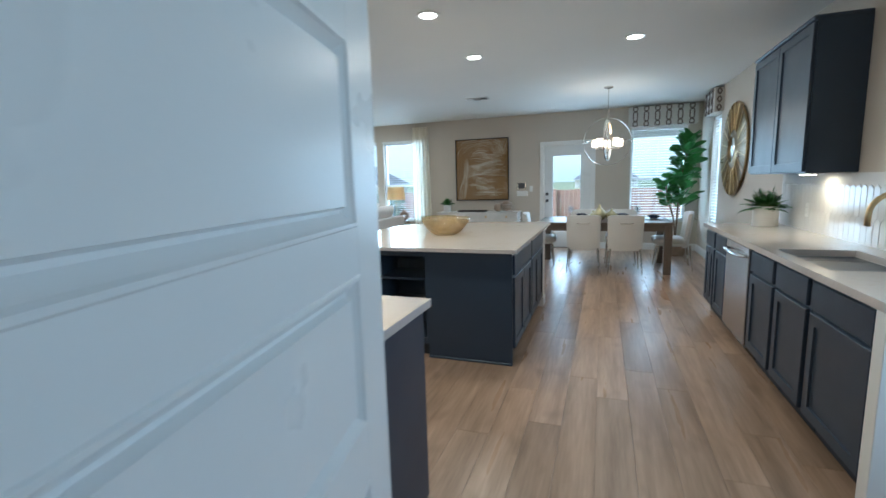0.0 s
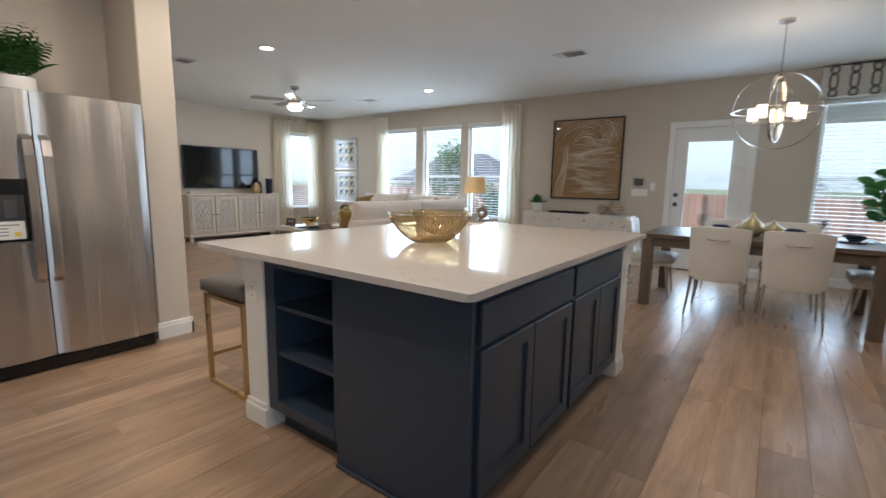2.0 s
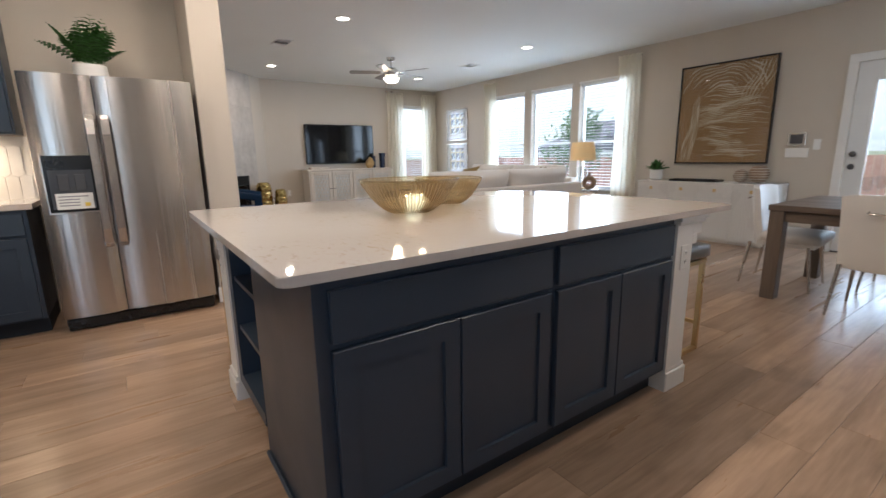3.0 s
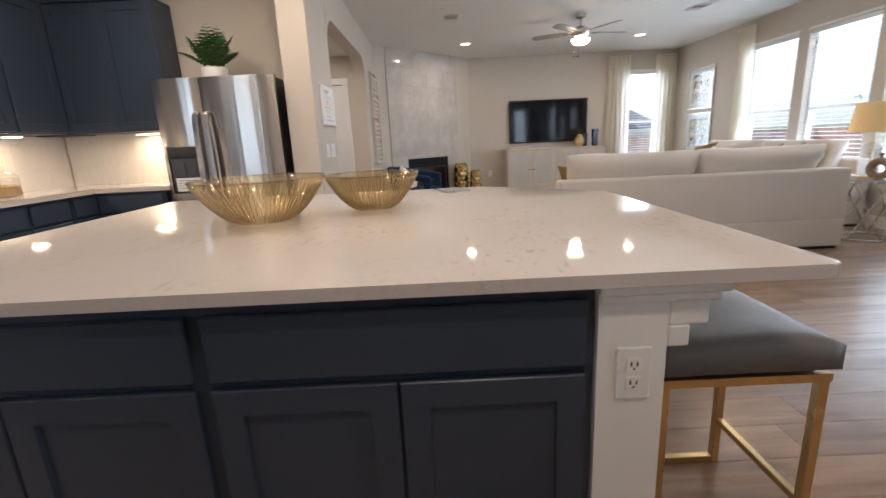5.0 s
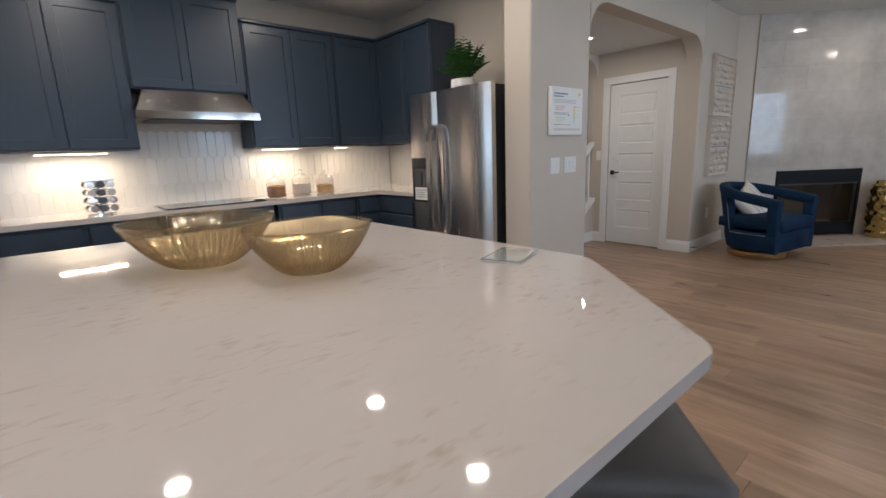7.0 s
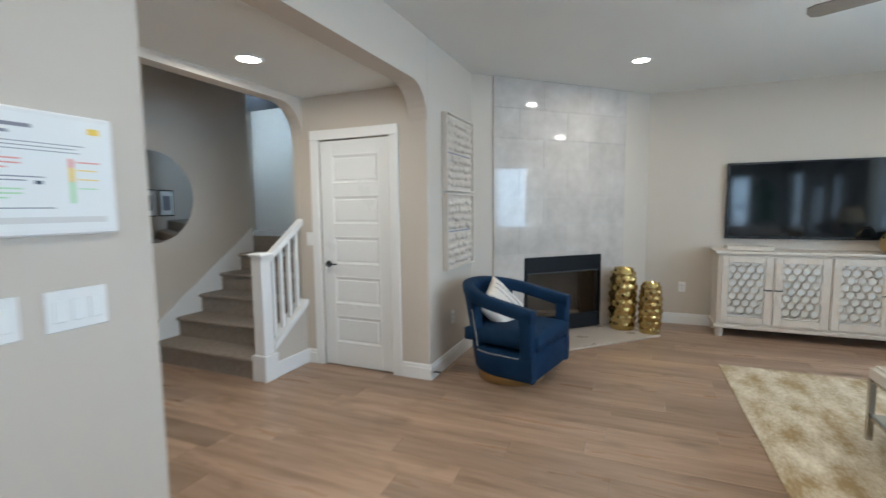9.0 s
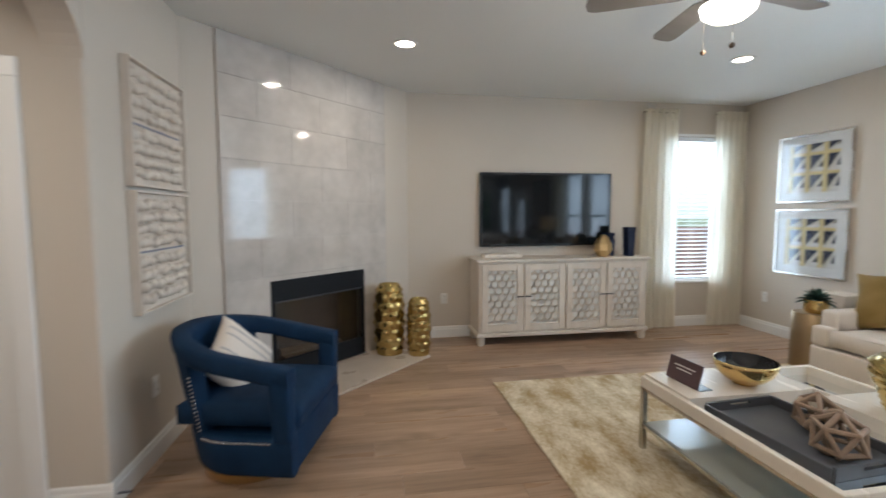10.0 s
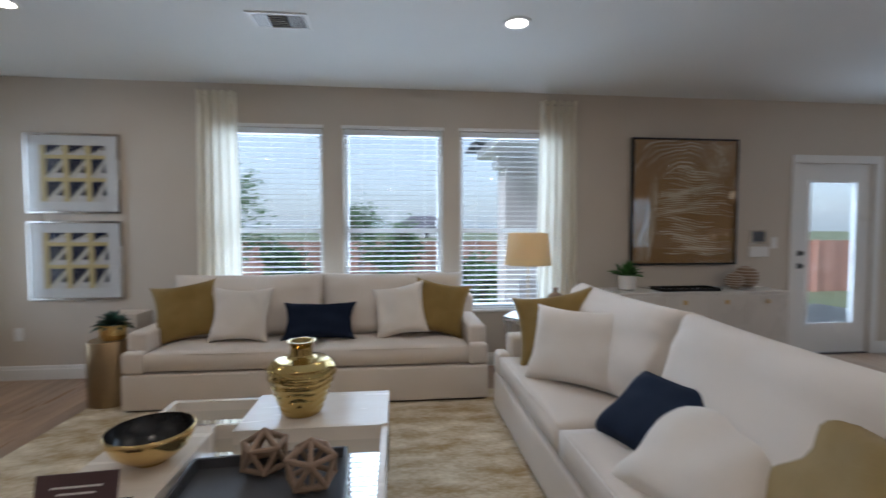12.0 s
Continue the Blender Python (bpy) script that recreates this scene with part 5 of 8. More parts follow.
pillow(-4.11, 8.11, 0.68, 0.66, 0.50, 0.19, PILLOW, IV, 64, -50, 3, 7)
pillow(-4.08, 7.30, 0.57, 0.54, 0.40, 0.22, NAVYCLOTH, NB, 42, -84, 4, 8)
pillow(-4.12, 6.97, 0.555, 0.58, 0.50, 0.20, PILLOW, IV, 32, -80, 8, 9)
pillow(-4.05, 6.60, 0.655, 0.54, 0.52, 0.16, MUSTARD, MU, 58, -112, 0, 10)

rg = thing("area_rug", "mottled gold and cream area rug on the plank floor", "rug")
part("mat", boxes((-7.55, 6.36, 0.001, -4.35, 9.30, 0.014), bevel=0.004), RUG, rg)

# coffee table
ct = thing("coffee_table", "square white coffee table with metal legs and glass shelf", "table", -5.815, 7.52, 0)
H = 0.465
part("rim", boxes((-0.58, -0.58, H - 0.075, 0.58, -0.55, H - 0.012), (-0.58, 0.55, H - 0.075, 0.58, 0.58, H - 0.012), (-0.58, -0.55, H - 0.075, -0.55, 0.55, H - 0.012), (0.55, -0.55, H - 0.075, 0.58, 0.55, H - 0.012), bevel=0.003), TABLEWHITE, ct)
part("well_mirror", boxes((-0.55, -0.55, H - 0.075, 0.55, 0.55, H - 0.065)), MIRROR, ct, "mirrored well bottom")
part("top_slab", boxes((-0.583, -0.55, H - 0.064, -0.22, 0.22, H), bevel=0.003), TABLEWHITE, ct)
part("top_slab", boxes((-0.12, 0.15, H - 0.064, 0.583, 0.583, H), bevel=0.003), TABLEWHITE, ct)
part("well_edge", boxes((-0.22, -0.55, H - 0.065, -0.205, 0.15, H), (-0.55, 0.205, H - 0.065, -0.12, 0.22, H), (-0.12, 0.135, H - 0.065, 0.55, 0.15, H)), TABLEWHITE, ct)
part("glass_shelf", boxes((-0.56, -0.56, 0.165, 0.56, 0.56, 0.175)), FROST, ct)
k = 0.016
for sx in (-1, 1):
    for sy in (-1, 1):
        part("leg", boxes((sx * 0.565 - k, sy * 0.565 - k, 0.014, sx * 0.565 + k, sy * 0.565 + k, H - 0.075), bevel=0.002), NICKEL, ct)
for d in ((-0.55, -0.575, 0.55, -0.555), (-0.55, 0.555, 0.55, 0.575), (-0.575, -0.55, -0.555, 0.55), (0.555, -0.55, 0.575, 0.55)):
    part("shelf_rail", boxes((d[0], d[1], 0.148, d[2], d[3], 0.165)), NICKEL, ct)
    part("top_rail", boxes((d[0], d[1], H - 0.095, d[2], d[3], H - 0.0752)), NICKEL, ct)
ty = thing("serving_tray", "grey rectangular serving tray with cut-out handles in the table well", "tray", -5.69, 7.25, H - 0.065, 4)
part("bottom", boxes((-0.29, -0.20, 0.001, 0.29, 0.20, 0.012)), GREYTRAY, ty)
for d in ((-0.30, -0.215, 0.30, -0.20), (-0.30, 0.20, 0.30, 0.215)):
    part("side", boxes((d[0], d[1], 0.001, d[2], d[3], 0.055), bevel=0.003), GREYTRAY, ty)
for sx in (-1, 1):
    a, b = sorted((sx * 0.29, sx * 0.305))
    part("end", boxes((a, -0.20, 0.001, b, 0.20, 0.03), (a, -0.20, 0.045, b, 0.20, 0.058), (a, -0.20, 0.03, b, -0.06, 0.045), (a, 0.06, 0.03, b, 0.20, 0.045)), GREYTRAY, ty)


def wood_orb(x, y, z, r, seed):
    o = thing("wooden_orb", "open geometric orb of driftwood sticks in the tray", "ornament", x, y, z + r * 0.86, seed * 31, "wooden orbs")
    bm = bmesh.new()
    ic = bmesh.ops.create_icosphere(bm, subdivisions=1, radius=r)
    vs = [v.co.copy() for v in bm.verts]
    es = [(e.verts[0].co.copy(), e.verts[1].co.copy()) for e in bm.edges]
    bm.free()
    for a, b in es:
        part("stick", rod(bmesh.new(), a, b, 0.0105, seg=7), RAWWOOD, o, smooth=50)
    for v in vs:
        bm = bmesh.new()
        bmesh.ops.create_icosphere(bm, subdivisions=1, radius=0.0145, matrix=Matrix.Translation(v))
        part("joint", bm, RAWWOOD, o, smooth=True)


wood_orb(-5.715, 7.38, H - 0.052, 0.092, 1)
wood_orb(-5.51, 7.25, H - 0.052, 0.098, 2)


def hammered(seed, amp=0.035, freq=9):
    return lambda a, h: 1 + amp * noise.noise((math.cos(a) * freq * 0.3, math.sin(a) * freq * 0.3, h * freq * 2.2 + seed))


vz = thing("gold_vase", "hammered shiny gold urn vase on the coffee table", "vase", -5.665, 7.85, H)
prof = [(0, 0.001), (0.092, 0.001), (0.10, 0.012), (0.11, 0.04), (0.13, 0.10), (0.157, 0.165), (0.170, 0.21), (0.162, 0.245), (0.125, 0.27), (0.07, 0.28), (0.056, 0.29), (0.052, 0.33), (0.062, 0.355), (0.068, 0.362), (0.06, 0.362), (0.046, 0.335), (0.046, 0.29), (0.0, 0.25)]
full = []
for (r0, h0), (r1, h1) in zip(prof, prof[1:]):
    for i in range(7):
        full.append((r0 + (r1 - r0) * i / 7, h0 + (h1 - h0) * i / 7))
full.append(prof[-1])
part("body", lathe(full, 56, wobble=lambda a, h: 1 + (0.026 * math.sin(h * 175 + 5 * noise.noise((math.cos(a) * 1.6, math.sin(a) * 1.6, h * 6))) + 0.03 * noise.noise((math.cos(a) * 2, math.sin(a) * 2, h * 30)) if 0.03 < h < 0.27 else 0)), VASEGOLD, vz, smooth=True)
bw = thing("black_bowl", "wide bowl, glossy black inside and gold outside, on the coffee table", "bowl", -6.16, 7.42, H)
part("shell", lathe([(0, 0.001), (0.06, 0.001), (0.062, 0.008), (0.10, 0.028), (0.138, 0.065), (0.154, 0.105), (0.158, 0.132), (0.154, 0.132)], 40), GOLD, bw, smooth=True)
part("lining", lathe([(0.154, 0.1322), (0.150, 0.105), (0.133, 0.068), (0.095, 0.034), (0.05, 0.016), (0, 0.014)], 40), BLACK, bw, "glossy black lining", smooth=True)
sg = thing("tent_card", "plum printed tent card standing on the coffee table", "sign", -6.215, 7.07, H, 4)
bm = boxes((-0.12, -0.002, 0, 0.12, 0.002, 0.13))
part("card", moved(bm, pose(0, 0.0, 0.004, -14)), PLUM, sg)
part("foot", boxes((-0.11, 0.0, 0.001, 0.13, 0.085, 0.004)), BLACK, sg)
for z, l in ((0.085, 0.15), (0.065, 0.11)):
    part("print_bar", moved(boxes((-l / 2, -0.0028, z, l / 2, -0.0022, z + 0.006)), pose(0, 0, 0.004, -14)), TRIM, sg)

# west wall: television and cabinet
tv = thing("television", "large black flat television on the wall", "television", WEST, 7.395, 1.463)
part("bracket", boxes((0.0, -0.2, -0.15, 0.03, 0.2, 0.15)), BLACK, tv)
part("body", boxes((0.02, -0.80, -0.422, 0.055, 0.80, 0.422), bevel=0.005), BLACK, tv)
part("screen", boxes((0.055, -0.775, -0.392, 0.058, 0.775, 0.40)), SCREEN, tv)


def buffet():
    b = thing("sideboard", "whitewashed sideboard with mirrored lattice doors", "sideboard", WEST + 0.02, 7.46, 0)
    W2, D, T = 1.0, 0.44, 0.932
    part("body", boxes((0.02, -W2 + 0.03, 0.13, D - 0.02, W2 - 0.03, T - 0.03)), WHITEWOOD, b)
    part("top", boxes((0, -W2, T - 0.03, D + 0.015, W2, T), bevel=0.006), WHITEWOOD, b)
    part("base_moulding", boxes((0.0, -W2 + 0.005, 0.10, D + 0.008, W2 - 0.005, 0.14), bevel=0.006), WHITEWOOD, b)
    for y in (-W2 + 0.06, W2 - 0.06):
        for x in (0.06, D - 0.05):
            part("foot", lathe([(0, 0), (0.032, 0), (0.042, 0.03), (0.042, 0.10), (0, 0.10)], 14, (x, y, 0)), WHITEWOOD, b, smooth=40)
    w = (2 * W2 - 0.10) / 4
    for i in range(4):
        y0 = -W2 + 0.05 + i * w + 0.008
        y1 = y0 + w - 0.016
        d = part("door", boxes((D - 0.02, y0, 0.16, D, y0 + 0.07, T - 0.05), (D - 0.02, y1 - 0.07, 0.16, D, y1, T - 0.05), (D - 0.02, y0 + 0.07, 0.16, D, y1 - 0.07, 0.235), (D - 0.02, y0 + 0.07, T - 0.12, D, y1 - 0.07, T - 0.05), bevel=0.003), WHITEWOOD, b)
        part("door_mirror", boxes((D - 0.018, y0 + 0.07, 0.235, D - 0.012, y1 - 0.07, T - 0.12)), OLDMIRROR, d, "antiqued mirror door field")
        bm = bmesh.new()
        py0, py1, pz0, pz1 = y0 + 0.07, y1 - 0.07, 0.235, T - 0.12
        nc, nr = 4, 8
        cw, ch = (py1 - py0) / nc, (pz1 - pz0) / nr
        for r in range(nr + 1):
            for c in range(nc + 1):
                cy = py0 + (c + (0.5 if r % 2 else 0)) * cw
                cz = pz0 + r * ch
                ring = []
                for k in range(24):
                    a = 2 * math.pi * k / 24
                    ring.append(Vector((D - 0.006, cy + cw * 0.5 * math.cos(a), cz + ch * 0.62 * math.sin(a))))
                for p, q in zip(ring, ring[1:] + ring[:1]):
                    if py0 <= p.y <= py1 and py0 <= q.y <= py1 and pz0 <= p.z <= pz1 and pz0 <= q.z <= pz1:
                        bar(bm, p, q, 0.010, 0.013)
        part("lattice", bm, WHITEWOOD, d)
        hy = y1 - 0.035 if i % 2 == 0 else y0 + 0.035
        part("handle", rods(((D + 0.012, hy - 0.034, 0.53), (D + 0.012, hy + 0.034, 0.53)), ((D, hy - 0.03, 0.53), (D + 0.012, hy - 0.03, 0.53)), ((D, hy + 0.03, 0.53), (D + 0.012, hy + 0.03, 0.53)), r=0.006, seg=8), DARKSTEEL, d, "dark metal pull")


buffet()
for y, r, h in ((8.27, 0.052, 0.33), (8.07, 0.05, 0.19), (8.12, 0.048, 0.26)):
    v = thing("tall_vase", "square navy glazed vase with fine ribs on the sideboard", "vase", -8.76 + (0.06 if h > 0.3 else -0.02 - 0.1 * (h > 0.2)), y, 0.932, 8, "navy vases")
    n = int(h / 0.02)
    prof = [(0, 0.0)]
    for i in range(n):
        k = 1.414 * r * (0.82 + 0.18 * i / n)
        prof += [(k, i * h / n), (k, (i + 0.8) * h / n), (k * 0.95, (i + 0.82) * h / n), (k * 0.95, (i + 0.99) * h / n)]
    prof += [(r * 1.2, h), (r * 1.1, h * 0.9), (0, h * 0.88)]
    part("body", moved(lathe(prof, 4), pose(0, 0, 0, 0, 0, 45)), NAVYGLAZE, v)
v = thing("faceted_vase", "faceted gold geometric vase on the sideboard", "vase", -8.70, 7.95, 0.932)
part("body", lathe([(0, 0.001), (0.06, 0.001), (0.105, 0.075), (0.098, 0.14), (0.06, 0.215), (0.028, 0.245), (0.022, 0.238), (0, 0.22)], 8), BRUSHGOLD, v)
v = thing("sound_bar", "slim pale box lying on the sideboard", "box", -8.80, 6.80, 0.932)
part("case", boxes((-0.08, -0.21, 0, 0.08, 0.21, 0.045), bevel=0.006), WHITEWOOD, v)


def curtain(x, y, along, w, label="sheer cream curtain panel with pinch pleats", h=2.64, seed=0):
    c = thing("curtain", label, "curtain", group="sheer curtains")
    bm = bmesh.new()
    nu, nz = 64, 14
    grid = []
    for k in range(nz + 1):
        z = 0.015 + (h - 0.015) * k / nz
        t = k / nz
        line = []
        for i in range(nu + 1):
            s = i / nu
            amp = 0.030 * (0.55 + 0.45 * (1 - t)) if t < 0.93 else 0.022
            off = amp * math.sin(2 * math.pi * (5 * s) + seed + 0.7 * (1 - t) * math.sin(3 * s + seed)) + 0.012 * noise.noise((s * 3, t * 2.5, seed))
            u = (s - 0.5) * w * (1 + 0.16 * (1 - t)) + 0.012 * (1 - t) * noise.noise((s * 2, t * 3, seed + 5))
            p = (x + u, y + off, z) if along == "x" else (x + off, y + u, z)
            line.append(bm.verts.new(p))
        grid.append(line)
    for a, b in zip(grid, grid[1:]):
        for i in range(nu):
            bm.faces.new((a[i], a[i + 1], b[i + 1], b[i]))
    part("cloth", bm, SHEER, c, smooth=True)
    n = 5
    for i in range(n):
        u = (i + 0.5) / n * w - w / 2
        q = (x + u, y - 0.03, h - 0.05) if along == "x" else (x + 0.03, y + u, h - 0.05)
        part("pleat", lathe([(0, -0.07), (0.012, -0.06), (0.016, 0.0), (0.020, 0.05), (0, 0.052)], 8, q), SHEER, c, smooth=True)
    if along == "x":
        part("rod", rods(((x - w / 2, y + 0.02, h - 0.03), (x + w / 2, y + 0.02, h - 0.03)), r=0.009), NICKEL, c)
    else:
        part("rod", rods(((x - 0.02, y - w / 2, h - 0.03), (x - 0.02, y + w / 2, h - 0.03)), r=0.009), NICKEL, c)


curtain(-6.825, 9.91, "x", 0.36, seed=1)
curtain(-3.58, 9.91, "x", 0.38, seed=2)
curtain(-8.94, 8.80, "y", 0.44, seed=3)
curtain(-8.94, 9.745, "y", 0.42, seed=4)


def framed_print(z):
    f = thing("framed_print", "framed navy and gold geometric print under glass", "picture", -8.10, NORTH, z, group="framed prints by the corner")
    w, h = 0.40, 0.362
    part("frame", boxes((-w, -0.03, -h, -w + 0.022, -0.002, h), (w - 0.022, -0.03, -h, w, -0.002, h), (-w + 0.022, -0.03, -h, w - 0.022, -0.002, -h + 0.022), (-w + 0.022, -0.03, h - 0.022, w - 0.022, -0.002, h), bevel=0.003), NICKEL, f)
    part("mat_board", boxes((-w + 0.022, -0.016, -h + 0.022, w - 0.022, -0.004, h - 0.022)), PAPER, f)
    aw, ah = 0.275, 0.255

    def patch(name, pts, depth, mat):
        bm = bmesh.new()
        pts = [(max(-aw, min(aw, x)), max(-ah, min(ah, q))) for x, q in pts]
        lo = [bm.verts.new((x, -0.0162, q)) for x, q in pts]
        hi = [bm.verts.new((x, -0.0162 - depth, q)) for x, q in pts]
        bm.faces.new(lo)
        bm.faces.new(hi[::-1])
        for a in range(len(pts)):
            b = (a + 1) % len(pts)
            bm.faces.new((lo[a], lo[b], hi[b], hi[a]))
        part(name, bm, mat, f)
    patch("print_ground", [(-aw, -ah), (aw, -ah), (aw, ah), (-aw, ah)], 0.0008, CERAMIC)
    cw, ch = 0.19, 0.205
    for i in range(3):
        x0 = -aw + 0.045 + i * cw
        for k in range(3):
            z1 = ah - 0.105 + ch - k * ch
            z0 = z1 - ch
            patch("print_shape", [(x0, z1), (x0 + cw * 0.86, z1), (x0, z0 + ch * 0.12)], 0.0016, NAVYGLAZE)
            patch("print_shape", [(x0 + cw * 0.46, z0 + ch * 0.30), (x0 + cw * 0.88, z0 + ch * 0.30), (x0 + cw * 0.88, z0 + ch * 0.80)], 0.0016, NAVYGLAZE if k else DARKWOOD)
            patch("print_band", [(x0 - cw * 0.02, z0 + 0.012), (x0 + cw * 0.22, z0 + 0.012), (x0 + cw * 1.02, z1 - 0.012), (x0 + cw * 0.78, z1 - 0.012)], 0.0022, PRINTSAND)
        patch("print_band", [(x0 - 0.045, -ah), (x0 + 0.004, -ah), (x0 + 0.004, ah), (x0 - 0.045, ah)], 0.0026, PRINTGOLD)
    for k in (0, 1):
        zz = ah - 0.105 - k * ch
        patch("print_band", [(-aw + 0.01, zz - 0.017), (aw, zz - 0.017), (aw, zz + 0.017), (-aw + 0.01, zz + 0.017)], 0.003, PRINTGOLD)
    g = part("glass", boxes((-w + 0.022, -0.024, -h + 0.022, w - 0.022, -0.022, h - 0.022)), CLEAR, f)
    g.visible_shadow = False


framed_print(1.885)
framed_print(1.095)


def relief_panel(z):
    f = thing("relief_panel", "pale framed panel with two bands of knobbly carved relief", "wall art", -6.945, PN, z, 180, "relief panels by the arch")
    w, h = 0.345, 0.335
    part("frame", boxes((-w, -0.05, -h, -w + 0.012, -0.002, h), (w - 0.012, -0.05, -h, w, -0.002, h), (-w + 0.012, -0.05, -h, w - 0.012, -0.002, -h + 0.012), (-w + 0.012, -0.05, h - 0.012, w - 0.012, -0.002, h), bevel=0.002), WHITEWOOD, f)
    part("backing", boxes((-w + 0.012, -0.020, -h + 0.012, w - 0.012, -0.004, h - 0.012)), WHITEWOOD, f)
    part("divider", boxes((-w + 0.06, -0.026, -0.006, w - 0.06, -0.0205, 0.006)), INK, f)
    rnd = random.Random(int(z * 100))
    kinds = []
    for seed in range(3):
        bm = bmesh.new()
        bmesh.ops.create_icosphere(bm, subdivisions=2, radius=1.0)
        for v in bm.verts:
            k = 1 + 0.35 * noise.noise(v.co * 1.6 + Vector((seed * 5, 0, 0)))
            v.co = Vector((v.co.x * 0.042 * k, v.co.y * 0.026, v.co.z * 0.031 * k))
        kinds.append(part("relief_knob", bm, WHITEWOOD, f, smooth=True))
        kinds[-1].matrix_basis = pose(-0.2 + 0.2 * seed, -0.026, 0.055)
    for band in (-1, 1):
        for r in range(4):
            for i in range(7):
                if band == 1 and r == 0 and i in (1, 3, 5):
                    continue
                zz = band * (0.052 + 0.070 * r)
                o = share("relief_knob", rnd.choice(kinds), (0, 0, 0), f)
                o.matrix_basis = pose(-w + 0.085 + i * (2 * w - 0.17) / 6 + rnd.uniform(-0.012, 0.012), -0.022 - rnd.uniform(0, 0.008), zz + rnd.uniform(-0.008, 0.008), 0, rnd.uniform(-35, 35), 0)


relief_panel(1.90)
relief_panel(1.21)

# fireplace
fp = thing("fireplace", "corner gas fireplace with black metal front and dark firebox", "fireplace")
fp.matrix_basis = BREAST
part("firebox", boxes((FB0, -0.40, 0.03, FB1, -0.38, FBT), (FB0 - 0.02, -0.38, 0.03, FB0, 0.002, FBT), (FB1, -0.38, 0.03, FB1 + 0.02, 0.002, FBT), (FB0, -0.38, 0.03, FB1, 0.0, 0.05), (FB0, -0.38, FBT - 0.02, FB1, 0, FBT)), BRICKDARK, fp)
part("front_frame", boxes((FB0, 0.0, FBT - 0.17, FB1, 0.03, FBT), (FB0, 0.0, 0.035, FB0 + 0.03, 0.03, FBT - 0.17), (FB1 - 0.03, 0.0, 0.035, FB1, 0.03, FBT - 0.17), (FB0 + 0.03, 0.0, 0.035, FB1 - 0.03, 0.03, 0.20), bevel=0.003), FIREBLACK, fp)
part("glass_rail", boxes((FB0 + 0.03, 0.0, FBT - 0.185, FB1 - 0.03, 0.02, FBT - 0.171)), DARKSTEEL, fp)
part("fire_glass", boxes((FB0 + 0.03, -0.012, 0.20, FB1 - 0.03, -0.006, FBT - 0.185)), CLEAR, fp)
for i in range(3):
    part("log", moved(rod(bmesh.new(), (FB0 + 0.2, -0.15 - 0.05 * i, 0.14 + 0.05 * (i % 2)), (FB1 - 0.2, -0.18 + 0.04 * i, 0.16), 0.045, 0.035, 10), Matrix()), BARK, fp)
# large tiles over the breast, each its own slab
sur = thing("tile_surround", "glossy grey marble tile surround from hearth to ceiling", "tile surround", kind="structure")
sur.matrix_basis = BREAST
part("tile_bed", boxes((0.25, 0.0, 0.0, FB0 - 0.003, 0.006, CEIL), (FB1 + 0.003, 0.0, 0.0, 1.99, 0.006, CEIL), (FB0 - 0.003, 0.0, FBT + 0.003, FB1 + 0.003, 0.006, CEIL)), GROUT, sur)
part("edge_trim", boxes((0.244, 0.0, 0, 0.25, 0.016, CEIL - 0.001), (1.99, 0.0, 0, 1.996, 0.012, CEIL - 0.001)), STONE, sur)
for r in range(9):
    z0, z1 = r * 0.305, min((r + 1) * 0.305, CEIL) - 0.002
    x = 0.25 - (0.305 if r % 2 else 0)
    while x < 1.99:
        a, b = max(x, 0.25), min(x + 0.61, 1.99) - 0.002
        x += 0.61
        segs = [(a, b, z0, z1)]
        if z0 < FBT:
            segs = []
            if a < FB0:
                segs.append((a, min(b, FB0 - 0.002), z0, z1))
            if b > FB1:
                segs.append((max(a, FB1 + 0.002), b, z0, z1))
            if a < FB1 and b > FB0 and z1 > FBT + 0.03:
                segs.append((max(a, FB0), min(b, FB1), FBT + 0.003, z1))
        for p, q, u, v in segs:
            if q - p > 0.02:
                part("tile", boxes((p, 0.006, u, q, 0.014, v)), TILE, sur)
hs = thing("hearth", "pale stone hearth slab in front of the fireplace", "hearth", kind="structure")
hs.matrix_basis = BREAST
part("slab", boxes((0.30, 0.018, 0.0, 1.98, 0.60, 0.022), bevel=0.004), STONE, hs)


def dimple_vase(x, y, r, h, seed):
    v = thing("floor_vase", "tall gold floor vase with hammered scales on the hearth", "vase", x, y, 0.022, seed * 40, "gold floor vases")
    prof = []
    n = 90
    for i in range(n + 1):
        t = i / n
        k = 0.72 + 0.28 * math.sin(math.pi * min(1, t * 0.75 + 0.15)) if t < 0.93 else 0.80 - (t - 0.93) * 2.0
        prof.append((r * k, h * t + 0.001))
    prof = [(0, 0.001)] + prof + [(r * 0.6, h), (r * 0.58, h * 0.94), (0, h * 0.9)]

    def w(a, z):
        t = z / h
        if t > 0.94 or t < 0.02:
            return 1
        row = math.floor(t * 8)
        f = t * 8 - row
        s = abs(math.sin(4 * a + (math.pi / 2 if row % 2 else 0)))
        return 0.96 + 0.105 * s ** 2.2 * math.sin(math.pi * f ** 1.3)
    part("body", lathe(prof, 80, wobble=w), VASEGOLD, v, smooth=True)


dimple_vase(-8.49, 5.545, 0.155, 0.70, 1)
dimple_vase(-8.40, 5.83, 0.122, 0.56, 2)


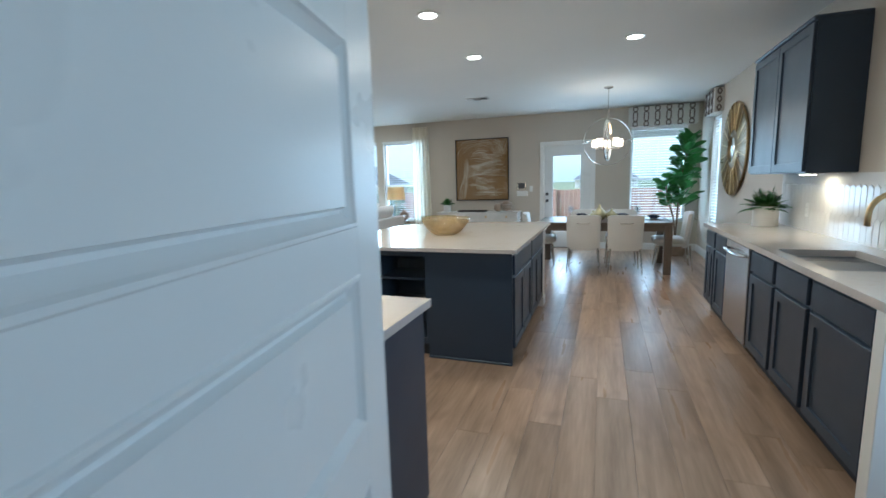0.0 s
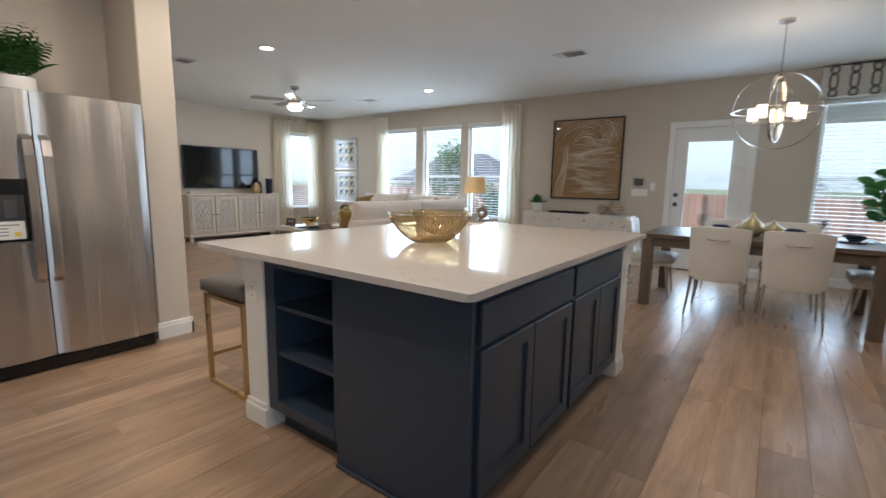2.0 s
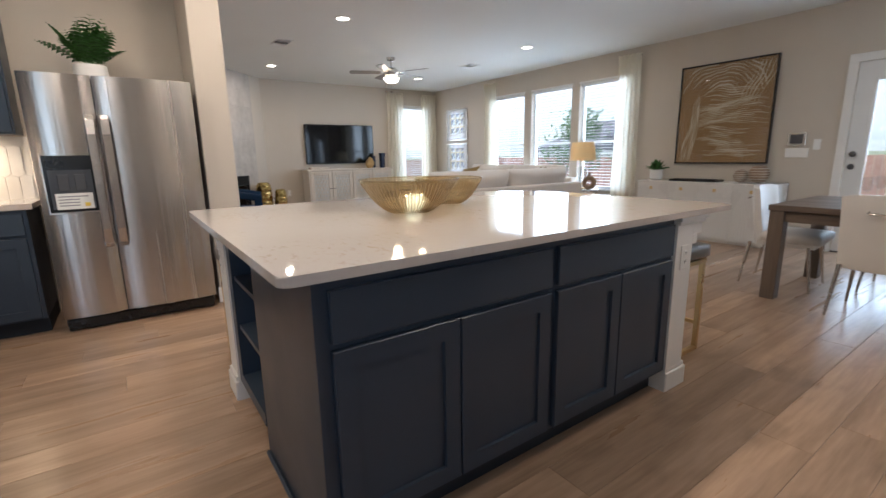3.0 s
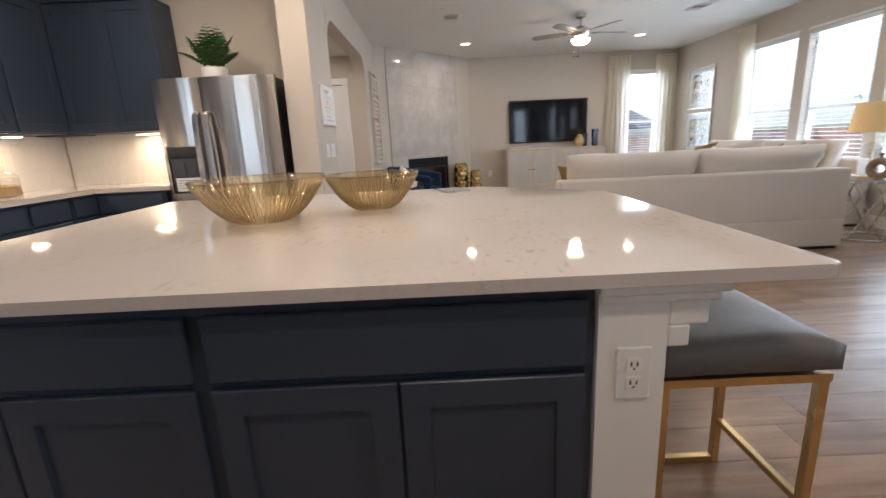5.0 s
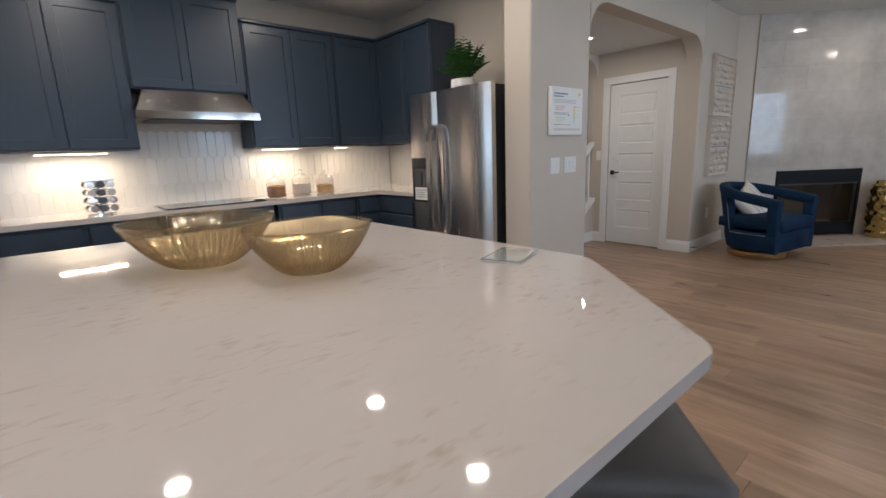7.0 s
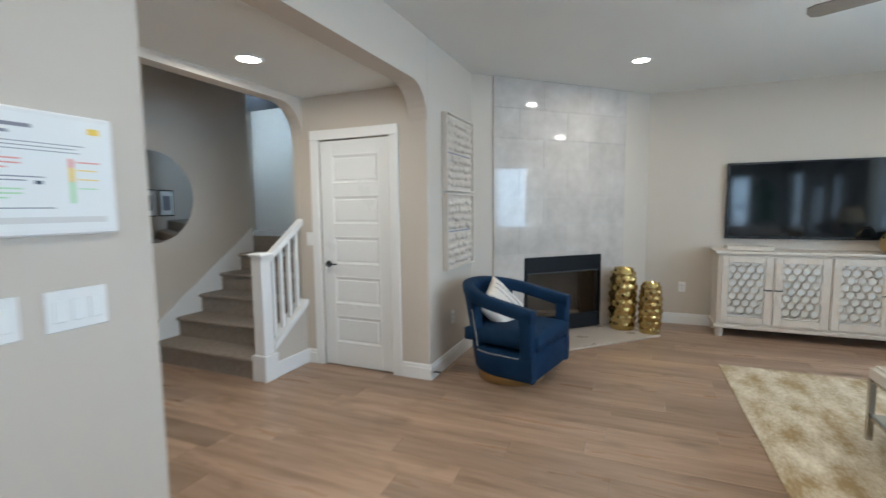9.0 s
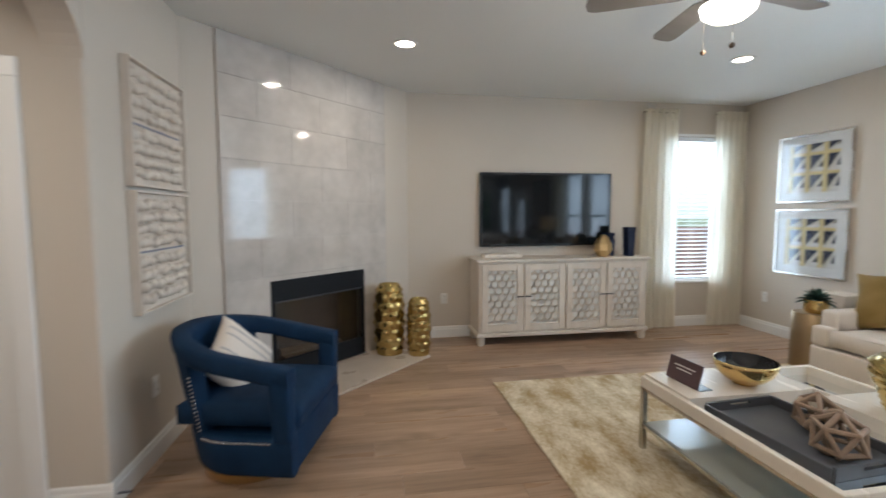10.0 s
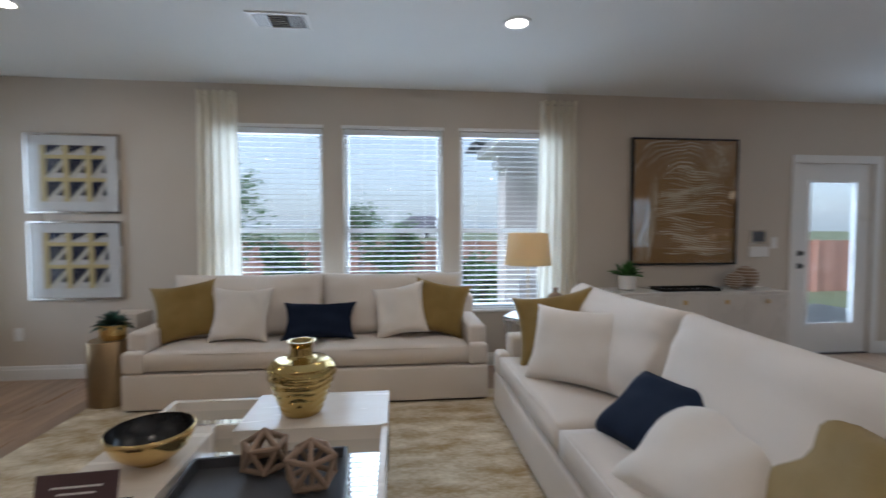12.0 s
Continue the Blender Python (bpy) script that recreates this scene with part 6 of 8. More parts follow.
def barrel_chair():
    c = thing("swivel_chair", "navy velvet barrel swivel chair with open sides and a gold base", "armchair", -6.69, 4.70, 0, -13)
    part("base", lathe([(0, 0), (0.255, 0), (0.26, 0.006), (0.26, 0.062), (0.25, 0.068), (0.10, 0.068), (0.10, 0.095), (0, 0.095)], 40), BRUSHGOLD, c, smooth=40)

    def tapered(bm):
        """Draws the shell in towards the floor at its back and sides."""
        for v in bm.verts:
            k = max(0.0, min(1.0, v.co.z / 0.74))
            v.co.y = 0.34 + (v.co.y - 0.34) * (0.80 + 0.20 * k)
            v.co.x *= 0.90 + 0.10 * k
        return bm

    def band(r0, r1, low, high, arms=0.34, n=36, b=0.022):
        """A U-shaped band: an arc at the back and straight arms reaching forward; low and high give its heights along y."""
        path = [(Vector((1, 0, 0)), Vector((0, arms * q, 0))) for q in (1.0, 0.66, 0.33)]
        path += [(Vector((math.cos(a), math.sin(a), 0)), Vector()) for a in (radians(-180 * i / n) for i in range(n + 1))]
        path += [(Vector((-1, 0, 0)), Vector((0, arms * q, 0))) for q in (0.33, 0.66, 1.0)]
        bm = bmesh.new()
        rings = []
        for o, base in path:
            y = (base + o * r1).y
            z0, z1 = low(y), high(y)
            prof = [(r0, z0 + b), (r0 + b * 0.3, z0 + b * 0.3), (r0 + b, z0), (r1 - b, z0), (r1 - b * 0.3, z0 + b * 0.3), (r1, z0 + b), (r1, z1 - b), (r1 - b * 0.3, z1 - b * 0.3), (r1 - b, z1), (r0 + b, z1), (r0 + b * 0.3, z1 - b * 0.3), (r0, z1 - b)]
            rings.append([bm.verts.new(base + o * r + Vector((0, 0, z))) for r, z in prof])
        m = len(rings[0])
        for p, q in zip(rings, rings[1:]):
            for i in range(m):
                bm.faces.new((p[i], p[(i + 1) % m], q[(i + 1) % m], q[i]))
        bm.faces.new(rings[0])
        bm.faces.new(rings[-1][::-1])
        return tapered(bm)
    slope = lambda y: 0.615 + 0.135 * (0.34 - y) / 0.73
    part("lower_shell", band(0.30, 0.39, lambda y: 0.095, lambda y: 0.285), BLUEVELVET, c, smooth=50)
    part("seat_base", tapered(prism([(0.31, 0.33), (-0.31, 0.33)] + [(-0.31 * math.cos(radians(a)), -0.31 * math.sin(radians(a))) for a in range(0, 181, 12)], 0.10, 0.28)), BLUEVELVET, c)
    part("front_rail", boxes((-0.30, 0.27, 0.095, 0.30, 0.338, 0.30), bevel=0.018, seg=3), BLUEVELVET, c, smooth=40)
    part("seat_cushion", moved(cushion(0.60, 0.60, 0.15, 14, pinch=0.02, edge=0.6, lumps=0.006), pose(0, 0.055, 0.365)), BLUEVELVET, c, smooth=True)
    part("top_rail", band(0.295, 0.39, lambda y: slope(y) - 0.095, slope), BLUEVELVET, c, smooth=50)
    part("back_panel", tapered(arc_panel(0.305, 0.385, 0.27, 0.67, -28, -152)), BLUEVELVET, c, smooth=40)
    for sx in (-1, 1):
        a, b = sorted((sx * 0.295, sx * 0.39))
        part("arm_post", tapered(boxes((a, 0.235, 0.26, b, 0.34, 0.60), bevel=0.02, seg=3)), BLUEVELVET, c, smooth=40)
    stud = bmesh.new()
    bmesh.ops.create_icosphere(stud, subdivisions=1, radius=0.0075)
    first = part("stud", stud, CHROME, c, smooth=True)
    spots = []
    for ang in (-28, -152):
        d = Vector((math.cos(radians(ang)), math.sin(radians(ang)), 0))
        spots += [d * 0.386 + Vector((0, 0, 0.30 + 0.0185 * i)) for i in range(15)]
        for i in range(1, 20):
            a = radians(ang + (28 if ang == -28 else -28) * min(1, i / 9))
            q = Vector((math.cos(a) * 0.39, math.sin(a) * 0.39, 0.268)) if i <= 9 else Vector((math.copysign(0.39, d.x), (i - 9) * 0.022, 0.268))
            spots.append(q)
    for k, q in enumerate(spots):
        f = max(0.0, min(1.0, q.z / 0.74))
        place = (q.x * (0.90 + 0.10 * f), 0.34 + (q.y - 0.34) * (0.80 + 0.20 * f), q.z)
        if k:
            share("stud", first, place, c)
        else:
            first.matrix_basis = pose(*place)
    c.matrix_basis = c.matrix_basis @ Matrix.Scale(1.07, 4)
    return c


def arc_panel(r0, r1, z0, z1, a0, a1, n=20):
    bm = bmesh.new()
    rings = []
    for i in range(n + 1):
        a = radians(a0 + (a1 - a0) * i / n)
        d = Vector((math.cos(a), math.sin(a), 0))
        rings.append([bm.verts.new(d * r + Vector((0, 0, z))) for r, z in ((r0, z0), (r1, z0), (r1, z1), (r0, z1))])
    for p, q in zip(rings, rings[1:]):
        for k in range(4):
            bm.faces.new((p[k], p[(k + 1) % 4], q[(k + 1) % 4], q[k]))
    bm.faces.new(rings[0])
    bm.faces.new(rings[-1][::-1])
    return bm


barrel_chair()
p = thing("striped_pillow", "white throw pillow with thin stripes on the blue chair", "pillow")
p.matrix_basis = pose(-6.74, 4.60, 0.565, 0, 0, 158) @ pose(0, 0, 0, 60, 0, 0) @ pose(0, 0, 0, 0, 0, 35)
part("cover", cushion(0.42, 0.40, 0.14, 14, pinch=0.13, edge=0.06, seed=4, knife=1, lumps=0.012), PILLOW, p, smooth=True)
for i in (-2, -1, 1, 2):
    bm = bmesh.new()
    rows = []
    for k in range(15):
        v = -0.17 + 0.34 * k / 14
        u = i * 0.055
        hh = 0.07 * (max(0, (1 - (abs(u) / 0.21) ** 4) * (1 - (abs(v) / 0.20) ** 4)) ** 0.42) + 0.006
        rows.append([bm.verts.new((u - 0.004, v, hh)), bm.verts.new((u + 0.004, v, hh))])
    for a, b in zip(rows, rows[1:]):
        bm.faces.new((a[0], a[1], b[1], b[0]))
    part("stripe", bm, INK, p)

# corner end table with lamp and ring vase
et = thing("end_table", "hexagonal glass-topped end table on crossed metal legs", "table", -3.98, 9.42, 0)
hexa = [(0.27 * math.cos(radians(60 * i)), 0.27 * math.sin(radians(60 * i))) for i in range(6)]
part("top", prism(hexa, 0.60, 0.615, 0.002), FROST, et)
part("rim", tube([(x, y, 0.592) for x, y in hexa], 0.011, 6, closed=True), NICKEL, et)
part("base_ring", tube([(x, y, 0.011) for x, y in hexa], 0.011, 6, closed=True), NICKEL, et)
for i in range(6):
    a, b = hexa[i], hexa[(i + 1) % 6]
    part("strut", rods(((*a, 0.012), (*b, 0.592)), ((*b, 0.012), (*a, 0.592)), r=0.008, seg=8), NICKEL, et)
lp = thing("table_lamp", "table lamp with clear glass body and lit linen drum shade", "lamp", -4.02, 9.46, 0.615)
part("foot", lathe([(0, 0.001), (0.085, 0.001), (0.085, 0.016), (0.05, 0.022), (0, 0.022)], 28), BRUSHGOLD, lp, smooth=40)
part("glass_body", lathe([(0.083, 0.022), (0.085, 0.03), (0.085, 0.30), (0.07, 0.335), (0.03, 0.35), (0.012, 0.352)], 32), CLEAR, lp, smooth=True)
part("stem", rods(((0, 0, 0.02), (0, 0, 0.52)), r=0.006), BRUSHGOLD, lp)
part("shade", lathe([(0.21, 0.45), (0.172, 0.735), (0.169, 0.735), (0.207, 0.45)], 40), LAMPSHADE, lp, smooth=40)
part("bulb", lathe([(0, 0.53), (0.03, 0.55), (0.032, 0.59), (0.0, 0.62)], 12), CANGLOW, lp, smooth=True)
point_lamp("table_lamp_light", (-4.02, 9.46, 1.20), 1.5, WARM, 0.03)
rv = thing("ring_vase", "pale ceramic ring vase with a small neck on the end table", "vase", -3.80, 9.36, 0.615, 20)
part("ring", tube([(0.075 * math.cos(a), 0, 0.105 + 0.075 * math.sin(a)) for a in (2 * math.pi * i / 28 for i in range(28))], 0.036, 12, closed=True), RAWWOOD, rv, smooth=True)
part("neck", lathe([(0.03, 0.19), (0.018, 0.215), (0.018, 0.24), (0.028, 0.255), (0.016, 0.255), (0.012, 0.22), (0.012, 0.19)], 18), RAWWOOD, rv, smooth=True)
part("foot", lathe([(0, 0), (0.045, 0), (0.04, 0.03), (0, 0.03)], 18), RAWWOOD, rv)

# gold drum table with succulent, and low shelf behind
dt = thing("drum_table", "brushed gold drum side table beside the sofa", "table", -7.44, 9.33, 0)
part("drum", lathe([(0, 0.002), (0.155, 0.002), (0.16, 0.006), (0.16, 0.508), (0.155, 0.514), (0, 0.514)], 40), DRUMGOLD, dt, smooth=40)
sc = thing("succulent_plant", "dark succulent in a gold pot on the drum table", "plant", -7.42, 9.33, 0.514)
part("pot", lathe([(0, 0.001), (0.075, 0.001), (0.092, 0.03), (0.095, 0.12), (0.086, 0.12), (0.083, 0.10), (0, 0.10)], 28), GOLD, sc, smooth=40)
fern(sc, 44, 0.14, 0.10, 12, 1.05, SUCCULENT, 0.045)
sb = thing("stacked_boxes", "stack of pale wooden boxes beside the sofa", "box", -7.52, 9.72, 0)
part("lower_box", boxes((-0.14, -0.14, 0, 0.14, 0.14, 0.50), bevel=0.005), WHITEWOOD, sb)
part("upper_box", boxes((-0.13, -0.13, 0.50, 0.13, 0.13, 0.66), bevel=0.005), WHITEWOOD, sb)

# notice board and switches on the fridge-side wall
nb = thing("notice_board", "white framed notice with coloured print on the wall", "notice", -3.728, PN, 1.523, 180)
part("frame", boxes((-0.205, -0.03, -0.17, 0.205, -0.002, 0.17), bevel=0.006), TRIM, nb)
part("sheet", boxes((-0.19, -0.032, -0.155, 0.19, -0.030, 0.155)), PAPER, nb)
for x0, z0, x1, z1, mt in ((-0.17, 0.118, 0.0, 0.128, INK), (-0.17, 0.100, -0.05, 0.108, INK), (-0.17, 0.080, 0.12, 0.082, INK), (-0.17, 0.070, 0.10, 0.072, INK), (-0.17, 0.060, 0.11, 0.062, INK),
                           (-0.15, 0.034, -0.03, 0.038, RED), (-0.15, 0.022, -0.03, 0.026, RED), (-0.15, 0.010, -0.06, 0.014, RED), (-0.17, -0.012, 0.02, -0.009, INK), (-0.17, -0.022, -0.02, -0.019, INK),
                           (-0.15, -0.045, -0.03, -0.041, GREEN), (-0.15, -0.057, -0.03, -0.053, GREEN), (-0.15, -0.069, -0.06, -0.065, GREEN), (-0.17, -0.095, 0.04, -0.092, INK), (0.08, 0.020, 0.092, 0.045, RED), (0.08, -0.02, 0.092, 0.02, YELLOW), (0.08, -0.08, 0.092, -0.02, GREEN),
                           (0.10, 0.034, 0.16, 0.038, RED), (0.10, 0.012, 0.15, 0.015, YELLOW), (0.10, -0.014, 0.155, -0.011, YELLOW), (0.10, -0.040, 0.15, -0.037, GREEN), (0.135, 0.118, 0.165, 0.136, YELLOW), (-0.17, -0.135, 0.17, -0.118, SIDING), (0.0, -0.03, 0.015, -0.02, NAVYGLAZE)):
    part("print_bar", boxes((x0, -0.0328, z0, x1, -0.0322, z1)), mt, nb)
outlet(pose(-3.62, PN, 1.135, 0, 0, 180), 2, "white double rocker switch plate")
outlet(pose(-3.815, PN, 1.135, 0, 0, 180), 3, "white triple rocker switch plate")
outlet(pose(WEST, 6.19, 0.45, 0, 0, 90))
outlet(pose(-6.80, PN, 0.42, 0, 0, 180))
outlet(pose(-8.62, NORTH, 0.42))
outlet(pose(HALLW, 2.925, 1.15, 0, 0, 90), 1, "white single switch plate")

# ---- dining end ----
dtb = thing("dining_table", "grey-brown wooden dining table with thick square legs", "table", 0.28, 8.03, 0)
TW, TD = 0.96, 0.56
part("tabletop", boxes((-TW, -TD, 0.715, TW, TD, 0.76), bevel=0.004), DARKWOOD, dtb)
part("apron", boxes((-TW + 0.09, -TD + 0.03, 0.63, TW - 0.09, -TD + 0.055, 0.715)), DARKWOOD, dtb)
part("apron", boxes((-TW + 0.09, TD - 0.055, 0.63, TW - 0.09, TD - 0.03, 0.715)), DARKWOOD, dtb)
part("apron", boxes((-TW + 0.03, -TD + 0.10, 0.63, -TW + 0.055, TD - 0.10, 0.715)), DARKWOOD, dtb)
part("apron", boxes((TW - 0.055, -TD + 0.10, 0.63, TW - 0.03, TD - 0.10, 0.715)), DARKWOOD, dtb)
for sx in (-1, 1):
    for sy in (-1, 1):
        cx, cy = sx * (TW - 0.06), sy * (TD - 0.06)
        part("leg", boxes((cx - 0.05, cy - 0.05, 0, cx + 0.05, cy + 0.05, 0.715), bevel=0.004), LEGWOOD, dtb)


def dining_chair(x, y, turn):
    """A padded chair facing +y, with a bar handle on the back."""
    c = thing("dining_chair", "white padded dining chair with slim metal legs and back handle", "chair", x, y, 0, turn, "chairs round the dining table")
    part("seat", moved(cushion(0.48, 0.43, 0.10, 12, pinch=0.02, edge=0.6, lumps=0.002), pose(0, 0.085, 0.44)), CHAIRCLOTH, c, smooth=True)
    part("seat_frame", boxes((-0.215, -0.15, 0.365, 0.215, 0.26, 0.395)), CHAIRCLOTH, c)
    bm = bmesh.new()
    grid = []
    n = 12
    for s, off in ((0, 0.0), (1, 0.075)):
        g = []
        for i in range(n + 1):
            u = -1 + 2 * i / n
            col = []
            for k in range(9):
                v = k / 8
                z = 0.345 + 0.53 * v
                yy = -0.20 - 0.07 * v - 0.0 + (0.05 * u * u) + (off if 0 < i < n and 0 < k < 8 else (off * 0.75 if off else 0.012))
                col.append(bm.verts.new((u * (0.235 + 0.015 * v), yy, z + (-0.02 * u ** 4 if k == 8 else 0))))
            g.append(col)
        grid.append(g)
    for g in grid:
        for i in range(n):
            for k in range(8):
                bm.faces.new((g[i][k], g[i + 1][k], g[i + 1][k + 1], g[i][k + 1]))
    a, b = grid
    for i in range(n):
        for k in (0, 8):
            bm.faces.new((a[i][k], a[i + 1][k], b[i + 1][k], b[i][k]))
    for k in range(8):
        for i in (0, n):
            bm.faces.new((a[i][k], a[i][k + 1], b[i][k + 1], b[i][k]))
    part("backrest", bm, CHAIRCLOTH, c, smooth=50)
    part("back_handle", tube([(-0.085, -0.258, 0.765), (-0.085, -0.285, 0.76), (-0.075, -0.292, 0.755), (0.075, -0.292, 0.755), (0.085, -0.285, 0.76), (0.085, -0.258, 0.765)], 0.006, 8), NICKEL, c, "slim metal pull handle", smooth=True)
    for sx in (-1, 1):
        for sy, yy in ((-1, -0.20), (1, 0.22)):
            part("leg", rod(bmesh.new(), (sx * 0.205, yy, 0.38), (sx * 0.235, yy + sy * 0.05, 0), 0.016, 0.009, 10), NICKEL, c, smooth=40)
    return c


ch = dining_chair(0.02, 7.62, 0)
for x, y, t in ((0.60, 7.62, 2), (0.0, 8.52, 180), (0.58, 8.52, 178), (-0.74, 8.10, -86), (1.33, 8.10, 88)):
    copy_thing(ch, pose(x, y, 0, 0, 0, t))
for x, y in ((-0.05, 7.72), (0.62, 7.72), (-0.05, 8.36), (0.60, 8.36), (1.03, 8.05)):
    p = thing("place_setting", "white plate and dark napkin laid on the dining table", "plate", x, y, 0.76, group="place settings")
    part("plate", lathe([(0, 0.002), (0.08, 0.002), (0.135, 0.016), (0.137, 0.018), (0.08, 0.008), (0, 0.008)], 28), CERAMIC, p, smooth=True)
    part("bowl", lathe([(0, 0.009), (0.04, 0.009), (0.075, 0.04), (0.073, 0.042), (0.038, 0.014), (0, 0.014)], 24), NAVYGLAZE, p, smooth=True)
    part("napkin", moved(cushion(0.16, 0.09, 0.03, 6, edge=0.4), pose(0.0, 0.0, 0.055, 8, 0, 30)), NAVYCLOTH, p, smooth=True)
for x, y, r, h in ((0.24, 8.02, 0.105, 0.24), (0.42, 8.06, 0.10, 0.17), (0.14, 8.10, 0.07, 0.14)):
    v = thing("gourd_vase", "pale gold glazed gourd vase on the dining table", "vase", x, y, 0.76, group="gourd vases")
    part("body", lathe([(0, 0.001), (r * 0.6, 0.001), (r * 0.95, h * 0.22), (r, h * 0.38), (r * 0.85, h * 0.55), (r * 0.45, h * 0.70), (r * 0.2, h * 0.82), (r * 0.17, h), (r * 0.10, h), (0, h * 0.9)], 32), SAGE, v, smooth=True)
for x, y in ((-0.22, 7.95), (0.80, 7.90), (0.80, 8.25), (-0.20, 8.25)):
    g = thing("wine_glass", "clear stemmed wine glass on the dining table", "glass", x, y, 0.76, group="wine glasses")
    part("glass", lathe([(0, 0.001), (0.034, 0.001), (0.005, 0.006), (0.004, 0.09), (0.028, 0.115), (0.038, 0.15), (0.033, 0.205), (0.031, 0.205), (0.036, 0.15), (0.026, 0.118), (0, 0.096)], 20), STEMWARE, g, smooth=True)

# chandelier
cl = thing("chandelier", "brushed nickel orb chandelier with five lit candle shades", "chandelier", 0.33, 7.75, 0)
part("canopy", lathe([(0, CEIL), (0.065, CEIL), (0.065, CEIL - 0.02), (0.02, CEIL - 0.03), (0, CEIL - 0.03)], 24), NICKEL, cl, smooth=40)
part("rod", rods(((0, 0, 2.26), (0, 0, CEIL - 0.02)), r=0.006), NICKEL, cl)
part("column", lathe([(0, 1.68), (0.012, 1.69), (0.02, 1.74), (0.03, 1.80), (0.018, 1.86), (0.016, 2.2), (0.03, 2.24), (0, 2.27)], 16), NICKEL, cl, smooth=True)


def hoop(R, z, rz, tilt, w=0.026):
    pts = [Matrix.Rotation(radians(rz), 3, "Z") @ Matrix.Rotation(radians(tilt), 3, "X") @ Vector((R * math.cos(a), 0, R * math.sin(a))) + Vector((0, 0, z)) for a in (2 * math.pi * i / 48 for i in range(48))]
    bm = bmesh.new()
    for a, b in zip(pts, pts[1:] + pts[:1]):
        bar(bm, a, b, w, 0.006)
    return bm


part("hoop", hoop(0.345, 1.95, 12, 0), NICKEL, cl)
part("hoop", hoop(0.30, 1.97, 80, 0), NICKEL, cl)
part("hoop", hoop(0.345, 1.95, 12, 90), NICKEL, cl)
for i in range(5):
    a = radians(72 * i + 20)
    x, y = 0.19 * math.cos(a), 0.19 * math.sin(a)
    part("arm", rods(((0, 0, 1.84), (x, y, 1.855)), ((x, y, 1.85), (x, y, 1.88)), r=0.006, seg=8), NICKEL, cl)
    part("shade", lathe([(0.0, 1.88), (0.042, 1.88), (0.042, 1.99), (0.038, 1.99), (0.038, 1.885), (0, 1.885)], 20, (x, y, 0)), SHADEGLOW, cl, "lit frosted glass shade", smooth=40)
point_lamp("chandelier_light", (0.33, 7.75, 2.12), 3.2, WARM, 0.15)

# valances
def links(parent, axis, lo, hi, face, z0, z1, cols):
    w = (hi - lo) / cols
    for c in range(cols):
        u = lo + (c + 0.5) * w
        bm = bmesh.new()
        for r in range(3):
            zc = z0 + (z1 - z0) * r / 2
            hh, ww = (z1 - z0) * 0.29, w * 0.19
            pts = [(0, hh), (ww, hh * 0.6), (ww, -hh * 0.6), (0, -hh), (-ww, -hh * 0.6), (-ww, hh * 0.6)]
            for (a, b), (d, e) in zip(pts, pts[1:] + pts[:1]):
                b2, e2 = max(z0 + 0.006, min(z1 - 0.006, zc + b)), max(z0 + 0.006, min(z1 - 0.006, zc + e))
                if abs(b2 - e2) + abs(a - d) < 0.004:
                    continue
                P = (u + a, face, b2) if axis == "x" else (face, u + a, b2)
                Q = (u + d, face, e2) if axis == "x" else (face, u + d, e2)
                bar(bm, P, Q, 0.004, 0.022)
        part("chain_print", bm, VALPRINT, parent)


va = thing("valance", "padded box valance with a brown chain print over the window", "valance", group="printed valances")
part("box", boxes((0.71, 9.86, 2.36, 1.88, 9.998, 2.715), bevel=0.006), VALANCE, va)
links(va, "x", 0.73, 1.87, 9.858, 2.36, 2.715, 6)
va = thing("valance", "padded box valance with a brown chain print over the window", "valance", group="printed valances")
part("box", boxes((EAST - 0.135, 8.41, 2.36, EAST - 0.002, 9.09, 2.715), bevel=0.006), VALANCE, va)
links(va, "y", 8.43, 9.07, EAST - 0.137, 2.36, 2.715, 3)
bm = bmesh.new()
for zc in (2.42, 2.54, 2.66):
    pts = [(-0.03, 0), (0, 0.05), (0.03, 0), (0, -0.05)]
    for (a, b), (d, e) in zip(pts, pts[1:] + pts[:1]):
        bar(bm, (EAST - 0.07 + a, 8.408, zc + b), (EAST - 0.07 + d, 8.408, zc + e), 0.004, 0.02)
part("chain_print", bm, VALPRINT, va)

# sunburst mirror on the east wall
sm = thing("sunburst_mirror", "large round gold sunburst wall mirror with fine rays", "mirror")
sm.matrix_basis = pose(EAST - 0.003, 7.62, 1.75, 0, -90, 0)
part("dish", lathe([(0, 0.002), (0.62, 0.002), (0.635, 0.02), (0.62, 0.035), (0.40, 0.022), (0.26, 0.03), (0.20, 0.05), (0.175, 0.055), (0.17, 0.045), (0, 0.045)], 96), ANTIQUE, sm, smooth=40)
part("looking_glass", lathe([(0, 0.0465), (0.168, 0.0465), (0.168, 0.0475), (0, 0.052)], 40), MIRROR, sm, smooth=True)
for i in range(72):
    a = 2 * math.pi * i / 72
    part("ray", rods(((0.255 * math.cos(a), 0.255 * math.sin(a), 0.036), (0.615 * math.cos(a), 0.615 * math.sin(a), 0.040)), r=0.0055, seg=6), ANTIQUE if i % 4 else BRUSHGOLD, sm)

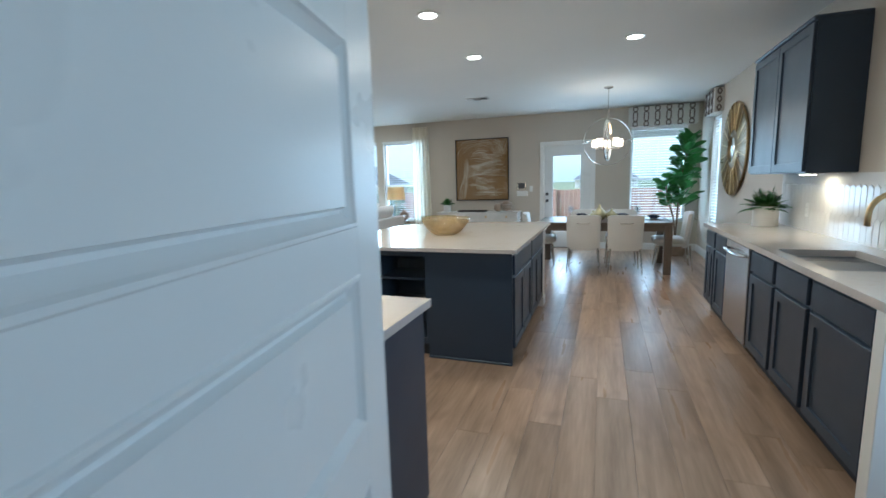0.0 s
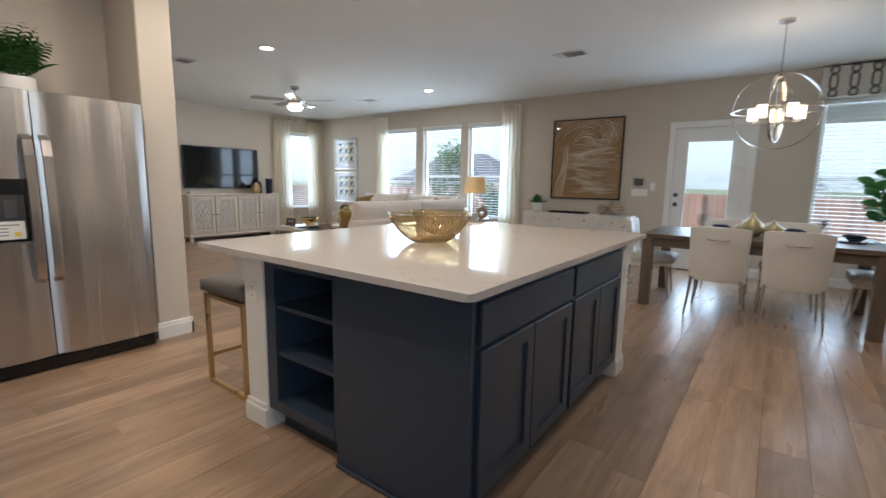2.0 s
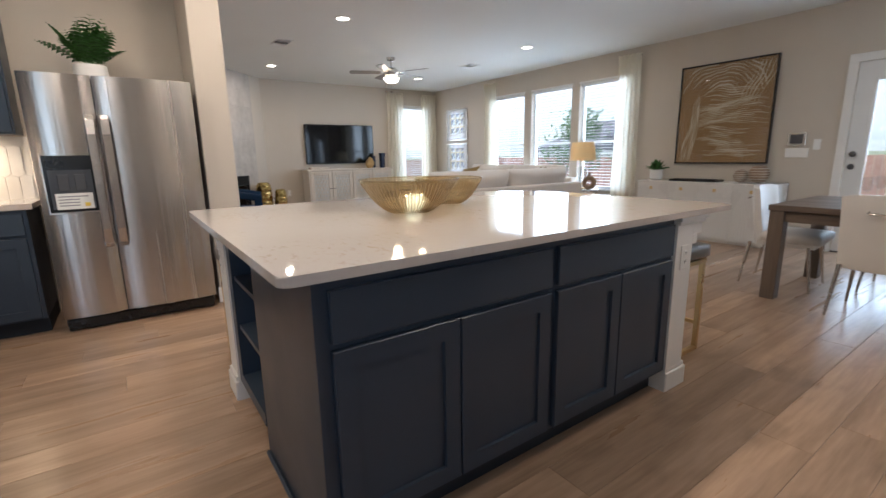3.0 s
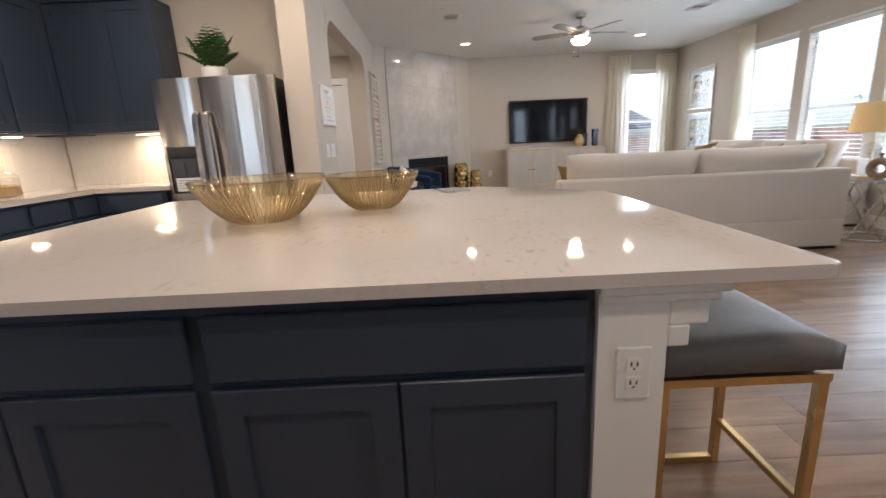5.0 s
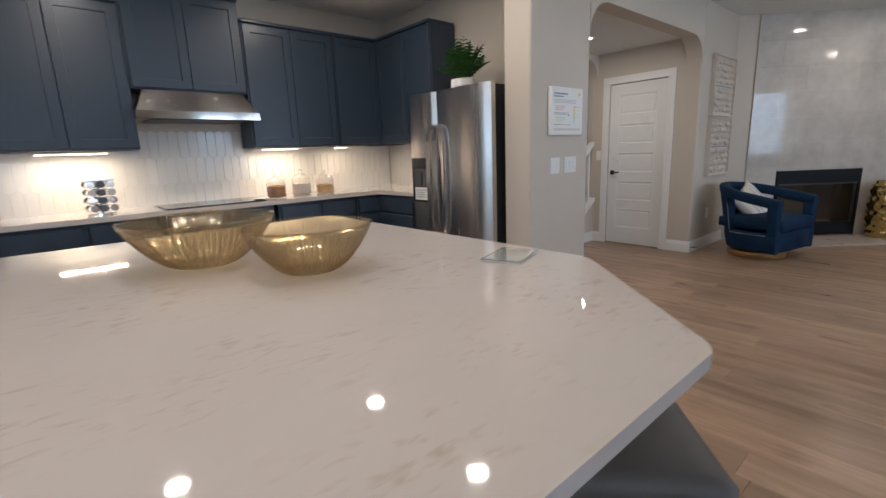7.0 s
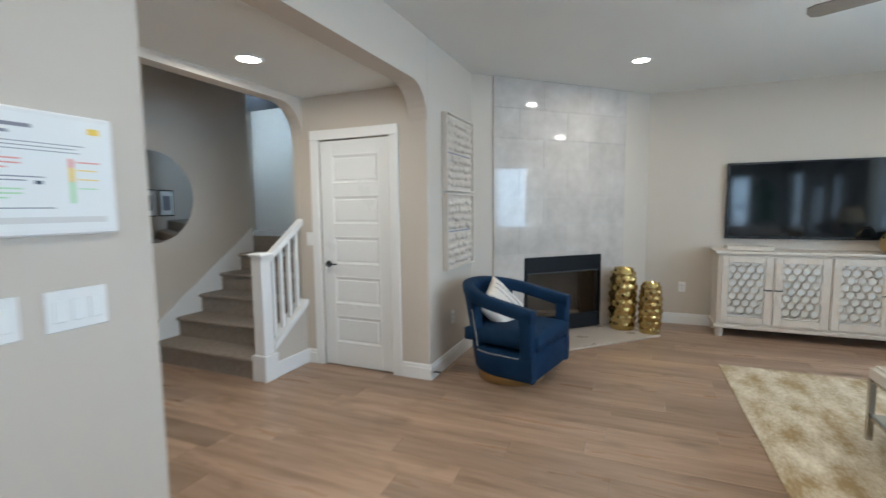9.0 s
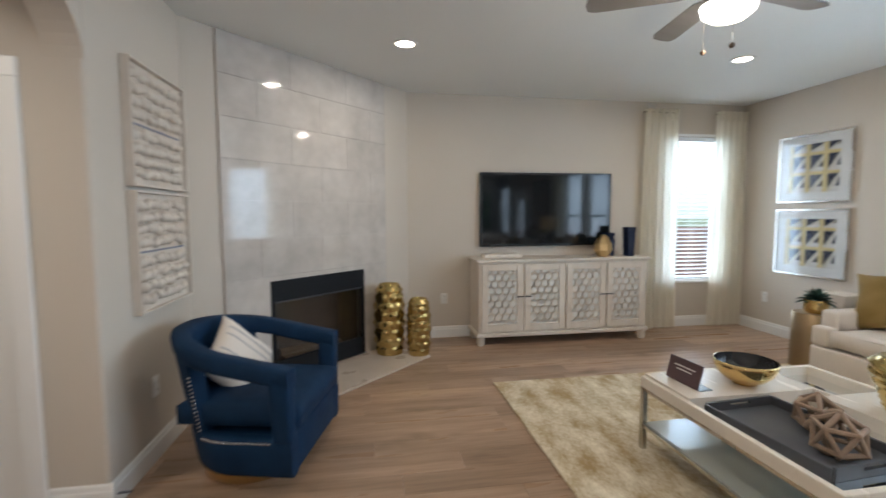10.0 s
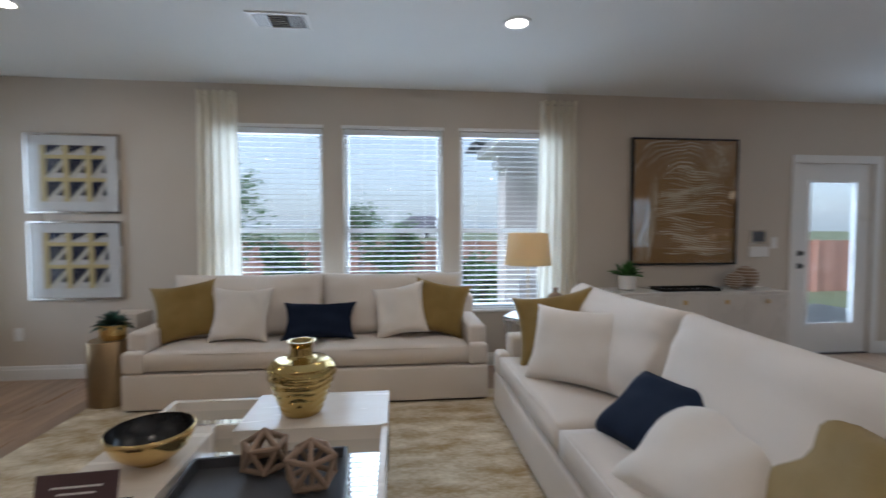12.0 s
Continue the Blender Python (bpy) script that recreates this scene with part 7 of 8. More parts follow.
# fiddle-leaf fig
fg = thing("fiddle_leaf_fig", "tall fiddle-leaf fig with large glossy leaves in a basket", "plant", 1.52, 9.36, 0)
part("pot", lathe([(0, 0.001), (0.15, 0.001), (0.175, 0.06), (0.17, 0.28), (0.155, 0.28), (0.15, 0.25), (0, 0.25)], 32), RAWWOOD, fg, "woven brown basket", smooth=40)
rnd = random.Random(5)
stems = [[(0, 0, 0.24), (0.02, 0.0, 0.7), (0.03, 0.02, 1.2), (0.11, 0.0, 1.7), (0.16, -0.02, 2.05)], [(0.02, 0, 0.24), (-0.05, -0.04, 0.7), (-0.16, -0.06, 1.05), (-0.20, -0.08, 1.35)]]
for s in stems:
    part("trunk", tube(s, 0.014, 8), BARK, fg, smooth=True)
def fig_leaf(w, l):
    bm = bmesh.new()
    rows = []
    for i in range(8):
        t = i / 7
        k = w * (0.12 + 0.9 * math.sin(math.pi * t ** 1.25) ** 0.7) if 0 < i < 7 else w * (0.10 if i == 0 else 0.34)
        cup = 0.12 * k
        dz = -0.10 * l * t * t
        rows.append([bm.verts.new((-k / 2, l * t, dz + cup)), bm.verts.new((-k / 4, l * t, dz + cup * 0.2)), bm.verts.new((0, l * t, dz - 0.004)), bm.verts.new((k / 4, l * t, dz + cup * 0.2)), bm.verts.new((k / 2, l * t, dz + cup))])
    for a, b in zip(rows, rows[1:]):
        for i in range(4):
            bm.faces.new((a[i], a[i + 1], b[i + 1], b[i]))
    return bm


leaf0 = None
spots = []
for k in range(104):
    t = k / 103
    z = 0.86 + 1.24 * t
    out = rnd.uniform(0.0, 0.10) * (1.2 - t)
    base = Vector((0.02 + 0.14 * t + out * math.cos(radians(137.5 * k + 90)), -0.02 * t + out * math.sin(radians(137.5 * k + 90)), z))
    spots.append((base, 137.5 * k, rnd.uniform(0.75, 1.1) * (1.05 - 0.35 * max(0, t - 0.75) * 4 * 0.6)))
for k in range(26):
    t = k / 25
    spots.append((Vector((-0.13 - 0.08 * t, -0.06 - 0.02 * t, 0.90 + 0.38 * t)), 137.5 * k + 40, rnd.uniform(0.6, 0.9)))
for base, ang, sc in spots:
    m = Matrix.Translation(base) @ pose(0, 0, 0, 0, 0, ang) @ pose(0, 0.02, 0, rnd.uniform(0, 62), rnd.uniform(-40, 40), 0) @ Matrix.Diagonal((sc, sc, sc, 1))
    if leaf0 is None:
        leaf0 = part("leaf", fig_leaf(0.18, 0.25), LEAF, fg, smooth=True)
        leaf0.matrix_basis = m
    else:
        o = share("leaf", leaf0, (0, 0, 0), fg)
        o.matrix_basis = m

# painting, console and small things on the north wall
pa = thing("abstract_painting", "large gold abstract painting with pale swirling lines in a black frame", "painting", -2.195, NORTH, 1.665)
w, h = 0.585, 0.655
part("frame", boxes((-w, -0.045, -h, -w + 0.018, -0.002, h), (w - 0.018, -0.045, -h, w, -0.002, h), (-w + 0.018, -0.045, -h, w - 0.018, -0.002, -h + 0.018), (-w + 0.018, -0.045, h - 0.018, w - 0.018, -0.002, h)), BLACK, pa)
part("canvas", boxes((-w + 0.018, -0.03, -h + 0.018, w - 0.018, -0.004, h - 0.018)), ARTGOLD, pa)


def paint_line(pts, seed, width=0.006):
    """One raised wavy line of paint, cut where it leaves the canvas."""
    runs, run = [], []
    for p in pts:
        if abs(p[0]) < w - 0.024 and abs(p[1]) < h - 0.024:
            run.append(p)
        else:
            runs.append(run)
            run = []
    for run in runs + [run]:
        if len(run) > 4:
            bm = bmesh.new()
            rows = []
            for k, (a, b) in enumerate(run):
                c, d = run[min(k + 1, len(run) - 1)], run[max(k - 1, 0)]
                fade = math.sin(math.pi * (k + 0.5) / len(run)) ** 0.5
                q = Vector((d[1] - c[1], 0, c[0] - d[0])).normalized() * (0.0016 + 1.7 * width * fade * abs(0.35 + noise.noise((a * 4, b * 4, seed))))
                rows.append([bm.verts.new(Vector((a, y, b)) + q * t) for t, y in ((-1, -0.0302), (0, -0.0345), (1, -0.0302))])
            for p, q in zip(rows, rows[1:]):
                bm.faces.new((p[0], p[1], q[1], q[0]))
                bm.faces.new((p[1], p[2], q[2], q[1]))
            part("paint_line", bm, ARTLINE, pa, smooth=True)


def drift(x, z, seed):
    return 0.05 * noise.noise((x * 2.2, z * 3.0, seed)) + 0.018 * noise.noise((x * 6.0, z * 8.0, seed + 9))


rnd = random.Random(31)
# bands of waves across the canvas
for zc, n, dz, xa, xb in ((0.02, 15, 0.021, -0.40, 0.57), (0.26, 7, 0.024, -0.25, 0.45), (-0.24, 8, 0.024, -0.36, 0.36), (-0.45, 9, 0.024, -0.25, 0.55)):
    for i in range(n):
        x0, x1 = xa + rnd.uniform(0, 0.22), xb - rnd.uniform(0, 0.26)
        zz = zc + (i - n / 2) * dz
        paint_line([(x, zz + 0.03 * math.sin(5 * x + zc * 9) + drift(x, zz, 2.0)) for x in (x0 + (x1 - x0) * k / 40 for k in range(41))], i + zc, 0.0055)
# arcs over the top, long swoops down the sides
for i in range(9):
    r = 0.17 + 0.042 * i
    a0, a1 = 12 + rnd.uniform(0, 45), 168 - rnd.uniform(0, 45)
    paint_line([(-0.05 + 1.25 * r * math.cos(radians(a)) + drift(r, a * 0.01, 5.0), 0.20 + r * math.sin(radians(a)) + drift(a * 0.01, r, 7.0)) for a in (a0 + (a1 - a0) * k / 48 for k in range(49))], i * 2.0, 0.006)
for i in range(6):
    x0 = -0.55 + 0.032 * i
    paint_line([(x0 + 0.16 * math.sin((z + 0.6) * 2.4) * (1 - i * 0.1) + drift(x0, z, 4.0), z) for z in (-0.62 + (0.75 + 0.03 * i) * k / 44 for k in range(45))], i + 20.0, 0.007)
for i in range(6):
    x0 = 0.30 + 0.045 * i
    paint_line([(x0 - 0.12 * math.cos((z + 0.1) * 3.0) + drift(x0, z, 6.0), z) for z in (0.12 + 0.48 * k / 36 for k in range(37))], i + 40.0, 0.006)
g = part("glass", boxes((-w + 0.018, -0.042, -h + 0.018, w - 0.018, -0.040, h - 0.018)), CLEAR, pa)
g.visible_shadow = False

co = thing("console_cabinet", "low white console cabinet with ribbed fronts and gold pulls", "cabinet", -2.23, 9.99, 0)
part("body", boxes((-0.87, -0.41, 0.03, 0.87, -0.005, 0.755)), LACQUER, co)
part("top", boxes((-0.88, -0.42, 0.755, 0.88, -0.004, 0.778), bevel=0.003), LACQUER, co)
part("plinth", boxes((-0.83, -0.38, 0, 0.83, -0.02, 0.03)), LACQUER, co)
for i in range(4):
    a, b = -0.86 + i * 0.43 + 0.006, -0.86 + (i + 1) * 0.43 - 0.006
    d = part("door", boxes((a, -0.425, 0.045, b, -0.4105, 0.748)), LACQUER, co)
    n = 14
    for k in range(n):
        u = a + 0.012 + (b - a - 0.024) * (k + 0.5) / n
        part("rib", boxes((u - 0.010, -0.432, 0.05, u + 0.010, -0.425, 0.742), bevel=0.003), LACQUER, d)
    part("pull", boxes(((a + b) / 2 - 0.02, -0.444, 0.66, (a + b) / 2 + 0.02, -0.433, 0.70), bevel=0.003), BRUSHGOLD, d, "small gold pull")
pl = thing("potted_plant", "small green plant in a white pot on the console", "plant", -2.93, 9.76, 0.778)
part("pot", lathe([(0, 0), (0.06, 0), (0.085, 0.02), (0.085, 0.15), (0.078, 0.15), (0.075, 0.13), (0, 0.13)], 24), CERAMIC, pl, smooth=40)
fern(pl, 46, 0.20, 0.12, 21, 0.8, FERN, 0.04)
bt = thing("black_tray", "flat black tray lying on the console", "tray", -2.34, 9.72, 0.778)
part("bottom", boxes((-0.30, -0.10, 0.001, 0.30, 0.10, 0.010)), BLACK, bt)
part("rim", boxes((-0.31, -0.115, 0.001, 0.31, -0.10, 0.03), (-0.31, 0.10, 0.001, 0.31, 0.115, 0.03), (-0.31, -0.10, 0.001, -0.30, 0.10, 0.03), (0.30, -0.10, 0.001, 0.31, 0.10, 0.03), bevel=0.002), BLACK, bt)
for x, y, r in ((-1.80, 9.74, 0.085), (-1.62, 9.80, 0.115)):
    s = thing("wicker_sphere", "round brown woven ornament on the console", "ornament", x, y, 0.778 + r, group="woven ornaments")
    part("core", lathe([(0.001, -r * 0.97)] + [(r * 0.97 * math.sin(radians(q)), -r * 0.97 * math.cos(radians(q))) for q in range(15, 180, 15)] + [(0.001, r * 0.97)], 24), RAWWOOD, s, smooth=True)
    bm = bmesh.new()
    for i in range(7):
        z = r * 0.9 * (i - 3) / 3.2
        q = math.sqrt(max(0.0001, r * r - z * z))
        tube([(q * math.cos(a), q * math.sin(a), z) for a in (2 * math.pi * k / 24 for k in range(24))], 0.004, 5, bm, closed=True)
    part("weave", bm, WHITEWOOD, s, smooth=True)
th = thing("thermostat", "grey wall thermostat panel", "thermostat", -1.34, NORTH, 1.30)
part("plate", boxes((-0.09, -0.022, -0.075, 0.09, -0.002, 0.075), bevel=0.004), NICKEL, th)
part("screen", boxes((-0.065, -0.024, -0.05, 0.065, -0.022, 0.055)), GREYTRAY, th)
kp = thing("alarm_keypad", "white wall keypad below the thermostat", "keypad", -1.325, NORTH, 1.14)
part("case", boxes((-0.115, -0.022, -0.055, 0.115, -0.002, 0.055), bevel=0.004), TRIM, kp)
outlet(pose(-1.14, NORTH, 1.235), 1, "white single switch plate by the back door")

# ---- ceiling fittings ----
for x, y in ((-1.07, 4.02), (-1.06, 5.36), (0.54, 5.335), (-2.65, 4.20), (-2.64, 2.93), (-1.08, 2.88), (-4.48, 5.64), (-4.39, 8.524), (-7.635, 5.659), (-7.547, 8.574)):
    c = thing("recessed_light", "round white recessed ceiling light, lit", "light", x, y, CEIL, group="recessed lights")
    part("trim_ring", lathe([(0.070, -0.001), (0.098, -0.001), (0.098, -0.006), (0.086, -0.010), (0.070, -0.006)], 32), TRIM, c, smooth=40)
    part("lens", lathe([(0, -0.004), (0.070, -0.004), (0.070, -0.001), (0, -0.001)], 28), CANGLOW, c)
    l = area_lamp("recessed_lamp", (x, y, CEIL - 0.02), (x, y, 0), 0.13, 0.13, 4.4 if x > -3 else 3.2, WARM)
    l.data.shape = "DISK"
c = thing("recessed_light", "round white recessed ceiling light, lit", "light", -5.33, 3.29, 2.40, group="recessed lights")
part("trim_ring", lathe([(0.070, -0.001), (0.098, -0.001), (0.098, -0.006), (0.086, -0.010), (0.070, -0.006)], 32), TRIM, c, smooth=40)
part("lens", lathe([(0, -0.004), (0.070, -0.004), (0.070, -0.001), (0, -0.001)], 28), CANGLOW, c)
l = area_lamp("recessed_lamp", (-5.33, 3.29, 2.38), (-5.33, 3.29, 0), 0.13, 0.13, 4.5, WARM)
l.data.shape = "DISK"
# no window is built here; the lamp stands in for an unseen one
area_lamp("stair_fill_daylight", (-7.45, 0.42, 2.9), (-8.2, 2.2, 2.2), 0.8, 1.2, 26, DAY)


def vent(x, y, turn):
    v = thing("ceiling_vent", "white slotted ceiling air vent", "vent", x, y, CEIL, turn, "ceiling vents")
    part("frame", boxes((-0.19, -0.115, -0.008, 0.19, -0.09, -0.001), (-0.19, 0.09, -0.008, 0.19, 0.115, -0.001), (-0.19, -0.09, -0.008, -0.165, 0.09, -0.001), (0.165, -0.09, -0.008, 0.19, 0.09, -0.001), bevel=0.002), TRIM, v)
    part("backing", boxes((-0.165, -0.09, -0.0025, 0.165, 0.09, -0.001)), GREYTRAY, v)
    for i in range(7):
        yy = -0.078 + i * 0.026
        part("slat", moved(boxes((-0.055, -0.010, -0.001, 0.055, 0.010, 0.001)), pose(0, yy, -0.006, 35, 0, 0)), TRIM, v)
    for sx in (-1, 1):
        for i in range(4):
            part("slat", moved(boxes((-0.010, -0.088, -0.001, 0.010, 0.088, 0.001)), pose(sx * (0.075 + i * 0.026), 0, -0.006, 0, 35 * sx, 0)), TRIM, v)
    return v


vt = vent(-5.94, 8.65, 0)
copy_thing(vt, pose(-5.94, 5.36, CEIL))
copy_thing(vt, pose(-1.68, 7.76, CEIL))

fn = thing("ceiling_fan", "brushed nickel ceiling fan with five grey blades and lit bowl", "fan", -6.05, 7.12, 0)
part("canopy", lathe([(0, CEIL), (0.07, CEIL), (0.065, CEIL - 0.04), (0.02, CEIL - 0.06), (0, CEIL - 0.06)], 28), NICKEL, fn, smooth=40)
part("downrod", rods(((0, 0, 2.56), (0, 0, CEIL - 0.03)), r=0.012), NICKEL, fn)
part("motor", lathe([(0, 2.60), (0.06, 2.59), (0.115, 2.55), (0.12, 2.50), (0.105, 2.46), (0.08, 2.445), (0, 2.445)], 36), NICKEL, fn, smooth=40)
part("light_bowl", lathe([(0.115, 2.445), (0.125, 2.43), (0.118, 2.395), (0.08, 2.365), (0.0, 2.352)], 32), FANGLOW, fn, "lit frosted glass bowl", smooth=True)
part("bowl_rim", lathe([(0.118, 2.448), (0.128, 2.448), (0.128, 2.43), (0.118, 2.43)], 32), NICKEL, fn, smooth=40)
FANBLADE = shade("grey_fan_blade", (0.24, 0.22, 0.20), 0.4, second=(0.18, 0.165, 0.15), scale=3, fine=30, stretch=(8, 1, 1))
for i in range(5):
    r = pose(0, 0, 2.515, 0, 0, 72 * i + 28)
    bm = prism([(0.17, -0.045), (0.22, -0.06), (0.62, -0.068), (0.66, -0.05), (0.67, 0.0), (0.66, 0.05), (0.62, 0.068), (0.22, 0.06), (0.17, 0.045)], -0.004, 0.004)
    part("blade", moved(moved(bm, pose(0, 0, 0, 10)), r), FANBLADE, fn)
    part("blade_arm", moved(boxes((0.09, -0.018, -0.012, 0.24, 0.018, -0.006), bevel=0.002), r), NICKEL, fn)
for x, z in ((-0.09, 2.23), (0.10, 2.20)):
    part("pull_chain", rods(((x, -0.06, z), (x, -0.06, 2.44)), r=0.0015, seg=5), NICKEL, fn)
    bm = bmesh.new()
    bmesh.ops.create_uvsphere(bm, u_segments=12, v_segments=8, radius=0.013, matrix=Matrix.Translation((x, -0.06, z)))
    part("chain_knob", bm, BARK, fn, smooth=True)
point_lamp("fan_light", (-6.05, 7.12, 2.28), 3.0, WARM, 0.08)

# ---- passage and stairs ----
sr2 = thing("staircase", "carpeted staircase with white risers trim", "stairs", kind="structure")
for i in range(5):
    x1 = -5.78 - i * 0.265
    bm = boxes((x1 - 0.265, 1.475, 0 if i == 0 else i * 0.185 - 0.02, x1, 2.755, (i + 1) * 0.185 - 0.03))
    box(bm, x1 - 0.265, 1.475, (i + 1) * 0.185 - 0.035, x1 + 0.03, 2.755, (i + 1) * 0.185, 0.014, 3)
    part("tread", bm, CARPET, sr2, "brown carpeted step", smooth=40)
bm = bmesh.new()
lo = [(-5.60, 0.0), (-5.60, 0.16), (-5.85, 0.38), (-7.04, 1.21), (-7.04, 0.9), (-7.04, 0.0)]
f = [bm.verts.new((x, 1.472, z)) for x, z in lo]
b = [bm.verts.new((x, 1.490, z)) for x, z in lo]
bm.faces.new(f)
bm.faces.new(b[::-1])
for i in range(len(lo)):
    j = (i + 1) % len(lo)
    bm.faces.new((f[i], f[j], b[j], b[i]))
part("skirt_board", bm, TRIM, sr2)
part("landing", boxes((-8.195, 0.375, 0.9, -7.105, 2.755, 1.11)), CARPET, sr2, "brown carpeted landing")
bl = thing("balustrade", "white stair balustrade with square newel and balusters", "balustrade", kind="structure")
NX, NY = -5.82, 2.82
part("newel_base", boxes((NX - 0.075, NY - 0.075, 0, NX + 0.075, NY + 0.075, 0.22), bevel=0.005), TRIM, bl)
part("newel", boxes((NX - 0.055, NY - 0.055, 0.22, NX + 0.055, NY + 0.055, 1.04), bevel=0.004), TRIM, bl)
part("newel_cap", boxes((NX - 0.072, NY - 0.072, 1.04, NX + 0.072, NY + 0.072, 1.065), bevel=0.006), TRIM, bl)
SL = 0.185 / 0.265


def slanted(x0, x1, z0, t, y0, y1):
    """A bar that climbs with the stairs from x0 to x1 (going west)."""
    bm = bmesh.new()
    z1 = z0 + (x0 - x1) * SL
    vs = [bm.verts.new(p) for p in ((x0, y0, z0), (x0, y1, z0), (x0, y1, z0 + t), (x0, y0, z0 + t), (x1, y0, z1), (x1, y1, z1), (x1, y1, z1 + t), (x1, y0, z1 + t))]
    for f in ((0, 1, 2, 3), (7, 6, 5, 4), (0, 4, 5, 1), (1, 5, 6, 2), (2, 6, 7, 3), (3, 7, 4, 0)):
        bm.faces.new([vs[i] for i in f])
    return bm


part("handrail", slanted(NX - 0.055, -6.45, 0.97, 0.06, NY - 0.03, NY + 0.03), TRIM, bl)
part("bottom_rail", slanted(NX - 0.055, -6.45, 0.24, 0.05, NY - 0.065, NY + 0.065), TRIM, bl)
bm = slanted(NX - 0.055, -6.45, 0.0, 0.24, NY - 0.045, NY + 0.045)
for v in bm.verts:
    if v.co.z < 0.24 + (NX - 0.055 - v.co.x) * SL - 0.1:
        v.co.z = 0
part("knee_wall", bm, WALL, bl, "greige sloped knee wall")
part("skirting", boxes((HALLW + 0.002, NY + 0.046, 0, NX - 0.076, NY + 0.062, 0.13), bevel=0.003), TRIM, bl)
for i in range(5):
    x = NX - 0.12 - i * 0.098
    z = 0.29 + (NX - 0.055 - x) * SL
    part("baluster", boxes((x - 0.016, NY - 0.016, z - 0.02, x + 0.016, NY + 0.016, z + 0.70)), TRIM, bl)
rm = thing("round_mirror", "large round frameless mirror on the stair wall", "mirror")
rm.matrix_basis = pose(-5.85, 1.472, 1.55, -90)
part("glass", lathe([(0, 0.002), (0.43, 0.002), (0.435, 0.010), (0.42, 0.014), (0, 0.014)], 56), MIRROR, rm, smooth=30)
for px, pw in ((-6.60, 0.40), (-7.08, 0.40)):
    fm = thing("hall_picture", "dark framed print with a white mat on the stair wall", "picture", px, 2.76, 1.47, group="stair pictures")
    part("frame", boxes((-pw / 2, -0.03, -0.27, pw / 2, 0.0, 0.27), bevel=0.004), BLACK, fm)
    part("mat_board", boxes((-pw / 2 + 0.025, -0.033, -0.245, pw / 2 - 0.025, -0.03, 0.245)), PAPER, fm)
    part("print", boxes((-pw / 2 + 0.09, -0.035, -0.15, pw / 2 - 0.09, -0.033, 0.15)), INK, fm)
ds = thing("door_stop", "spring door stop on the skirting", "door stop", HALLW - 0.03, PN + 0.016, 0.06)
part("spring", rods(((0, 0, 0), (0.02, 0.07, 0.012)), r=0.006), DARKSTEEL, ds)

# ---- outdoors ----
tagged(part("ground", boxes((-400, -400, -0.75, 400, 400, -0.62)), GRASS), "mown lawn reaching into the distance", "ground", kind="structure")
tagged(part("foundation", boxes((WEST - 0.2, -1.2, -0.62, EAST + 0.2, NORTH + 0.2, -0.125)), CONCRETE), "concrete house foundation", "foundation", kind="structure")
tagged(part("patio", boxes((-3.6, NORTH + 0.21, -0.62, 3.2, 13.6, -0.10), bevel=0.02), CONCRETE), "concrete patio slab outside the back door", "patio", kind="structure")
tagged(part("roof_slab", boxes((WEST - 0.5, -1.5, CEIL + 0.13, EAST + 0.5, NORTH + 0.35, CEIL + 0.3)), ROOF), "grey house roof", "roof", kind="structure")
pc = thing("patio_cover", "patio roof on a pale stone column", "patio roof", kind="structure")
for x in (-3.1, 4.6):
    part("column", boxes((x - 0.28, 12.9, -0.10, x + 0.28, 13.46, 2.42)), SIDING, pc)
part("beam", boxes((-3.5, 12.95, 2.42, 5.0, 13.4, 2.66)), TRIM, pc)
bm = boxes((-3.7, NORTH + 0.36, 2.66, 5.2, 13.8, 2.80))
part("eave", bm, TRIM, pc)
bm = bmesh.new()
vs = [bm.verts.new(p) for p in ((-3.9, NORTH + 0.36, 3.05), (-3.9, 14.0, 2.805), (5.4, 14.0, 2.805), (5.4, NORTH + 0.36, 3.05), (-3.2, NORTH + 0.36, 3.6), (4.7, NORTH + 0.36, 3.6))]
bm.faces.new((vs[0], vs[1], vs[4]))
bm.faces.new((vs[1], vs[2], vs[5], vs[4]))
bm.faces.new((vs[2], vs[3], vs[5]))
part("roof", bm, ROOF, pc)


def fence(name, a, b, z0=-0.62, z1=1.02):
    f = thing(name, "reddish cedar plank garden fence", "fence", group="garden fences")
    a, b = Vector(a), Vector(b)
    n = int((b - a).length / 0.155)
    d = (b - a).normalized()
    bm = bmesh.new()
    rnd = random.Random(len(name) + n)
    ang = math.degrees(math.atan2(d.y, d.x))
    for i in range(n):
        c = a + d * (i + 0.5) * 0.155
        box(bm, -0.072, -0.009, z0, 0.072, 0.009, z1 + rnd.uniform(-0.01, 0.01))
        bmesh.ops.transform(bm, matrix=pose(c.x, c.y, 0, 0, 0, ang), verts=bm.verts[-8:])
    part("pickets", bm, FENCE, f, kind="stuff")
    n2 = max(2, int((b - a).length / 2.4))
    for i in range(n2 + 1):
        c = a + (b - a) * i / n2 + Vector((d.y, -d.x, 0)) * 0.07
        part("post", moved(boxes((-0.05, -0.05, z0, 0.05, 0.05, z1 + 0.03)), pose(c.x, c.y, 0, 0, 0, ang)), FENCE, f)


fence("fence", (-16, 18.6, 0), (13, 18.6, 0))
fence("fence", (-15.9, 2, 0), (-15.9, 18.5, 0))
fence("fence", (11.5, 2, 0), (11.5, 18.5, 0))


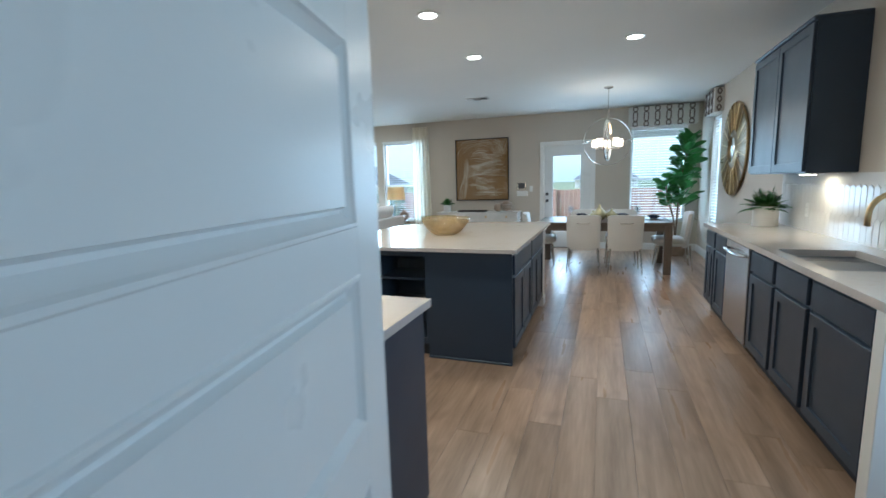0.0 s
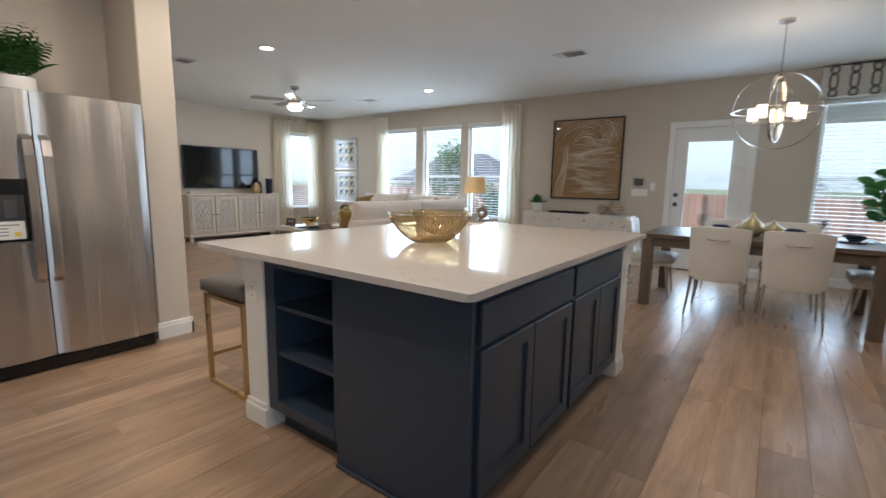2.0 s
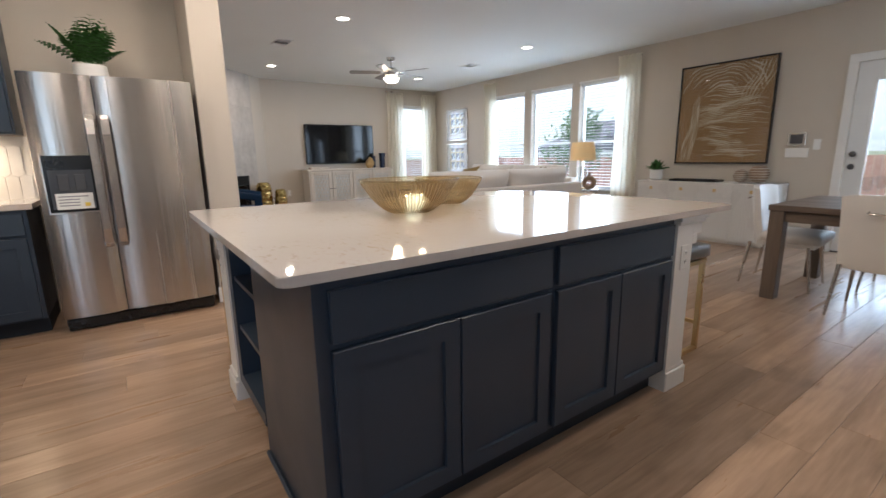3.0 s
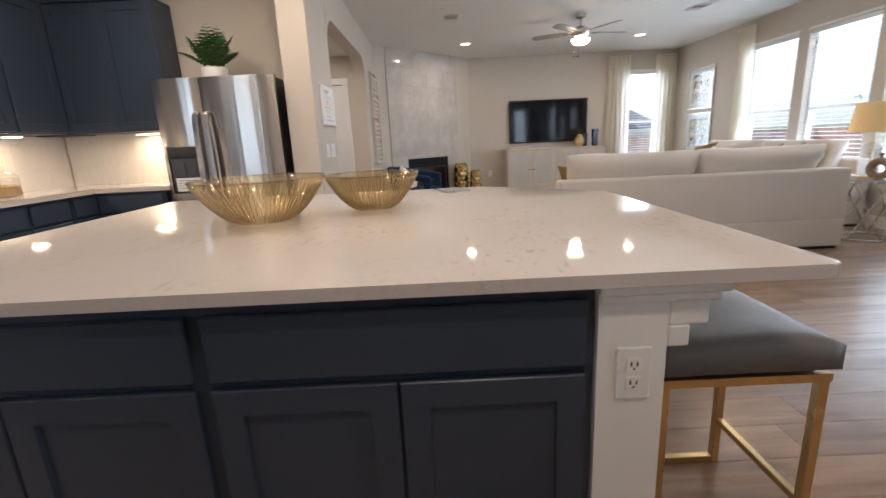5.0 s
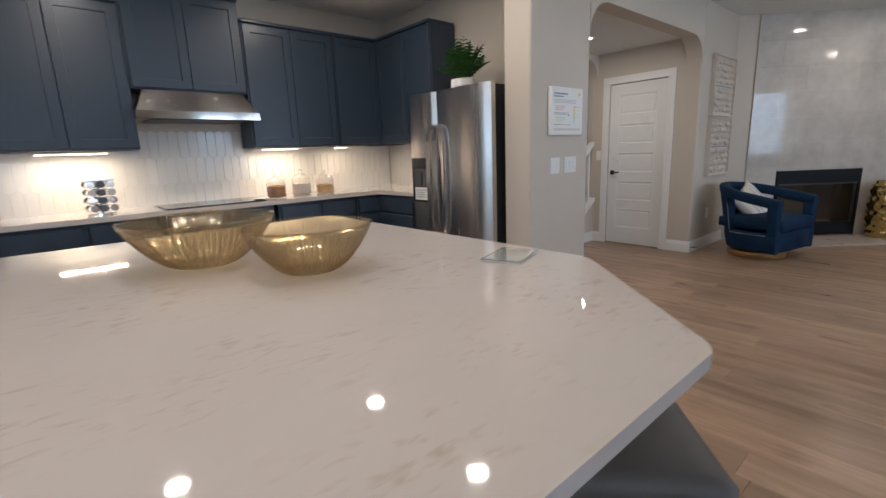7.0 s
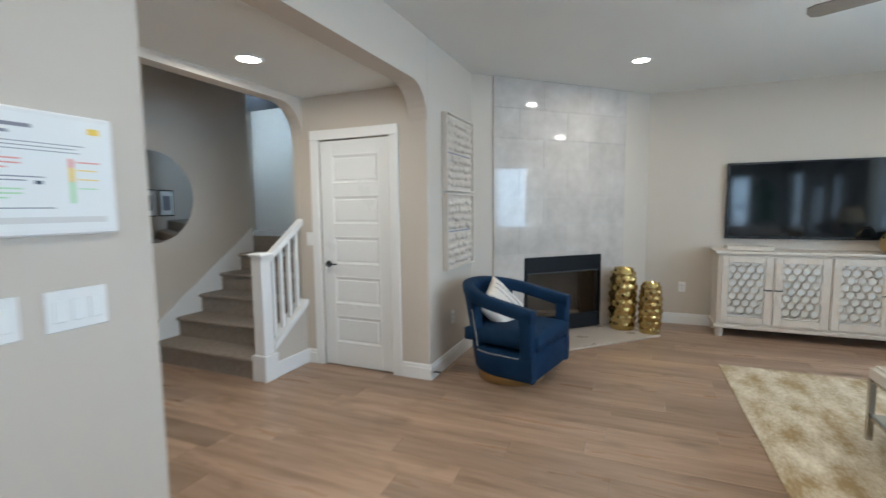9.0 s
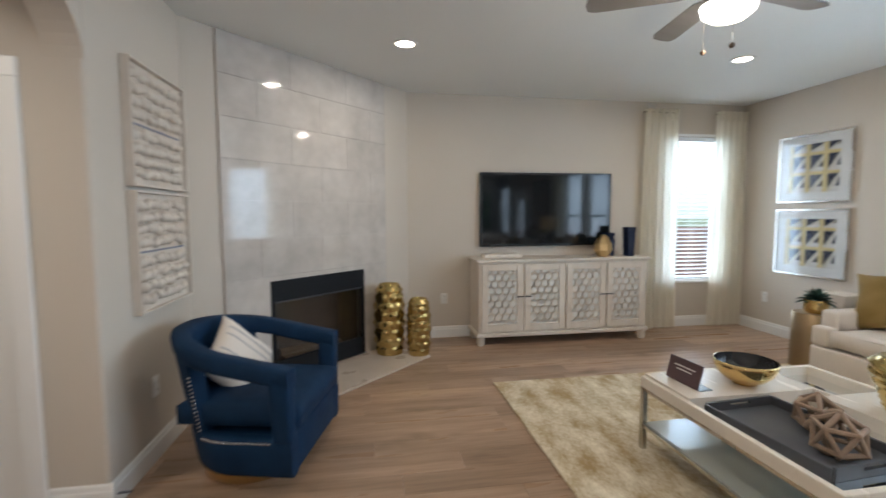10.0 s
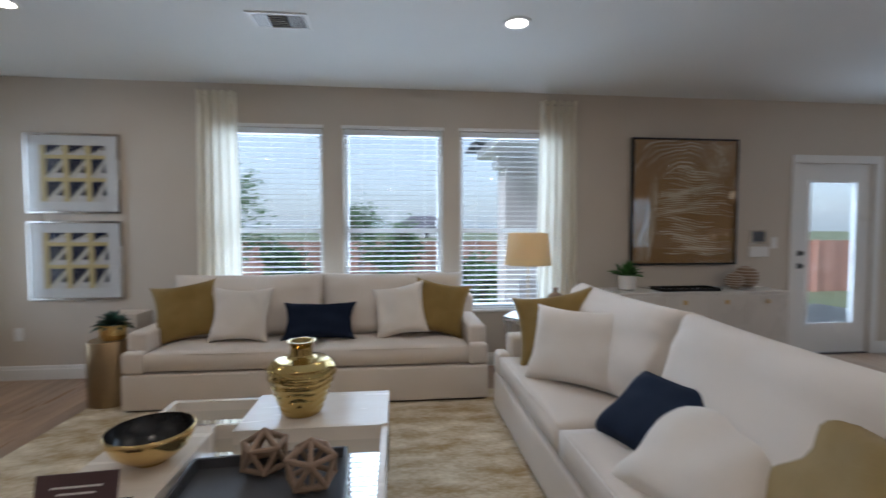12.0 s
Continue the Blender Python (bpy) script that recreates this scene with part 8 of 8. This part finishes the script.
def house(x, y, w, d, h, peak, turn, z=-1.6, wallmat=None):
    o = thing("house", "pale stone neighbouring house with a grey hipped roof", "house", x, y, z, turn, "neighbouring houses")
    part("wall", boxes((-w / 2, -d / 2, 0, w / 2, d / 2, h)), wallmat or SIDING, o)
    bm = bmesh.new()
    e = 0.5
    k = min(w, d) / 2 * 0.9
    vs = [bm.verts.new(p) for p in ((-w / 2 - e, -d / 2 - e, h), (w / 2 + e, -d / 2 - e, h), (w / 2 + e, d / 2 + e, h), (-w / 2 - e, d / 2 + e, h), (-w / 2 + k, 0, peak), (w / 2 - k, 0, peak))]
    for f in ((0, 1, 5, 4), (1, 2, 5), (2, 3, 4, 5), (3, 0, 4), (3, 2, 1, 0)):
        bm.faces.new([vs[i] for i in f])
    part("roof", bm, ROOF, o)
    part("fascia", boxes((-w / 2 - e, -d / 2 - e - 0.02, h - 0.18, w / 2 + e, -d / 2 - e, h + 0.02)), TRIM, o)
    bm = bmesh.new()
    gx = w * 0.2
    vs = [bm.verts.new(p) for p in ((gx - 2, -d / 2 - 0.6, h), (gx + 2, -d / 2 - 0.6, h), (gx, -d / 2 - 0.6, h + 1.6), (gx, 0, h + 1.6), (gx - 2, 0, h), (gx + 2, 0, h))]
    for f in ((0, 1, 2), (0, 2, 3, 4), (1, 5, 3, 2)):
        bm.faces.new([vs[i] for i in f])
    part("gable", bm, ROOF, o)
    for i in range(int(w / 3)):
        wx = -w / 2 + 1.6 + i * 3
        win = part("window", boxes((wx - 0.55, -d / 2 - 0.04, 0.9, wx + 0.55, -d / 2 + 0.02, 2.2)), TRIM, o)
        part("pane", boxes((wx - 0.47, -d / 2 - 0.05, 0.98, wx + 0.47, -d / 2 - 0.04, 2.12)), SCREEN, win)


house(-28, 45, 13, 9, 2.9, 6.0, 4)
house(1, 112, 13, 9, 2.9, 6.2, -5)
house(16, 58, 12, 9, 2.9, 5.8, 3)
house(-40, 17, 12, 9, 2.9, 6.0, 80)
house(-85, 110, 14, 9, 2.9, 6.4, 20)
house(42, 22, 12, 9, 2.9, 6.0, -85)


def tree(x, y, h, r, seed, z=-0.62):
    t = thing("garden_tree", "young leafy garden tree beyond the window", "tree", x, y, z, seed * 30, "garden trees")
    rnd = random.Random(seed)
    part("trunk", rod(bmesh.new(), (0, 0, 0), (0.05, 0.02, h * 0.7), 0.05, 0.02, 8), BARK, t, smooth=True)
    limbs = []
    for i in range(9):
        a = rnd.uniform(0, 6.28)
        z0 = h * rnd.uniform(0.3, 0.65)
        q = Vector((math.cos(a) * r * rnd.uniform(0.5, 0.9), math.sin(a) * r * rnd.uniform(0.5, 0.9), z0 + h * rnd.uniform(0.1, 0.3)))
        limbs.append((Vector((0.03, 0.01, z0)), q))
    bm = bmesh.new()
    for a, b in limbs:
        rod(bm, a, b, 0.018, 0.006, 6)
    part("limbs", bm, BARK, t)
    verts, faces = [], []
    for i in range(1500):
        a, b = rnd.choice(limbs)
        c = a + (b - a) * rnd.uniform(0.35, 1.1) + Vector((rnd.gauss(0, 1), rnd.gauss(0, 1), rnd.gauss(0, 0.8))) * r * 0.22
        u = Vector((rnd.gauss(0, 1), rnd.gauss(0, 1), rnd.gauss(0, 1))).normalized()
        v = u.orthogonal().normalized()
        k = rnd.uniform(0.05, 0.10)
        j = len(verts)
        verts += [c - u * k, c + v * k * 0.5, c + u * k, c - v * k * 0.5]
        faces.append((j, j + 1, j + 2, j + 3))
    me = bpy.data.meshes.new("crown")
    me.from_pydata(verts, [], faces)
    me.materials.append(TREELEAF)
    o = new("crown", me)
    o.parent = t


tree(-5.3, 17.2, 2.5, 0.8, 1)
tree(-9.0, 15.2, 3.4, 1.1, 2)
tree(-3.4, 14.6, 1.5, 0.6, 3)
tree(-7.9, 17.3, 1.8, 0.7, 4)
tree(3.8, 16.4, 2.6, 0.9, 5)
tree(-6.9, 24.0, 3.6, 1.4, 6)

# ---- pieces of the backsplash and the floor ----


def picket(w, h, t):
    """One upright tile with pointed ends, face towards -y."""
    pts = [(-w / 2, -h / 2 + w * 0.3), (0, -h / 2), (w / 2, -h / 2 + w * 0.3), (w / 2, h / 2 - w * 0.3), (0, h / 2), (-w / 2, h / 2 - w * 0.3)]
    bm = bmesh.new()
    back = [bm.verts.new((x, 0, z)) for x, z in pts]
    mid = [bm.verts.new((x, -t * 0.85, z)) for x, z in pts]
    top_ = [bm.verts.new((x * 0.90, -t, z * 0.965)) for x, z in pts]
    bm.faces.new(top_)
    for a, b in ((back, mid), (mid, top_)):
        for i in range(6):
            j = (i + 1) % 6
            bm.faces.new((a[i], a[j], b[j], b[i]))
    return bm


def backsplash(name, m, length, z0, z1, gap=None):
    s = thing(name, "white glossy elongated picket tile backsplash", "backsplash", kind="structure")
    s.matrix_basis = m
    part("tile_bed", boxes((0, -0.004, z0, length, 0.0, z1)), WHITEGROUT, s)
    w, h, t = 0.076, 0.245, 0.006
    first = None
    row, z = 0, z0 + 0.06
    while z < z1 + 0.10:
        x = w / 2 + (w / 2 if row % 2 else 0)
        while x < length - w * 0.4:
            zz = z
            if zz + h / 2 < z1 + 0.04 + (0.22 if gap and gap[0] < x < gap[1] else 0) and zz - h / 2 > z0 - 0.09:
                if first is None:
                    first = part("tile", picket(w - 0.0025, h - 0.0025, t), BACKSPLASH, s)
                    first.matrix_basis = pose(x, -0.004, zz)
                else:
                    share("tile", first, (x, -0.004, zz), s)
            x += w
        row += 1
        z += h - w * 0.3
    return s


backsplash("backsplash_range", pose(-0.46, 1.552, 0, 0, 0, 180), 3.44, 0.916, 1.375, (0.92, 1.76))
backsplash("backsplash_sink", pose(EAST - 0.002, 5.80, 0, 0, 0, -90), 3.2, 0.916, 1.40)
backsplash("backsplash_corner", pose(-3.918, 1.56, 0, 0, 0, 90), 1.24, 0.916, 1.375)

PW = 0.19


def plank_bm(bm, x0, y0, x1, y1):
    g, c = 0.0004, 0.0011
    lo = [bm.verts.new((x, y, -0.010)) for x, y in ((x0 + g, y0 + g), (x1 - g, y0 + g), (x1 - g, y1 - g), (x0 + g, y1 - g))]
    md = [bm.verts.new((v.co.x, v.co.y, -c)) for v in lo]
    hi = [bm.verts.new((x, y, 0)) for x, y in ((x0 + g + c, y0 + g + c), (x1 - g - c, y0 + g + c), (x1 - g - c, y1 - g - c), (x0 + g + c, y1 - g - c))]
    bm.faces.new(hi)
    for a, b in ((lo, md), (md, hi)):
        for i in range(4):
            j = (i + 1) % 4
            bm.faces.new((a[i], a[j], b[j], b[i]))


rnd = random.Random(11)
rest = bmesh.new()
meshes = {}
x = WEST
while x < EAST:
    x1 = min(x + PW, EAST)
    y = -1.08 - rnd.uniform(0.1, 1.4)
    while y < NORTH:
        ln = rnd.choice((1.2, 1.5, 1.8))
        a, b = max(y, -1.08), min(y + ln, NORTH)
        y += ln
        if b - a < 0.05 or (x1 < -4.1 and b < 1.4):
            continue
        near = x > -7.1 and a > 0.2 and x1 - x > PW - 0.01 and b - a > ln - 0.01 and not (x < -4.1 and a < 3.0) and not (x > 1.4)
        if near and len(meshes.get("all", ())) < 300:
            if ln not in meshes:
                bm = bmesh.new()
                plank_bm(bm, 0, 0, PW, ln)
                o = part("plank", bm, FLOOR, part_floor)
                meshes[ln] = o
                o.location = (x, a, 0)
            else:
                o = new("plank", meshes[ln].data)
                o.parent = part_floor
                o.location = (x, a, 0)
            meshes.setdefault("all", []).append(o)
        else:
            plank_bm(rest, x, a, x1, b)
    x += PW
part("plank_rest", rest, FLOORREST, part_floor, kind="stuff")
